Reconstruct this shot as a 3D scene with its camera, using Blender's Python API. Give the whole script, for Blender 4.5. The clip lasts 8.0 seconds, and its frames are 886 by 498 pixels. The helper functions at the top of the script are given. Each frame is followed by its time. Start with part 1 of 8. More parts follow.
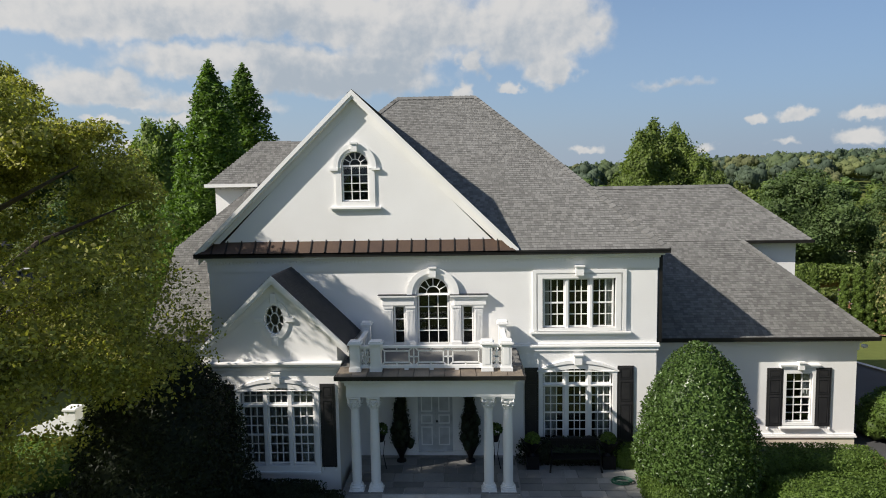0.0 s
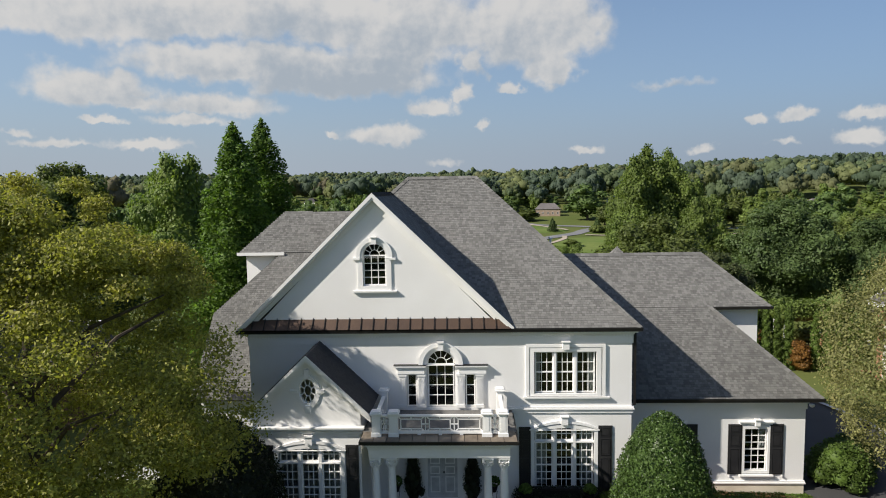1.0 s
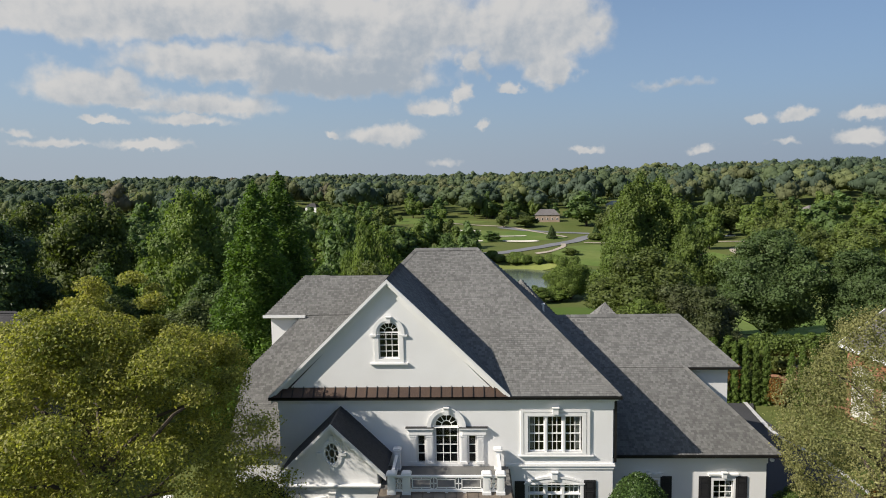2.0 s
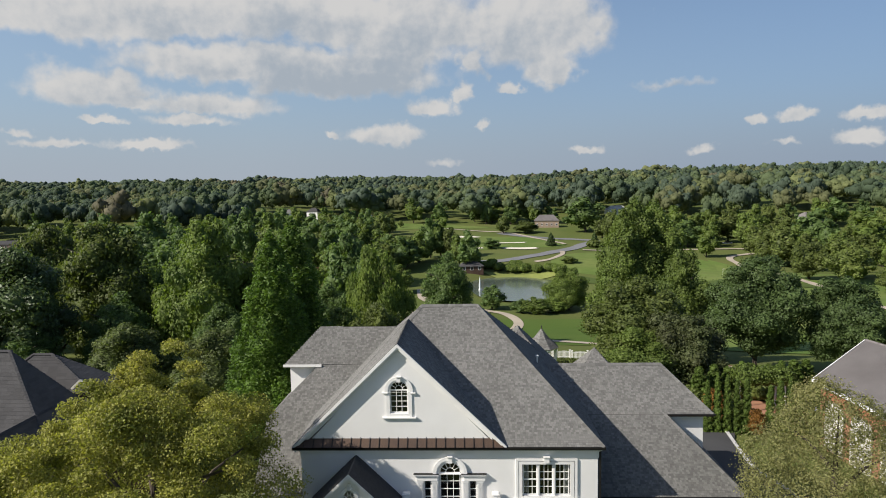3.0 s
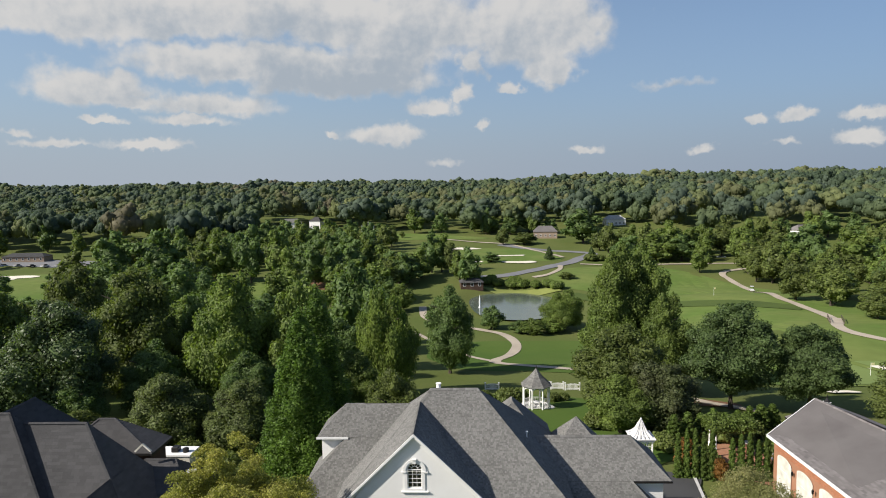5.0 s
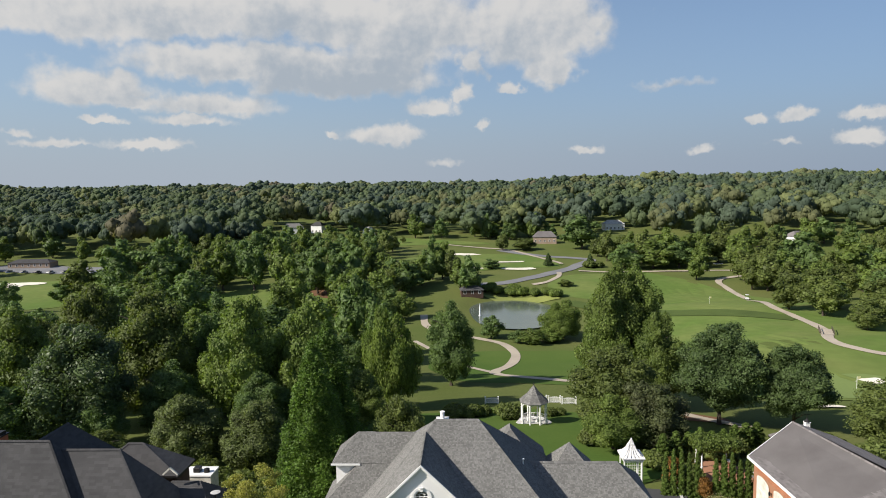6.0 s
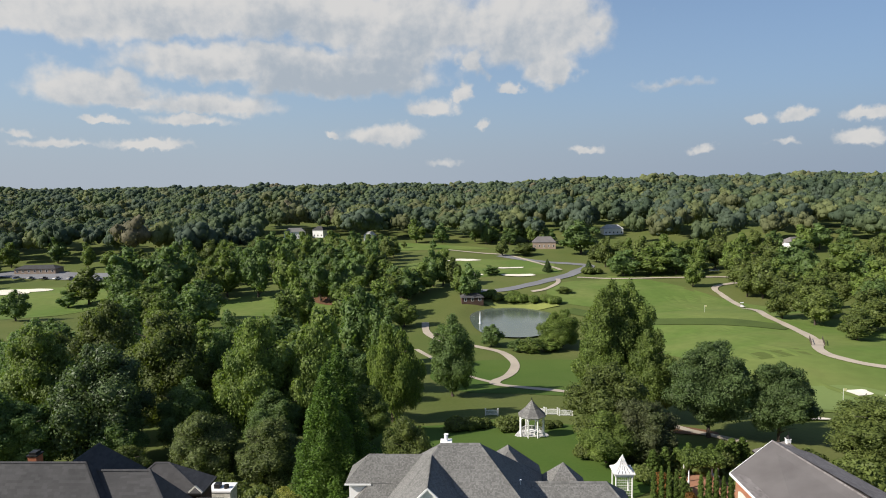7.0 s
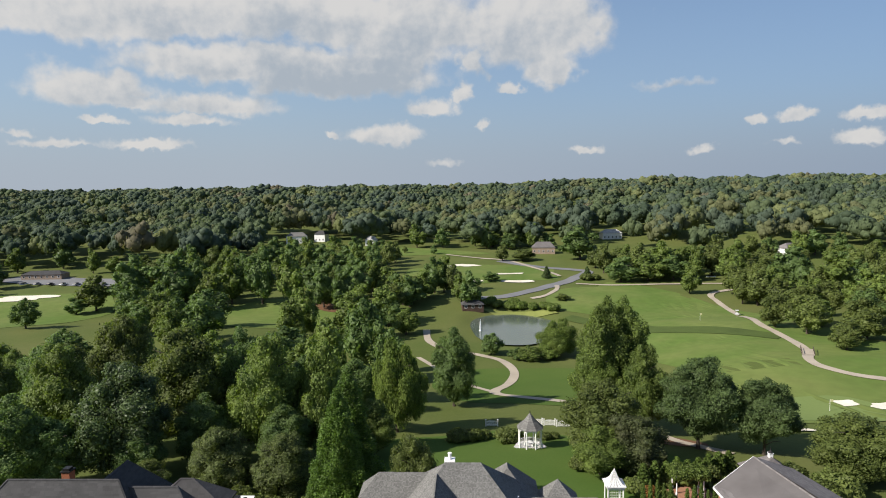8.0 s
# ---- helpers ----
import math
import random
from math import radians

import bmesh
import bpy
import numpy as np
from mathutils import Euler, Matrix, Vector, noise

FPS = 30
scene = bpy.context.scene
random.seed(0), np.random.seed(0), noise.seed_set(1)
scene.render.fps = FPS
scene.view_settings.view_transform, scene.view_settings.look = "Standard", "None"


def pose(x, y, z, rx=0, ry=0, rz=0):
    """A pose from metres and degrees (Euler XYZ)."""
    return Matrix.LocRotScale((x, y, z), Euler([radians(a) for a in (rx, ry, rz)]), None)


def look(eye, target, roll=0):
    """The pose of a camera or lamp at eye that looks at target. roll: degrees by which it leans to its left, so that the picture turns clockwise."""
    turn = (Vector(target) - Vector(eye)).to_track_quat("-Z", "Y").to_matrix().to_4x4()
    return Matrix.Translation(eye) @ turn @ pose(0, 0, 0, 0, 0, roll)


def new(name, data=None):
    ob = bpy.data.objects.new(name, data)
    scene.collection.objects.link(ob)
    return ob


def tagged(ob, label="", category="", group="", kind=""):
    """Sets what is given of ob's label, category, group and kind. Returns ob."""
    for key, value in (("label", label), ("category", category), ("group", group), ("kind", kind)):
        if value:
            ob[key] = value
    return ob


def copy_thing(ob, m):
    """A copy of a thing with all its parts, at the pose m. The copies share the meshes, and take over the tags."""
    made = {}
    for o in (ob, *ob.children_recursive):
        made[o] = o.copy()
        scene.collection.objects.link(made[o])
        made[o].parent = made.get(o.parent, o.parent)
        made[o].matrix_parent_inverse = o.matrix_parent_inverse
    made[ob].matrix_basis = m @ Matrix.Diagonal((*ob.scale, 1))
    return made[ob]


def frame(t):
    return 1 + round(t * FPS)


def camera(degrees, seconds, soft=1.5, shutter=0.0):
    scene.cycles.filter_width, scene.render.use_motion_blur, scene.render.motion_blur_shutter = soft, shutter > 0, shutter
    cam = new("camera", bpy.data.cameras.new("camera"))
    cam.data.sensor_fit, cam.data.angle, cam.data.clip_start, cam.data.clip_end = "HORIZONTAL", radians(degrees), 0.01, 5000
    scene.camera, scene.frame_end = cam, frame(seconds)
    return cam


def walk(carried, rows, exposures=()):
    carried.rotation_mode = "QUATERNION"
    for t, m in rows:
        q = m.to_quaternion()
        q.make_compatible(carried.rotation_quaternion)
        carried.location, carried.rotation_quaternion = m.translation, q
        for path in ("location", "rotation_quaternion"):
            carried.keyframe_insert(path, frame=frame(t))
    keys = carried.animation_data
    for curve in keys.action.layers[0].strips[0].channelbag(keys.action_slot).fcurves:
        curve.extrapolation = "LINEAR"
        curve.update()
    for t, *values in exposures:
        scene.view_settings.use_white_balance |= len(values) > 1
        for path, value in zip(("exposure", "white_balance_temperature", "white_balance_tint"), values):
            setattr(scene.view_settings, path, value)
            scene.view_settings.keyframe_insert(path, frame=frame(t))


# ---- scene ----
cam = camera(69.50, 8.0, 1.0)
PITCH, ROLL, YAW = -5.340, -0.963, 2.296
PATH = [
    (0, 1.192, -21.072, 9.055),
    (0.5, 1.172, -22.672, 10.490),
    (1, 1.132, -24.424, 12.388),
    (1.5, 1.116, -26.012, 14.205),
    (2, 1.081, -27.750, 16.170),
    (3.5, 1.067, -32.758, 21.713),
    (4, 1.076, -34.592, 23.642),
    (4.5, 1.067, -36.422, 25.447),
    (6, 0.962, -42.410, 31.118),
    (6.5, 0.921, -44.545, 32.950),
    (7, 0.842, -46.802, 34.885),
    (7.5, 0.721, -49.104, 36.732),
    (8, 0.692, -51.517, 38.731),
]
EXPOSURES = [(0, 0.53), (1, 0.45), (2, 0.41), (3.5, 0.44), (4.5, 0.45), (6, 0.50), (8, 0.52)]
AIM = pose(0, 0, 0, 0, 0, YAW) @ pose(0, 0, 0, 90 + PITCH) @ pose(0, 0, 0, 0, 0, ROLL)
walk(cam, [(t, pose(x, y, z) @ AIM) for t, x, y, z in PATH], exposures=EXPOSURES)

# ---- light ----
SUN = Vector((-4.0, -1.65, 3.15)).normalized()
world = bpy.data.worlds.new("world")
scene.world = world
world.use_nodes = True


def build_sky(tree):
    N, L = tree.nodes, tree.links
    bg = N["Background"]
    sky = N.new("ShaderNodeTexSky")
    sky.sky_type, sky.sun_disc = "NISHITA", False
    sky.sun_elevation, sky.sun_rotation = math.asin(SUN.z), math.atan2(SUN.x, SUN.y)
    sky.air_density, sky.dust_density, sky.ozone_density = 1.0, 0.9, 1.6
    co = N.new("ShaderNodeTexCoord").outputs["Generated"]

    def val(op, a, b=None, c=None, clamp=False):
        n = N.new("ShaderNodeMath")
        n.operation, n.use_clamp = op, clamp
        for i, v in enumerate((a, b, c)):
            if v is None:
                continue
            if isinstance(v, (int, float)):
                n.inputs[i].default_value = v
            else:
                L.new(v, n.inputs[i])
        return n.outputs[0]

    def noise_at(vec, scale, detail, rough, dist=0.0):
        n = N.new("ShaderNodeTexNoise")
        n.inputs["Scale"].default_value, n.inputs["Detail"].default_value = scale, detail
        n.inputs["Roughness"].default_value, n.inputs["Distortion"].default_value = rough, dist
        L.new(vec, n.inputs["Vector"])
        return n.outputs["Fac"]

    sep = N.new("ShaderNodeSeparateXYZ")
    L.new(co, sep.inputs[0])
    x, y, z = sep.outputs
    flat = val("MAXIMUM", val("SQRT", val("ADD", val("MULTIPLY", x, x), val("MULTIPLY", y, y))), 0.02)
    az = val("ARCTAN2", x, y)
    el = val("DIVIDE", z, flat)
    def warped(axis_value, seed, wide, small, fine):
        """Bend a coordinate with noise at three scales, so that outlines billow."""
        at = N.new("ShaderNodeVectorMath")
        at.operation = "ADD"
        at.inputs[1].default_value = (seed, seed * 0.7, -seed)
        L.new(co, at.inputs[0])
        out = axis_value
        for scale, amount in ((7, wide), (24, small), (80, fine)):
            out = val("ADD", out, val("MULTIPLY", val("SUBTRACT", noise_at(at.outputs[0], scale, 3, 0.5), 0.5), amount))
        return out

    puff_az, puff_el = warped(az, 5.0, 0.02, 0.040, 0.030), warped(el, 17.0, 0.0, 0.020, 0.017)
    caz, cel = warped(az, 3.0, 0.10, 0.065, 0.018), warped(el, 11.0, 0.055, 0.048, 0.012)
    # cumulus: azimuth, elevation (tangent), half width, half height, density, greyness of the base
    bank = [(-0.547, 0.243, 0.181, 0.050, 1.25, 0.5), (-0.407, 0.252, 0.172, 0.049, 1.25, 0.6), (-0.225, 0.253, 0.181, 0.055, 1.25, 0.8), (-0.090, 0.242, 0.144, 0.064, 1.20, 0.9), (0.099, 0.238, 0.108, 0.082, 1.25, 0.5), (0.162, 0.236, 0.056, 0.052, 1.10, 0.3),
            (0.111, 0.178, 0.050, 0.032, 1.15, 0.4), (0.064, 0.152, 0.023, 0.012, 1.00, 0.2), (-0.340, 0.186, 0.172, 0.036, 1.20, 0.7), (-0.194, 0.172, 0.150, 0.042, 1.25, 1.3), (-0.108, 0.200, 0.110, 0.050, 1.15, 1.2)]
    heaps = [(-0.533, 0.143, 0.080, 0.032, 1.25, 0.5), (-0.482, 0.127, 0.045, 0.012, 0.90, 0.5), (-0.379, 0.124, 0.108, 0.021, 0.95, 0.6), (-0.407, 0.103, 0.060, 0.012, 1.00, 0.3), (-0.523, 0.102, 0.029, 0.009, 1.00, 0.2), (-0.464, 0.069, 0.051, 0.011, 1.05, 0.2),
             (-0.580, 0.067, 0.051, 0.008, 0.85, 0.2), (-0.620, 0.082, 0.022, 0.008, 0.70, 0.2), (-0.119, 0.084, 0.060, 0.019, 1.10, 0.3), (-0.049, 0.124, 0.040, 0.019, 1.10, 0.3), (0.004, 0.186, 0.016, 0.035, 0.85, 0.3), (-0.009, 0.144, 0.018, 0.018, 0.90, 0.3)]
    puffs = [(-0.201, 0.084, 0.018, 0.006, 0.80, 0.1), (-0.033, 0.040, 0.032, 0.011, 0.62, 0.2), (0.179, 0.055, 0.029, 0.008, 0.85, 0.2), (0.339, 0.051, 0.025, 0.009, 0.70, 0.2), (0.411, 0.090, 0.018, 0.008, 0.85, 0.2), (0.464, 0.093, 0.024, 0.012, 1.10, 0.2),
             (0.545, 0.087, 0.034, 0.012, 1.10, 0.2), (0.534, 0.059, 0.036, 0.014, 1.10, 0.2), (0.447, 0.056, 0.022, 0.008, 0.75, 0.2), (0.021, 0.095, 0.013, 0.011, 0.70, 0.2), (0.303, 0.145, 0.090, 0.011, 0.50, 1.5)]
    beyond = [(-1.5, 0.35, 0.4, 0.10, 1.0, 0.5), (1.4, 0.30, 0.35, 0.08, 0.9, 0.5), (2.6, 0.4, 0.4, 0.12, 0.9, 0.5), (-2.5, 0.3, 0.35, 0.1, 0.9, 0.5)]
    cover, under = None, None
    for a, e, w, h, d, grey in bank + heaps + puffs + beyond:
        u = val("DIVIDE", val("SUBTRACT", caz if h > 0.026 else puff_az, a), w)
        v = val("DIVIDE", val("SUBTRACT", cel if h > 0.026 else puff_el, e), h)
        low = val("MAXIMUM", v, val("MULTIPLY", v, -1.55))
        r = val("ADD", val("MULTIPLY", u, u), val("MULTIPLY", low, low))
        k = val("MULTIPLY", val("POWER", 2.718, val("MULTIPLY", r, -1.0)), d)
        cover = k if cover is None else val("SMOOTH_MAX", cover, k, 0.12)
        s = val("MULTIPLY", k, val("MULTIPLY_ADD", v, -0.62 * grey, 0.42 * grey, clamp=True))
        under = s if under is None else val("MAXIMUM", under, s)
    fine = noise_at(co, 26, 7, 0.56)
    towards = N.new("ShaderNodeVectorMath")
    towards.operation = "ADD"
    towards.inputs[1].default_value = SUN * 0.011
    L.new(co, towards.inputs[0])
    relief = val("SUBTRACT", noise_at(towards.outputs[0], 26, 7, 0.56), fine)
    lump = val("ADD", cover, val("MULTIPLY_ADD", fine, 0.75, -0.375))
    mask = N.new("ShaderNodeMapRange")
    mask.interpolation_type = "SMOOTHSTEP"
    mask.inputs["From Min"].default_value, mask.inputs["From Max"].default_value = 0.24, 0.74
    L.new(lump, mask.inputs["Value"])
    shade = val("ADD", under, val("MULTIPLY_ADD", noise_at(co, 13, 6, 0.58), 1.5, -0.58))
    shade = val("ADD", shade, val("MULTIPLY", relief, 1.5))
    tone = N.new("ShaderNodeMapRange")
    tone.interpolation_type = "SMOOTHSTEP"
    tone.inputs["From Min"].default_value, tone.inputs["From Max"].default_value = 0.05, 0.95
    L.new(shade, tone.inputs["Value"])
    colour = N.new("ShaderNodeMix")
    colour.data_type = "RGBA"
    colour.inputs["A"].default_value, colour.inputs["B"].default_value = (4.95, 4.85, 4.72, 1), (2.9, 3.25, 3.65, 1)
    L.new(tone.outputs[0], colour.inputs["Factor"])
    # summer haze: milky towards the horizon
    haze = N.new("ShaderNodeMapRange")
    haze.inputs["From Min"].default_value, haze.inputs["From Max"].default_value = 0.0, 0.34
    haze.inputs["To Min"].default_value, haze.inputs["To Max"].default_value = 0.88, 0.16
    L.new(el, haze.inputs["Value"])
    milk = N.new("ShaderNodeMix")
    milk.data_type = "RGBA"
    milk.inputs["B"].default_value = (2.15, 2.85, 3.85, 1)
    L.new(haze.outputs[0], milk.inputs["Factor"])
    L.new(sky.outputs[0], milk.inputs["A"])
    low_haze = N.new("ShaderNodeMapRange")
    low_haze.interpolation_type = "SMOOTHSTEP"
    low_haze.inputs["From Min"].default_value, low_haze.inputs["From Max"].default_value = -0.02, 0.15
    low_haze.inputs["To Min"].default_value, low_haze.inputs["To Max"].default_value = 0.85, 0.0
    L.new(el, low_haze.inputs["Value"])
    pale = N.new("ShaderNodeMix")
    pale.data_type = "RGBA"
    pale.inputs["B"].default_value = (2.95, 3.3, 3.75, 1)
    L.new(low_haze.outputs[0], pale.inputs["Factor"])
    L.new(milk.outputs["Result"], pale.inputs["A"])
    # the sky deepens away from the sun
    deep = N.new("ShaderNodeMix")
    deep.data_type, deep.blend_type = "RGBA", "MULTIPLY"
    deep.inputs["B"].default_value = (0.53, 0.62, 0.76, 1)
    L.new(val("MULTIPLY_ADD", val("SINE", val("SUBTRACT", az, 0.35)), 0.68, 0.42, clamp=True), deep.inputs["Factor"])
    L.new(pale.outputs["Result"], deep.inputs["A"])
    both = N.new("ShaderNodeMix")
    both.data_type = "RGBA"
    L.new(val("MULTIPLY", mask.outputs[0], 0.93), both.inputs["Factor"])
    L.new(deep.outputs["Result"], both.inputs["A"])
    L.new(colour.outputs["Result"], both.inputs["B"])
    L.new(both.outputs["Result"], bg.inputs["Color"])
    bg.inputs["Strength"].default_value = 0.098


build_sky(world.node_tree)
sun = new("sun", bpy.data.lights.new("sun", "SUN"))
sun.data.energy, sun.data.angle, sun.data.color = 4.8, radians(0.6), (1.0, 0.935, 0.84)
sun.matrix_world = look((0, 0, 90), tuple(Vector((0, 0, 90)) - SUN))

# ---- materials ----


def material(name, colour, rough=0.8, vary=0.12, scale=2.0, grain=40.0, bump=0.0, bump_scale=60.0, metal=0.0, tint=None, obj=0.0, island=0.0, spec=0.3, leaf=False, space="Object", relief=0.02):
    """Base colour broken up at two scales, with fine relief; tint: a second colour for stains and wear."""
    m = bpy.data.materials.new(name)
    m.use_nodes = True
    N, L = m.node_tree.nodes, m.node_tree.links
    p = N["Principled BSDF"]
    p.inputs["Roughness"].default_value, p.inputs["Metallic"].default_value = rough, metal
    p.inputs["Specular IOR Level"].default_value = spec
    co = N.new("ShaderNodeTexCoord").outputs[space]

    def noise_tex(s, d=4):
        n = N.new("ShaderNodeTexNoise")
        n.inputs["Scale"].default_value, n.inputs["Detail"].default_value = s, d
        L.new(co, n.inputs["Vector"])
        return n.outputs["Fac"]

    mix = N.new("ShaderNodeMix")
    mix.data_type = "RGBA"
    mix.inputs["A"].default_value = (*colour, 1)
    mix.inputs["B"].default_value = (*(tint or [c * 0.6 for c in colour]), 1)
    ramp = N.new("ShaderNodeMapRange")
    ramp.inputs["From Min"].default_value, ramp.inputs["From Max"].default_value = 0.35, 0.75
    L.new(noise_tex(scale), ramp.inputs["Value"])
    L.new(ramp.outputs[0], mix.inputs["Factor"])
    bright = N.new("ShaderNodeHueSaturation")
    L.new(mix.outputs["Result"], bright.inputs["Color"])
    g = N.new("ShaderNodeMath")
    g.operation = "MULTIPLY_ADD"
    g.inputs[1].default_value, g.inputs[2].default_value = vary * 2, 1 - vary
    L.new(noise_tex(grain, 3), g.inputs[0])
    last = g.outputs[0]
    for weight, node, out in ((obj, "ShaderNodeObjectInfo", "Random"), (island, "ShaderNodeNewGeometry", "Random Per Island")):
        if weight:
            k = N.new("ShaderNodeMath")
            k.operation = "MULTIPLY_ADD"
            k.inputs[1].default_value, k.inputs[2].default_value = weight * 2, 1 - weight
            L.new(N.new(node).outputs[out], k.inputs[0])
            q = N.new("ShaderNodeMath")
            q.operation = "MULTIPLY"
            L.new(last, q.inputs[0])
            L.new(k.outputs[0], q.inputs[1])
            last = q.outputs[0]
    L.new(last, bright.inputs["Value"])
    L.new(bright.outputs[0], p.inputs["Base Color"])
    if bump:
        b = N.new("ShaderNodeBump")
        b.inputs["Strength"].default_value, b.inputs["Distance"].default_value = bump, relief
        L.new(noise_tex(bump_scale, 5), b.inputs["Height"])
        L.new(b.outputs[0], p.inputs["Normal"])
    if leaf:
        t = N.new("ShaderNodeBsdfTranslucent")
        warm = N.new("ShaderNodeMix")
        warm.data_type, warm.blend_type = "RGBA", "MULTIPLY"
        warm.inputs["Factor"].default_value = 1.0
        warm.inputs["B"].default_value = (1.2, 1.3, 0.55, 1)
        L.new(bright.outputs[0], warm.inputs["A"])
        L.new(warm.outputs["Result"], t.inputs["Color"])
        s = N.new("ShaderNodeMixShader")
        s.inputs[0].default_value = 0.40
        L.new(p.outputs[0], s.inputs[1])
        L.new(t.outputs[0], s.inputs[2])
        L.new(s.outputs[0], N["Material Output"].inputs["Surface"])
    return m


def glass_material(name, tint, rough=0.02):
    m = bpy.data.materials.new(name)
    m.use_nodes = True
    N, L = m.node_tree.nodes, m.node_tree.links
    N.remove(N["Principled BSDF"])
    clear, gloss, mix, fres = N.new("ShaderNodeBsdfTransparent"), N.new("ShaderNodeBsdfGlossy"), N.new("ShaderNodeMixShader"), N.new("ShaderNodeFresnel")
    clear.inputs["Color"].default_value = (*tint, 1)
    gloss.inputs["Roughness"].default_value = rough
    fres.inputs["IOR"].default_value = 1.5
    L.new(fres.outputs[0], mix.inputs[0])
    L.new(clear.outputs[0], mix.inputs[1])
    L.new(gloss.outputs[0], mix.inputs[2])
    L.new(mix.outputs[0], N["Material Output"].inputs["Surface"])
    return m


STUCCO = material("white_stucco", (0.82, 0.81, 0.79), 0.85, 0.035, 0.5, 30, 0.12, 90, tint=(0.76, 0.745, 0.72))
STUCCO_BASE = material("cream_base_stucco", (0.70, 0.64, 0.53), 0.85, 0.06, 1.2, 25, 0.15, 70, tint=(0.55, 0.48, 0.38))
TRIM = material("white_trim_paint", (0.84, 0.83, 0.81), 0.5, 0.03, 0.9, 20, tint=(0.76, 0.75, 0.72))
SHINGLE = material("weathered_grey_shingle", (0.176, 0.172, 0.162), 0.95, 0.14, 0.25, 45, 0.5, 120, tint=(0.142, 0.139, 0.130), obj=0.10, island=0.24, spec=0.15)
SHINGLE_BED = material("grey_roof_felt", (0.115, 0.11, 0.104), 0.95, 0.15, 0.6, 30, 0.3, 60)
# on the neighbour house, the shade below its eaves is put into this brown
BRICK_DARK_SHADED = material("dark_and_shaded_brick", (0.10, 0.062, 0.045), 0.9, 0.2, 0.8, 20, 0.3, 40)
SHINGLE_DARK = material("charcoal_shingle", (0.072, 0.070, 0.071), 0.9, 0.16, 0.5, 35, 0.5, 80, tint=(0.056, 0.055, 0.056), island=0.12, obj=0.2, spec=0.2)
SHINGLE_WARM = material("brown_grey_shingle", (0.165, 0.152, 0.148), 0.95, 0.15, 0.45, 30, 0.5, 80, tint=(0.132, 0.120, 0.117), island=0.2, obj=0.2, spec=0.15)
COPPER = material("aged_copper_sheet", (0.100, 0.066, 0.047), 0.5, 0.12, 1.5, 18, 0.1, 30, metal=0.45, tint=(0.075, 0.052, 0.042), obj=0.15)
BRONZE = material("weathered_bronze_pan", (0.30, 0.25, 0.19), 0.55, 0.15, 1.6, 15, 0.1, 30, metal=0.25, tint=(0.15, 0.12, 0.10), obj=0.3)
GUTTER = material("dark_bronze_gutter", (0.028, 0.026, 0.025), 0.45, 0.1, 3, 20, metal=0.3)
BLACK = material("black_shutter_paint", (0.022, 0.022, 0.024), 0.45, 0.12, 3, 30, tint=(0.034, 0.033, 0.034))
IRON = material("black_cast_iron", (0.012, 0.012, 0.013), 0.5, 0.15, 6, 40, metal=0.4)
PANE = glass_material("window_glass", (0.85, 0.88, 0.88))
# near-black base colour puts the gloom of unlit rooms into the walls
ROOM = material("room_gloom_black", (0.030, 0.027, 0.024), 0.9, 0.1, 1, 10)
CURTAIN = material("pale_linen_curtain", (0.50, 0.50, 0.49), 0.9, 0.08, 6, 60)
DOOR = material("grey_white_door_paint", (0.58, 0.585, 0.58), 0.45, 0.04, 2, 20)
SLATE = material("grey_blue_flagstone", (0.250, 0.243, 0.228), 0.75, 0.15, 1.2, 25, 0.3, 50, tint=(0.178, 0.178, 0.174), obj=0.30)
MORTAR = material("pale_mortar", (0.36, 0.345, 0.32), 0.95, 0.12, 3, 40)
BARK = material("grey_brown_bark", (0.085, 0.068, 0.052), 0.95, 0.25, 1.5, 14, 0.8, 18, tint=(0.05, 0.04, 0.032))
PALE_BARK = material("pale_grey_bark", (0.25, 0.235, 0.205), 0.9, 0.2, 1.5, 14, 0.6, 18, tint=(0.15, 0.135, 0.12))
BRICK = material("orange_red_brick", (0.42, 0.155, 0.075), 0.9, 0.2, 0.8, 30, 0.3, 60, tint=(0.30, 0.105, 0.055), obj=0.25, island=0.25)
BRICK_JOINT = material("sand_mortar_brickwork", (0.36, 0.19, 0.115), 0.95, 0.12, 0.8, 22, 0.3, 60, tint=(0.30, 0.14, 0.08))
FAR_TAN = material("tan_house_brick", (0.34, 0.26, 0.20), 0.9, 0.12, 0.6, 6, tint=(0.27, 0.20, 0.15))
CREAM = material("cream_garage_door_paint", (0.74, 0.71, 0.62), 0.6, 0.05, 1.5, 20)
ASPHALT = material("worn_asphalt", (0.062, 0.062, 0.063), 0.9, 0.15, 0.25, 20, 0.3, 60, tint=(0.048, 0.048, 0.05))
ROAD = material("pale_road_asphalt", (0.19, 0.19, 0.195), 0.9, 0.1, 0.08, 6, tint=(0.15, 0.15, 0.155))
CONCRETE = material("tan_path_concrete", (0.42, 0.36, 0.28), 0.9, 0.1, 0.2, 10, tint=(0.33, 0.28, 0.22))
KERB = material("pale_concrete_kerb", (0.55, 0.54, 0.52), 0.9, 0.12, 1, 20)
SAND = material("white_bunker_sand", (0.74, 0.69, 0.58), 0.95, 0.08, 0.4, 10, tint=(0.64, 0.58, 0.46))
GRASS = material("rough_grass", (0.086, 0.112, 0.029), 0.95, 0.22, 0.035, 1.8, 0.4, 9, tint=(0.125, 0.135, 0.043), spec=0.1)
LAWN = material("mown_lawn", (0.062, 0.108, 0.020), 0.95, 0.15, 0.05, 2.5, 0.25, 12, tint=(0.086, 0.126, 0.028), spec=0.1)
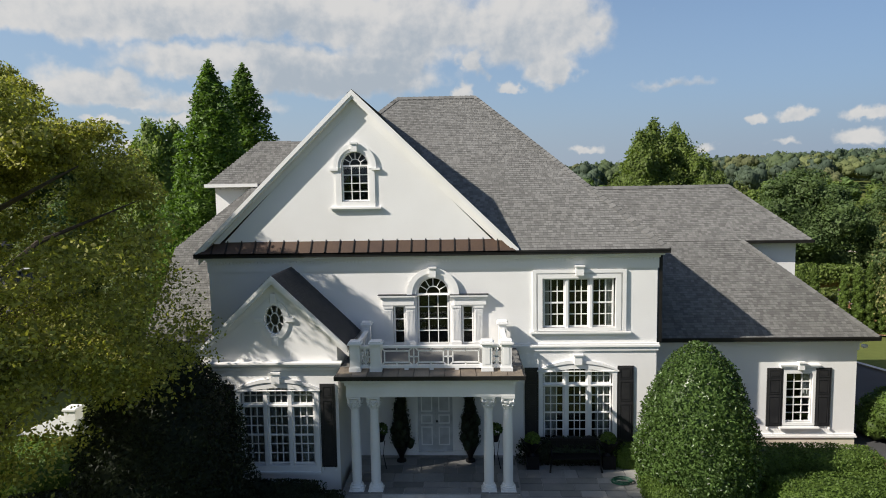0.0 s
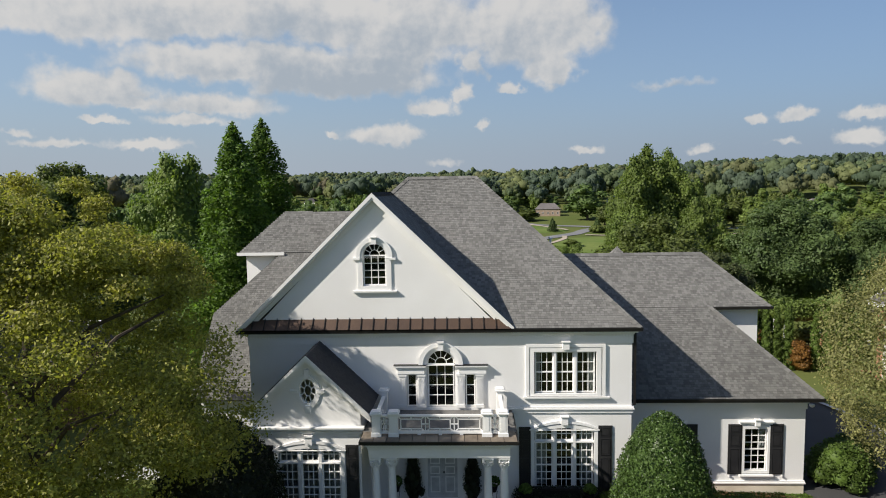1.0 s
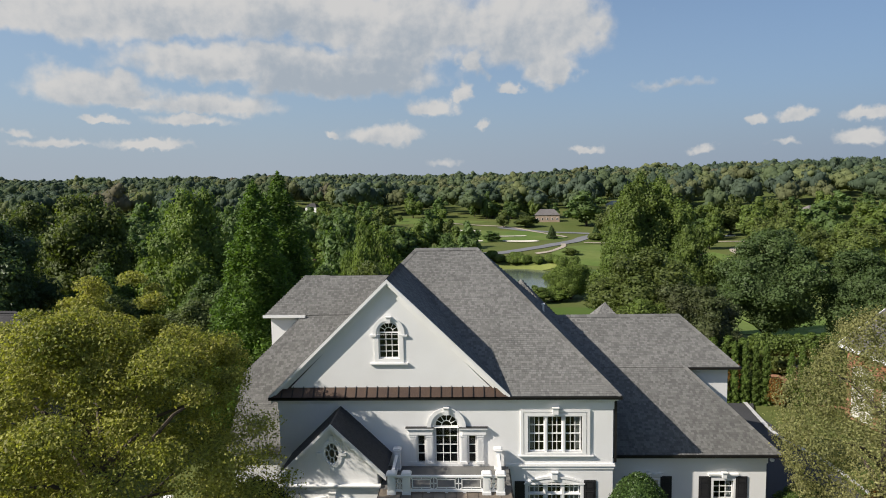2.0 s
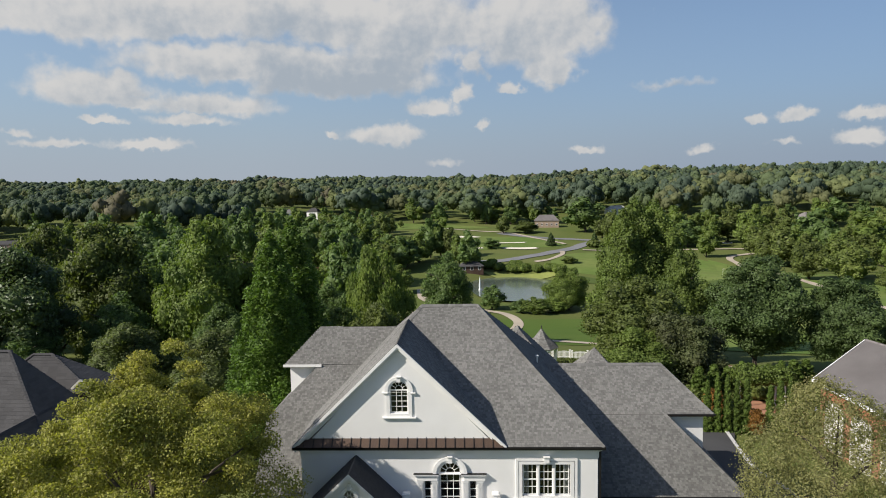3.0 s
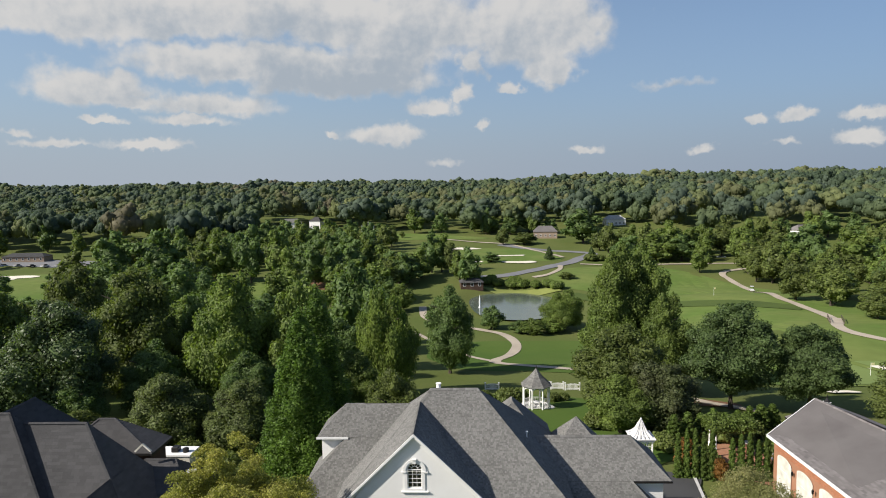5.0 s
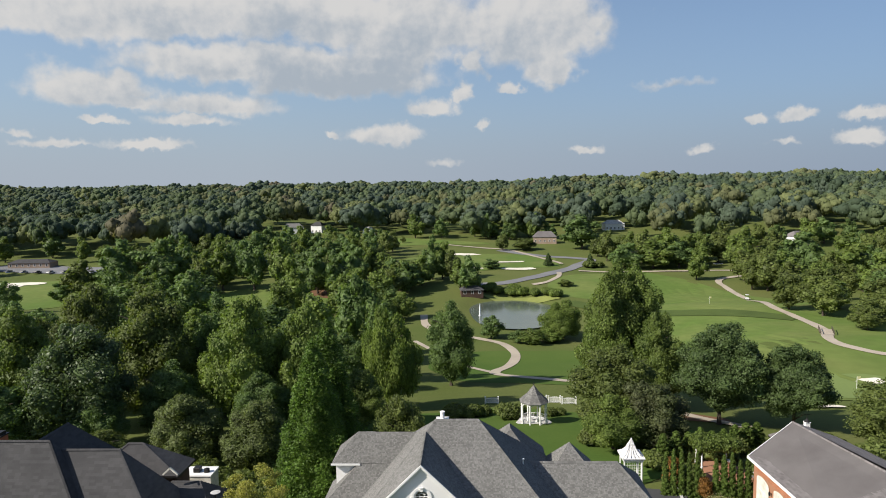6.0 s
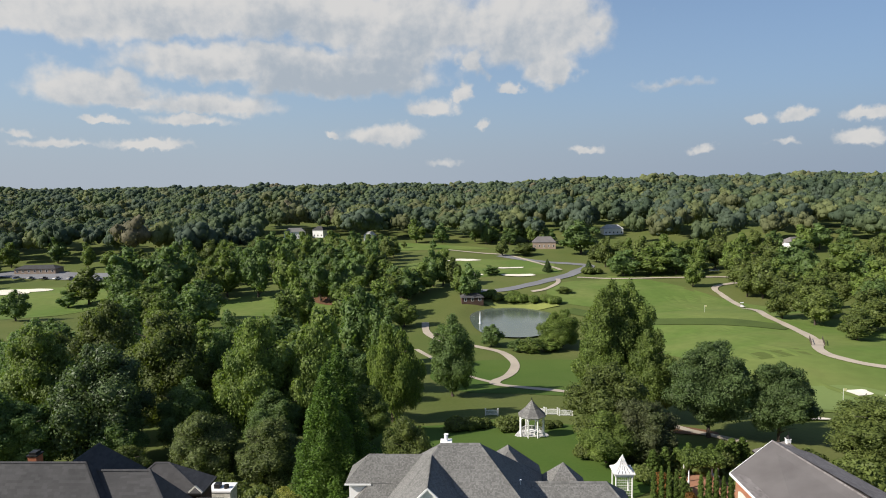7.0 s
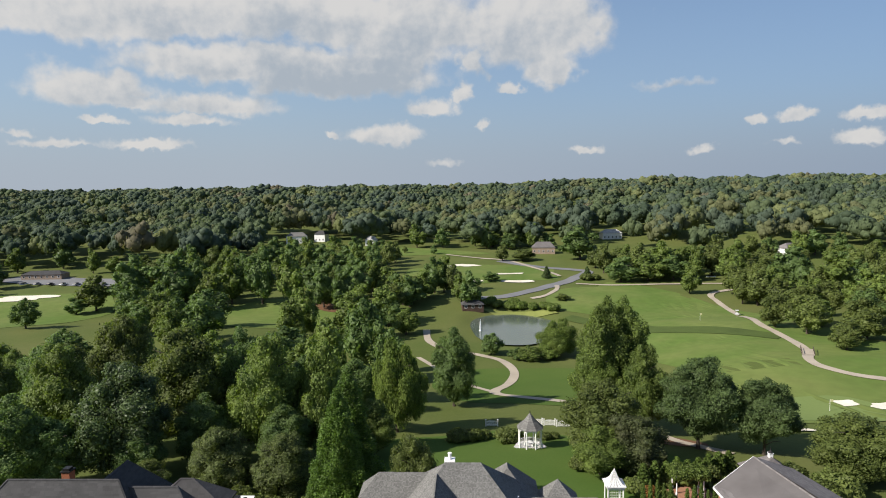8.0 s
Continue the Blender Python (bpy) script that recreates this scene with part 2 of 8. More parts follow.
FAIRWAY = material("mown_fairway", (0.098, 0.150, 0.033), 0.95, 0.20, 0.045, 0.35, 0.15, 6, tint=(0.150, 0.178, 0.053), spec=0.1)
GREEN = material("close_cut_putting_green", (0.146, 0.196, 0.062), 0.95, 0.06, 0.04, 2, tint=(0.166, 0.214, 0.070), spec=0.1)
MULCH = material("brown_mulch_and_needles", (0.15, 0.075, 0.035), 0.95, 0.25, 0.3, 6, 0.4, 20, tint=(0.10, 0.055, 0.028))
ROUGH = material("unmown_rough_grass", (0.075, 0.105, 0.028), 0.95, 0.2, 0.15, 3, 0.4, 10, tint=(0.060, 0.085, 0.024), spec=0.1)
REED = material("tall_bank_grass", (0.20, 0.22, 0.06), 0.95, 0.2, 0.3, 4, 0.4, 12, tint=(0.15, 0.18, 0.045))
WATER = material("still_pond_water", (0.115, 0.145, 0.112), 0.14, 0.1, 0.05, 0.6, 0.04, 3.0, spec=0.5)
SPRAY = material("white_fountain_spray", (0.85, 0.88, 0.90), 0.8, 0.05, 3, 12)


def leaves(name, colour, tint, island=0.38, obj=0.16, scale=0.22, rough=0.55):
    return material(name, colour, rough, 0.10, scale, 3.0, tint=tint, obj=obj, island=island, spec=0.25, leaf=True)


LEAF_MID = leaves("mid_green_leaves", (0.159, 0.211, 0.048), (0.107, 0.157, 0.039), 0.34)
LEAF_DEEP = leaves("deep_green_leaves", (0.131, 0.194, 0.057), (0.090, 0.142, 0.047), 0.34)
LEAF_YELLOW = leaves("yellow_green_leaves", (0.300, 0.285, 0.068), (0.180, 0.200, 0.046), 0.50, scale=0.55)
LEAF_BLUE = leaves("grey_green_magnolia_leaves", (0.110, 0.156, 0.059), (0.081, 0.121, 0.048), 0.45, rough=0.4)
LEAF_OLIVE = leaves("olive_green_leaves", (0.135, 0.167, 0.043), (0.094, 0.125, 0.035), 0.32)
LEAF_LIGHT = leaves("fresh_green_leaves", (0.142, 0.192, 0.042), (0.106, 0.152, 0.036))
LEAF_HOLLY = leaves("dark_holly_leaves", (0.084, 0.137, 0.036), (0.059, 0.098, 0.031), 0.6, rough=0.27)
LEAF_CONIFER = leaves("bright_conifer_needles", (0.112, 0.186, 0.032), (0.074, 0.130, 0.026), 0.4)
LEAF_THUJA = leaves("bright_arborvitae_foliage", (0.111, 0.165, 0.031), (0.075, 0.116, 0.026), 0.4)
LEAF_PALE = leaves("pale_mottled_leaves", (0.330, 0.310, 0.130), (0.170, 0.185, 0.066), 0.45)
LEAF_PURPLE = leaves("dark_maroon_leaves", (0.082, 0.104, 0.038), (0.066, 0.068, 0.034), 0.4)
LEAF_HEDGE = leaves("clipped_hedge_leaves", (0.109, 0.167, 0.032), (0.075, 0.123, 0.026), 0.4)
LEAF_CEDAR = leaves("dark_cedar_foliage", (0.088, 0.128, 0.043), (0.065, 0.100, 0.036), 0.35)
LEAF_RUST = leaves("rusty_orange_leaves", (0.239, 0.116, 0.029), (0.160, 0.094, 0.026), 0.4)
# distance haze is put into these colours: lightened and shifted towards blue
LEAF_WOODS_HAZED = [material(f"hazed_{k}_leaves", a, 0.7, 0.22, 0.06, 0.55, 0.5, 0.45, tint=b, island=0.16, spec=0.15, leaf=True, relief=0.9) for k, a, b in (
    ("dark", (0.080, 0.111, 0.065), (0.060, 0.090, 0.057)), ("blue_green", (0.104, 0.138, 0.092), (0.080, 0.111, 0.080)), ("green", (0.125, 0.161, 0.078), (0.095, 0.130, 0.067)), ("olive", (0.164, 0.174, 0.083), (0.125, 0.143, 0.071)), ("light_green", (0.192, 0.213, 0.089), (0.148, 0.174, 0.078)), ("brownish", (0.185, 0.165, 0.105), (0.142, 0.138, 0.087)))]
LEAF_MYRTLE = leaves("crape_myrtle_leaves", (0.134, 0.166, 0.054), (0.094, 0.126, 0.043), 0.5)
# blackish colour carries the maple's shade on the holly and hedges beneath it
LEAF_BLACKISH_SHADED = leaves("blackish_shaded_leaves", (0.030, 0.040, 0.020), (0.022, 0.030, 0.017), 0.5, rough=0.5)

# ---- building helpers ----


def part(name, bm, mat, parent=None, label="", smooth=False):
    """Link a bmesh as one mesh object under a thing or a part."""
    me = bpy.data.meshes.new(name)
    bmesh.ops.recalc_face_normals(bm, faces=bm.faces)
    bm.to_mesh(me)
    bm.free()
    me.materials.append(mat)
    if smooth:
        me.polygons.foreach_set("use_smooth", [True] * len(me.polygons))
    return place(name, me, parent, label=label)


def place(name, me, parent=None, at=(0, 0, 0), label=""):
    ob = new(name, me)
    if parent is not None:
        ob.parent = parent
    ob.location = at
    if label:
        ob["label"] = label
    return ob


def thing(name, label, category, at=(0, 0, 0), group="", kind=""):
    ob = new(name)
    ob.empty_display_size = 0.2
    ob.location = at
    return tagged(ob, label, category, group, kind)


def mesh_from(name, verts, faces, mat):
    me = bpy.data.meshes.new(name)
    me.from_pydata(verts, [], faces)
    me.materials.append(mat)
    return me


def add_box(bm, x0, x1, y0, y1, z0, z1, m=None):
    vs = [bm.verts.new((x, y, z)) for z in (z0, z1) for y in (y0, y1) for x in (x0, x1)]
    if m is not None:
        for v in vs:
            v.co = m @ v.co
    for f in ((0, 2, 3, 1), (4, 5, 7, 6), (0, 1, 5, 4), (2, 6, 7, 3), (0, 4, 6, 2), (1, 3, 7, 5)):
        bm.faces.new([vs[i] for i in f])
    return vs


def box_bm(*boxes, bevel=0.0):
    bm = bmesh.new()
    for b in boxes:
        add_box(bm, *b)
    if bevel:
        bmesh.ops.bevel(bm, geom=bm.edges[:], offset=bevel, segments=1, affect="EDGES")
    return bm


def lathe(bm, profile, steps=12, at=(0, 0, 0), sx=1.0, sy=1.0):
    """A turned body: profile rows of radius, height."""
    rings = []
    for r, z in profile:
        rings.append([bm.verts.new((at[0] + sx * r * math.cos(2 * math.pi * i / steps), at[1] + sy * r * math.sin(2 * math.pi * i / steps), at[2] + z)) for i in range(steps)])
    for a, b in zip(rings, rings[1:]):
        for i in range(steps):
            bm.faces.new((a[i], a[(i + 1) % steps], b[(i + 1) % steps], b[i]))
    bm.faces.new(rings[0][::-1])
    bm.faces.new(rings[-1])
    return bm


def bar(bm, a, b, w, d=None):
    """A square bar from a to b."""
    a, b, d = Vector(a), Vector(b), d or w
    way = b - a
    m = Matrix.Translation(a) @ way.to_track_quat("X", "Z").to_matrix().to_4x4()
    add_box(bm, 0, way.length, -w / 2, w / 2, -d / 2, d / 2, m)


def tube(bm, points, radii, steps=7):
    """A tapered limb along points."""
    rings = []
    for i, p in enumerate(points):
        p = Vector(p)
        way = (Vector(points[min(i + 1, len(points) - 1)]) - Vector(points[max(i - 1, 0)])).normalized()
        q = way.to_track_quat("Z", "Y")
        rings.append([bm.verts.new(p + q @ Vector((radii[i] * math.cos(2 * math.pi * k / steps), radii[i] * math.sin(2 * math.pi * k / steps), 0))) for k in range(steps)])
    for a, b in zip(rings, rings[1:]):
        for k in range(steps):
            bm.faces.new((a[k], a[(k + 1) % steps], b[(k + 1) % steps], b[k]))
    bm.faces.new(rings[0][::-1])
    bm.faces.new(rings[-1])


def rect(x0, x1, z0, z1):
    return [(x0, z0), (x1, z0), (x1, z1), (x0, z1)]


def arched(x0, x1, z0, spring, rise, n=14):
    """An opening with a round or segmental head."""
    cx, hw = (x0 + x1) / 2, (x1 - x0) / 2
    r = (hw * hw + rise * rise) / (2 * rise)
    half = math.asin(min(1, hw / r))
    if rise > hw * 0.98:
        half = math.pi / 2
    top = [(cx + r * math.sin(half - 2 * half * i / n), spring + rise - r + r * math.cos(half - 2 * half * i / n)) for i in range(n + 1)]
    return [(x0, z0), (x1, z0)] + top


def oval(cx, cz, rx, rz, n=24):
    return [(cx + rx * math.cos(2 * math.pi * i / n), cz + rz * math.sin(2 * math.pi * i / n)) for i in range(n)]


def sheet_with_holes(outer, holes, y, depth):
    """An upright slab in the x-z plane from y to y + depth, with openings right through it."""
    bm = bmesh.new()
    edges = []
    for loop in (outer, *holes):
        vs = [bm.verts.new((x, y, z)) for x, z in loop]
        edges += [bm.edges.new((vs[i], vs[(i + 1) % len(vs)])) for i in range(len(vs))]
    bmesh.ops.triangle_fill(bm, use_beauty=True, edges=edges)
    ext = bmesh.ops.extrude_face_region(bm, geom=bm.faces[:])
    for v in ext["geom"]:
        if isinstance(v, bmesh.types.BMVert):
            v.co.y += depth
    return bm

# ---- ground ----
KNOT_Y = [-300, 10, 30, 51, 80, 120, 150, 195, 235, 290, 340, 400, 500, 700, 1100, 2000, 6000]
KNOT_Z = [-0.6, -0.5, -1.6, -4.4, -9, -13.8, -15.2, -15, -10.5, -8.6, -7.6, -4, 0, 6, 16, 24, 30]
POND = (17.5, 191.0, 16.6, 26.0, -14.75)


def ease(a):
    a = min(1.0, max(0.0, a))
    return a * a * (3 - 2 * a)


def ground_z(x, y):
    z = float(np.interp(y, KNOT_Y, KNOT_Z))
    hump = ease((y - 70) / 50) * ease((225 - y) / 60)
    z += 6.5 * hump * ease((x - 35) / 55) + 5 * hump * ease((-25 - x) / 60)
    z += 9 * ease((x - 110) / 130) * ease((y - 240) / 130) + 3 * ease((-140 - x) / 150) * ease((y - 260) / 150)
    if y > 60:
        z += min(1.0, (y - 60) / 60) * (0.5 * noise.noise((x * 0.02, y * 0.02, 0)) + 0.25 * noise.noise((x * 0.06, y * 0.06, 5)))
    px, py, rx, ry, pz = POND
    r = math.hypot((x - px) / rx, (y - py) / ry)
    if r < 1.5:
        z = z * ease((r - 0.9) / 0.5) + (pz - 0.7) * (1 - ease((r - 0.9) / 0.5)) if r > 0.9 else pz - 0.7
    return z


def axis(parts):
    out = []
    for a, b, step in parts:
        out += list(np.arange(a, b, step))
    return out + [parts[-1][1]]


gx = axis([(-4500, -600, 300), (-600, -200, 40), (-200, -60, 10), (-60, 60, 3), (60, 200, 8), (200, 600, 40), (600, 4500, 300)])
gy = axis([(-400, -40, 40), (-40, 60, 4), (60, 260, 4), (260, 500, 12), (500, 1500, 60), (1500, 5000, 350)])
nx = len(gx)
ground = new("ground", mesh_from("ground", [(x, y, ground_z(x, y)) for y in gy for x in gx], [(j * nx + i, j * nx + i + 1, (j + 1) * nx + i + 1, (j + 1) * nx + i) for j in range(len(gy) - 1) for i in range(nx - 1)], GRASS))
ground.data.polygons.foreach_set("use_smooth", [True] * len(ground.data.polygons))
tagged(ground, "rolling ground of rough grass round the house and golf course", "ground", kind="structure")


def spline(points, step):
    """Points along a smooth line through the given plan points."""
    P = [Vector(p) for p in points]
    P = [P[0] * 2 - P[1]] + P + [P[-1] * 2 - P[-2]]
    out = []
    for i in range(1, len(P) - 2):
        n = max(2, int((P[i + 1] - P[i]).length / step))
        for k in range(n):
            t = k / n
            out.append(0.5 * ((2 * P[i]) + (P[i + 1] - P[i - 1]) * t + (2 * P[i - 1] - 5 * P[i] + 4 * P[i + 1] - P[i + 2]) * t * t + (3 * P[i] - P[i - 1] - 3 * P[i + 1] + P[i + 2]) * t ** 3))
    return out + [P[-2]]


def strip(name, points, width, mat, label, category, lift=0.06, step=2.0, kind="structure"):
    line = spline(points, step)
    verts, faces = [], []
    for i, p in enumerate(line):
        way = (line[min(i + 1, len(line) - 1)] - line[max(i - 1, 0)]).normalized()
        side = Vector((-way.y, way.x)) * (width * (0.5 + 0.03 * math.sin(i * 0.9)))
        for k in range(5):
            q = p + side * (k / 2 - 1)
            verts.append((q.x, q.y, ground_z(q.x, q.y) + lift + 0.05))
        if i:
            faces += [((i - 1) * 5 + k, (i - 1) * 5 + k + 1, i * 5 + k + 1, i * 5 + k) for k in range(4)]
    return tagged(new(name, mesh_from(name, verts, faces, mat)), label, category, kind=kind)


def patch(name, cx, cy, rx, ry, mat, label, category, lift=0.05, turn=0.0, wob=0.14, seed=0, rings=6, n=36, dip=0.0, kind="structure"):
    """An area of turf, sand or soil with a soft, uneven outline that follows the ground."""
    verts, faces = [(cx, cy, ground_z(cx, cy) + lift - dip)], []
    c, s = math.cos(turn), math.sin(turn)
    for r in range(1, rings + 1):
        for i in range(n):
            a = 2 * math.pi * i / n
            k = r / rings * (1 + wob * noise.noise((math.cos(a) * 1.3 + seed * 7.1, math.sin(a) * 1.3, seed * 3.3)) * 2)
            u, v = rx * k * math.cos(a), ry * k * math.sin(a)
            x, y = cx + u * c - v * s, cy + u * s + v * c
            verts.append((x, y, ground_z(x, y) + lift - dip * (1 - (r / rings) ** 2)))
    for i in range(n):
        faces.append((0, 1 + i, 1 + (i + 1) % n))
    for r in range(rings - 1):
        for i in range(n):
            a, b = 1 + r * n + i, 1 + r * n + (i + 1) % n
            faces.append((a, a + n, b + n, b))
    return tagged(new(name, mesh_from(name, verts, faces, mat)), label, category, kind=kind)


patch("lawn", 6, 44, 26, 22, LAWN, "mown back lawn behind the house", "lawn", 0.08, seed=1, rings=10)
patch("lawn", 13, 112, 26, 24, LAWN, "mown turf beside the golf path", "lawn", 0.08, seed=2, rings=10)
patch("lawn", 12, 4, 12, 10, LAWN, "lawn beside the house wing", "lawn", 0.05, seed=3, rings=8)
patch("fairway", 82, 170, 34, 92, FAIRWAY, "light green mown fairway", "fairway", 0.10, 0.12, seed=4, rings=16)
patch("fairway", 72, 92, 30, 20, FAIRWAY, "light green mown fairway approach", "fairway", 0.14, 0.1, seed=5, rings=10)
patch("putting_green", 74, 80, 15, 8, GREEN, "pale close-cut putting green", "green", 0.20, 0.1, seed=6, rings=8)
patch("fairway", 10, 305, 42, 34, FAIRWAY, "light green mown fairway across the pond", "fairway", 0.10, -0.3, seed=7, rings=12)
patch("fairway", -62, 398, 70, 17, FAIRWAY, "far mown fairway below the woods", "fairway", 0.15, -0.25, seed=8, rings=10)
patch("fairway", 64, 232, 30, 26, FAIRWAY, "light green mown fairway beside the road", "fairway", 0.10, 0.1, seed=9, rings=10)
patch("fairway", -82, 205, 31, 28, FAIRWAY, "mown fairway between the trees", "fairway", 0.12, -0.35, seed=10, rings=10)
patch("fairway", -202, 215, 52, 42, FAIRWAY, "mown fairway beside the clubhouse", "fairway", 0.12, 0.0, seed=11, rings=10)
patch("mulch_bed", -60, 222, 12, 5, MULCH, "brown needle litter under the trees", "mulch", 0.2, -0.6, seed=12)
patch("mulch_bed", 34, 57, 7, 3, MULCH, "brown mulch bed along the garden path", "mulch", 0.15, -0.6, seed=13)
patch("mulch_bed", 11.5, 0.2, 4.2, 1.3, MULCH, "brown mulch bed under the wing wall", "mulch", 0.12, 0.0, seed=14)
for k, (x, y, rx, ry) in enumerate(((-2.6, 335, 9, 4.5), (22.7, 300, 8, 3.2), (25.3, 273, 9, 3.2), (3.6, 275, 5, 3), (-212, 243, 16, 7), (80, 84, 3.0, 1.6), (87, 82.5, 3.2, 1.6), (61, 64.6, 2.6, 1.3), (98, 81, 3, 1.6))):
    patch("sand_bunker", x, y, rx, ry, SAND, "white sand bunker beside the green", "bunker", 0.32, 0.1, 0.3, 20 + k, 4, 20, 0.06)
strip("golf_path", [(-15.8, 189), (-13.6, 171), (-6, 158), (2.6, 153.5), (10.1, 144), (13.4, 129), (10.9, 115.3), (7, 106), (7.6, 101), (13.8, 97.3), (22.5, 92.7), (34, 82)], 2.6, CONCRETE, "winding tan concrete golf path", "path", 0.14)
strip("golf_path", [(-16, 150), (-8, 132), (-2, 118), (6.5, 104)], 1.6, CONCRETE, "narrow tan golf path", "path", 0.13)
strip("road", [(2, 236), (5.8, 235.7), (18.7, 237.8), (31.5, 250), (45.9, 267), (57.3, 284), (66.6, 303), (61.9, 312), (45, 324), (20, 350)], 6.5, ROAD, "pale grey asphalt road through the course", "road", 0.18)
strip("golf_path", [(-14.2, 376), (8.3, 360), (27.5, 348), (42.8, 313), (49, 288)], 2.4, CONCRETE, "tan golf path along the far fairway", "path", 0.25)
strip("golf_path", [(28.4, 231.8), (35.3, 236.8), (42, 250), (44, 262)], 2.2, CONCRETE, "tan golf path joining the road", "path", 0.22)
strip("golf_path", [(54, 266.4), (70, 262.3), (97.5, 262.3), (114, 262.7), (150, 258)], 2.4, CONCRETE, "tan golf path across the fairway", "path", 0.24)
strip("golf_path", [(124, 249), (113, 242), (108, 233.5), (107.7, 224.7), (106, 205), (103, 185), (99, 165), (98, 148), (94.3, 127), (88, 113), (89, 105), (98, 98), (130, 90)], 2.6, CONCRETE, "winding tan concrete golf path", "path", 0.22)
strip("garden_path", [(28, 66), (34, 62), (36.5, 56), (42, 48)], 2.0, CONCRETE, "tan garden path behind the trees", "path", 0.12)
strip("driveway", [(18.5, -6), (18.5, 2), (18.5, 9), (18.6, 17), (20, 24)], 7.0, ASPHALT, "dark asphalt driveway beside the house", "driveway", 0.10, 1.0)
strip("kerb", [(22.1, -6), (22.1, 8), (21.7, 12), (21.5, 15), (23, 24)], 0.30, KERB, "pale concrete kerb along the driveway", "kerb", 0.22, 1.0)
strip("car_park", [(-260, 300), (-200, 285), (-170, 288)], 22, ROAD, "grey clubhouse car park", "car park", 0.3, 8)

strip("rough", [(60, 176), (72, 166), (84, 158), (97, 146)], 9, ROUGH, "band of darker unmown rough across the fairway", "rough", 0.20, 3)
strip("rough", [(40, 205), (56, 188), (66, 172)], 7, ROUGH, "band of darker unmown rough across the fairway", "rough", 0.20, 3)
# pond
px, py, rx, ry, pz = POND
bm = bmesh.new()
bm.faces.new([bm.verts.new((px + rx * 1.05 * math.cos(a) * (1 + 0.08 * math.sin(3 * a + 1)), py + ry * 1.05 * math.sin(a), pz)) for a in [2 * math.pi * i / 48 for i in range(48)]])
tagged(part("pond_water", bm, WATER), "still green-grey pond water", "pond", kind="structure")
patch("reed_bank", 22, 215.5, 15, 3.2, REED, "yellow-green bank of tall grass by the pond", "bank", 0.35, -0.25, seed=41)
fountain = thing("fountain", "white spray of a fountain in the pond", "fountain", (4.8, 186.0, pz))
bm = lathe(bmesh.new(), [(0.5, 0), (0.30, 0.8), (0.34, 1.6), (0.22, 3.0), (0.05, 4.6)], 9)
part("spray", bm, SPRAY, fountain)
part("nozzle", lathe(bmesh.new(), [(0.4, 0), (0.4, 0.12), (0.1, 0.2)], 9), IRON, fountain)

# flagstone terrace in front of the door
terrace = part("terrace", box_bm((-2.72, 2.66, -2.82, -0.004, -0.9, 0.0), (2.66, 7.3, -3.9, -0.004, -0.9, -0.02), (-2.72, 2.66, -3.9, -2.82, -0.9, -0.17)), MORTAR)
tagged(terrace, "grey flagstone terrace with pale joints", "terrace", kind="structure")
part("riser", box_bm((-1.48, 1.46, -2.88, -2.822, -0.16, 0.004)), KERB, terrace, "pale stone step edge")
slab_rnd = random.Random(8)


def lay_slabs(x0, x1, y0, y1, z):
    y = y0
    while y < y1 - 0.1:
        d = min(slab_rnd.choice((0.38, 0.46, 0.60)), y1 - y)
        x = x0 - slab_rnd.random() * 0.3
        while x < x1 - 0.06:
            w = slab_rnd.choice((0.42, 0.6, 0.75, 0.95))
            a, b = max(x, x0), min(x + w, x1)
            if b - a > 0.08:
                part("flagstone", box_bm((a + 0.012, b - 0.012, y + 0.012, y + d - 0.012, z - 0.03, z + 0.012 + 0.006 * slab_rnd.random())), SLATE, terrace)
            x += w
        y += d


lay_slabs(-2.70, 2.64, -2.80, -0.25, 0.012)
lay_slabs(2.68, 7.2, -3.88, -0.1, -0.008)
lay_slabs(-2.70, 2.64, -3.88, -2.9, -0.158)

# ---- the white house ----
house = thing("house", "large white stucco house with grey shingle roofs and a columned portico", "house")


def pane_mesh():
    me = bpy.data.meshes.new("pane")
    bm = box_bm((-0.5, 0.5, -0.003, 0.003, -0.5, 0.5))
    bm.to_mesh(me)
    bm.free()
    me.materials.append(PANE)
    return me


PANE_MESH = pane_mesh()


def add_pane(parent, x0, x1, y, z0, z1):
    ob = place("pane", PANE_MESH, parent, ((x0 + x1) / 2, y, (z0 + z1) / 2))
    ob.scale = (x1 - x0, 1, z1 - z0)
    ob.visible_shadow = False


def sash(parent, x0, x1, z0, z1, cols, rows, y, meet=None, stile=0.05, bar_w=0.028):
    """A glazed sash: outer stiles, glazing bars and one pane for each light."""
    bm = bmesh.new()
    for b in ((x0, x0 + stile, z0, z1), (x1 - stile, x1, z0, z1), (x0 + stile, x1 - stile, z0, z0 + stile), (x0 + stile, x1 - stile, z1 - stile, z1)):
        add_box(bm, b[0], b[1], y - 0.035, y + 0.02, b[2], b[3])
    part("sash", bm, TRIM, parent)
    ax0, ax1, az0, az1 = x0 + stile, x1 - stile, z0 + stile, z1 - stile
    for i in range(1, cols):
        x = ax0 + (ax1 - ax0) * i / cols
        part("glazing_bar", box_bm((x - bar_w / 2, x + bar_w / 2, y - 0.022, y + 0.012, az0, az1)), TRIM, parent)
    for j in range(1, rows):
        z = az0 + (az1 - az0) * j / rows
        w = 0.05 if meet == j else bar_w
        part("glazing_bar", box_bm((ax0, ax1, y - (0.04 if meet == j else 0.024), y + 0.012, z - w / 2, z + w / 2)), TRIM, parent)
    for i in range(cols):
        for j in range(rows):
            add_pane(parent, ax0 + (ax1 - ax0) * i / cols, ax0 + (ax1 - ax0) * (i + 1) / cols, y, az0 + (az1 - az0) * j / rows, az0 + (az1 - az0) * (j + 1) / rows)


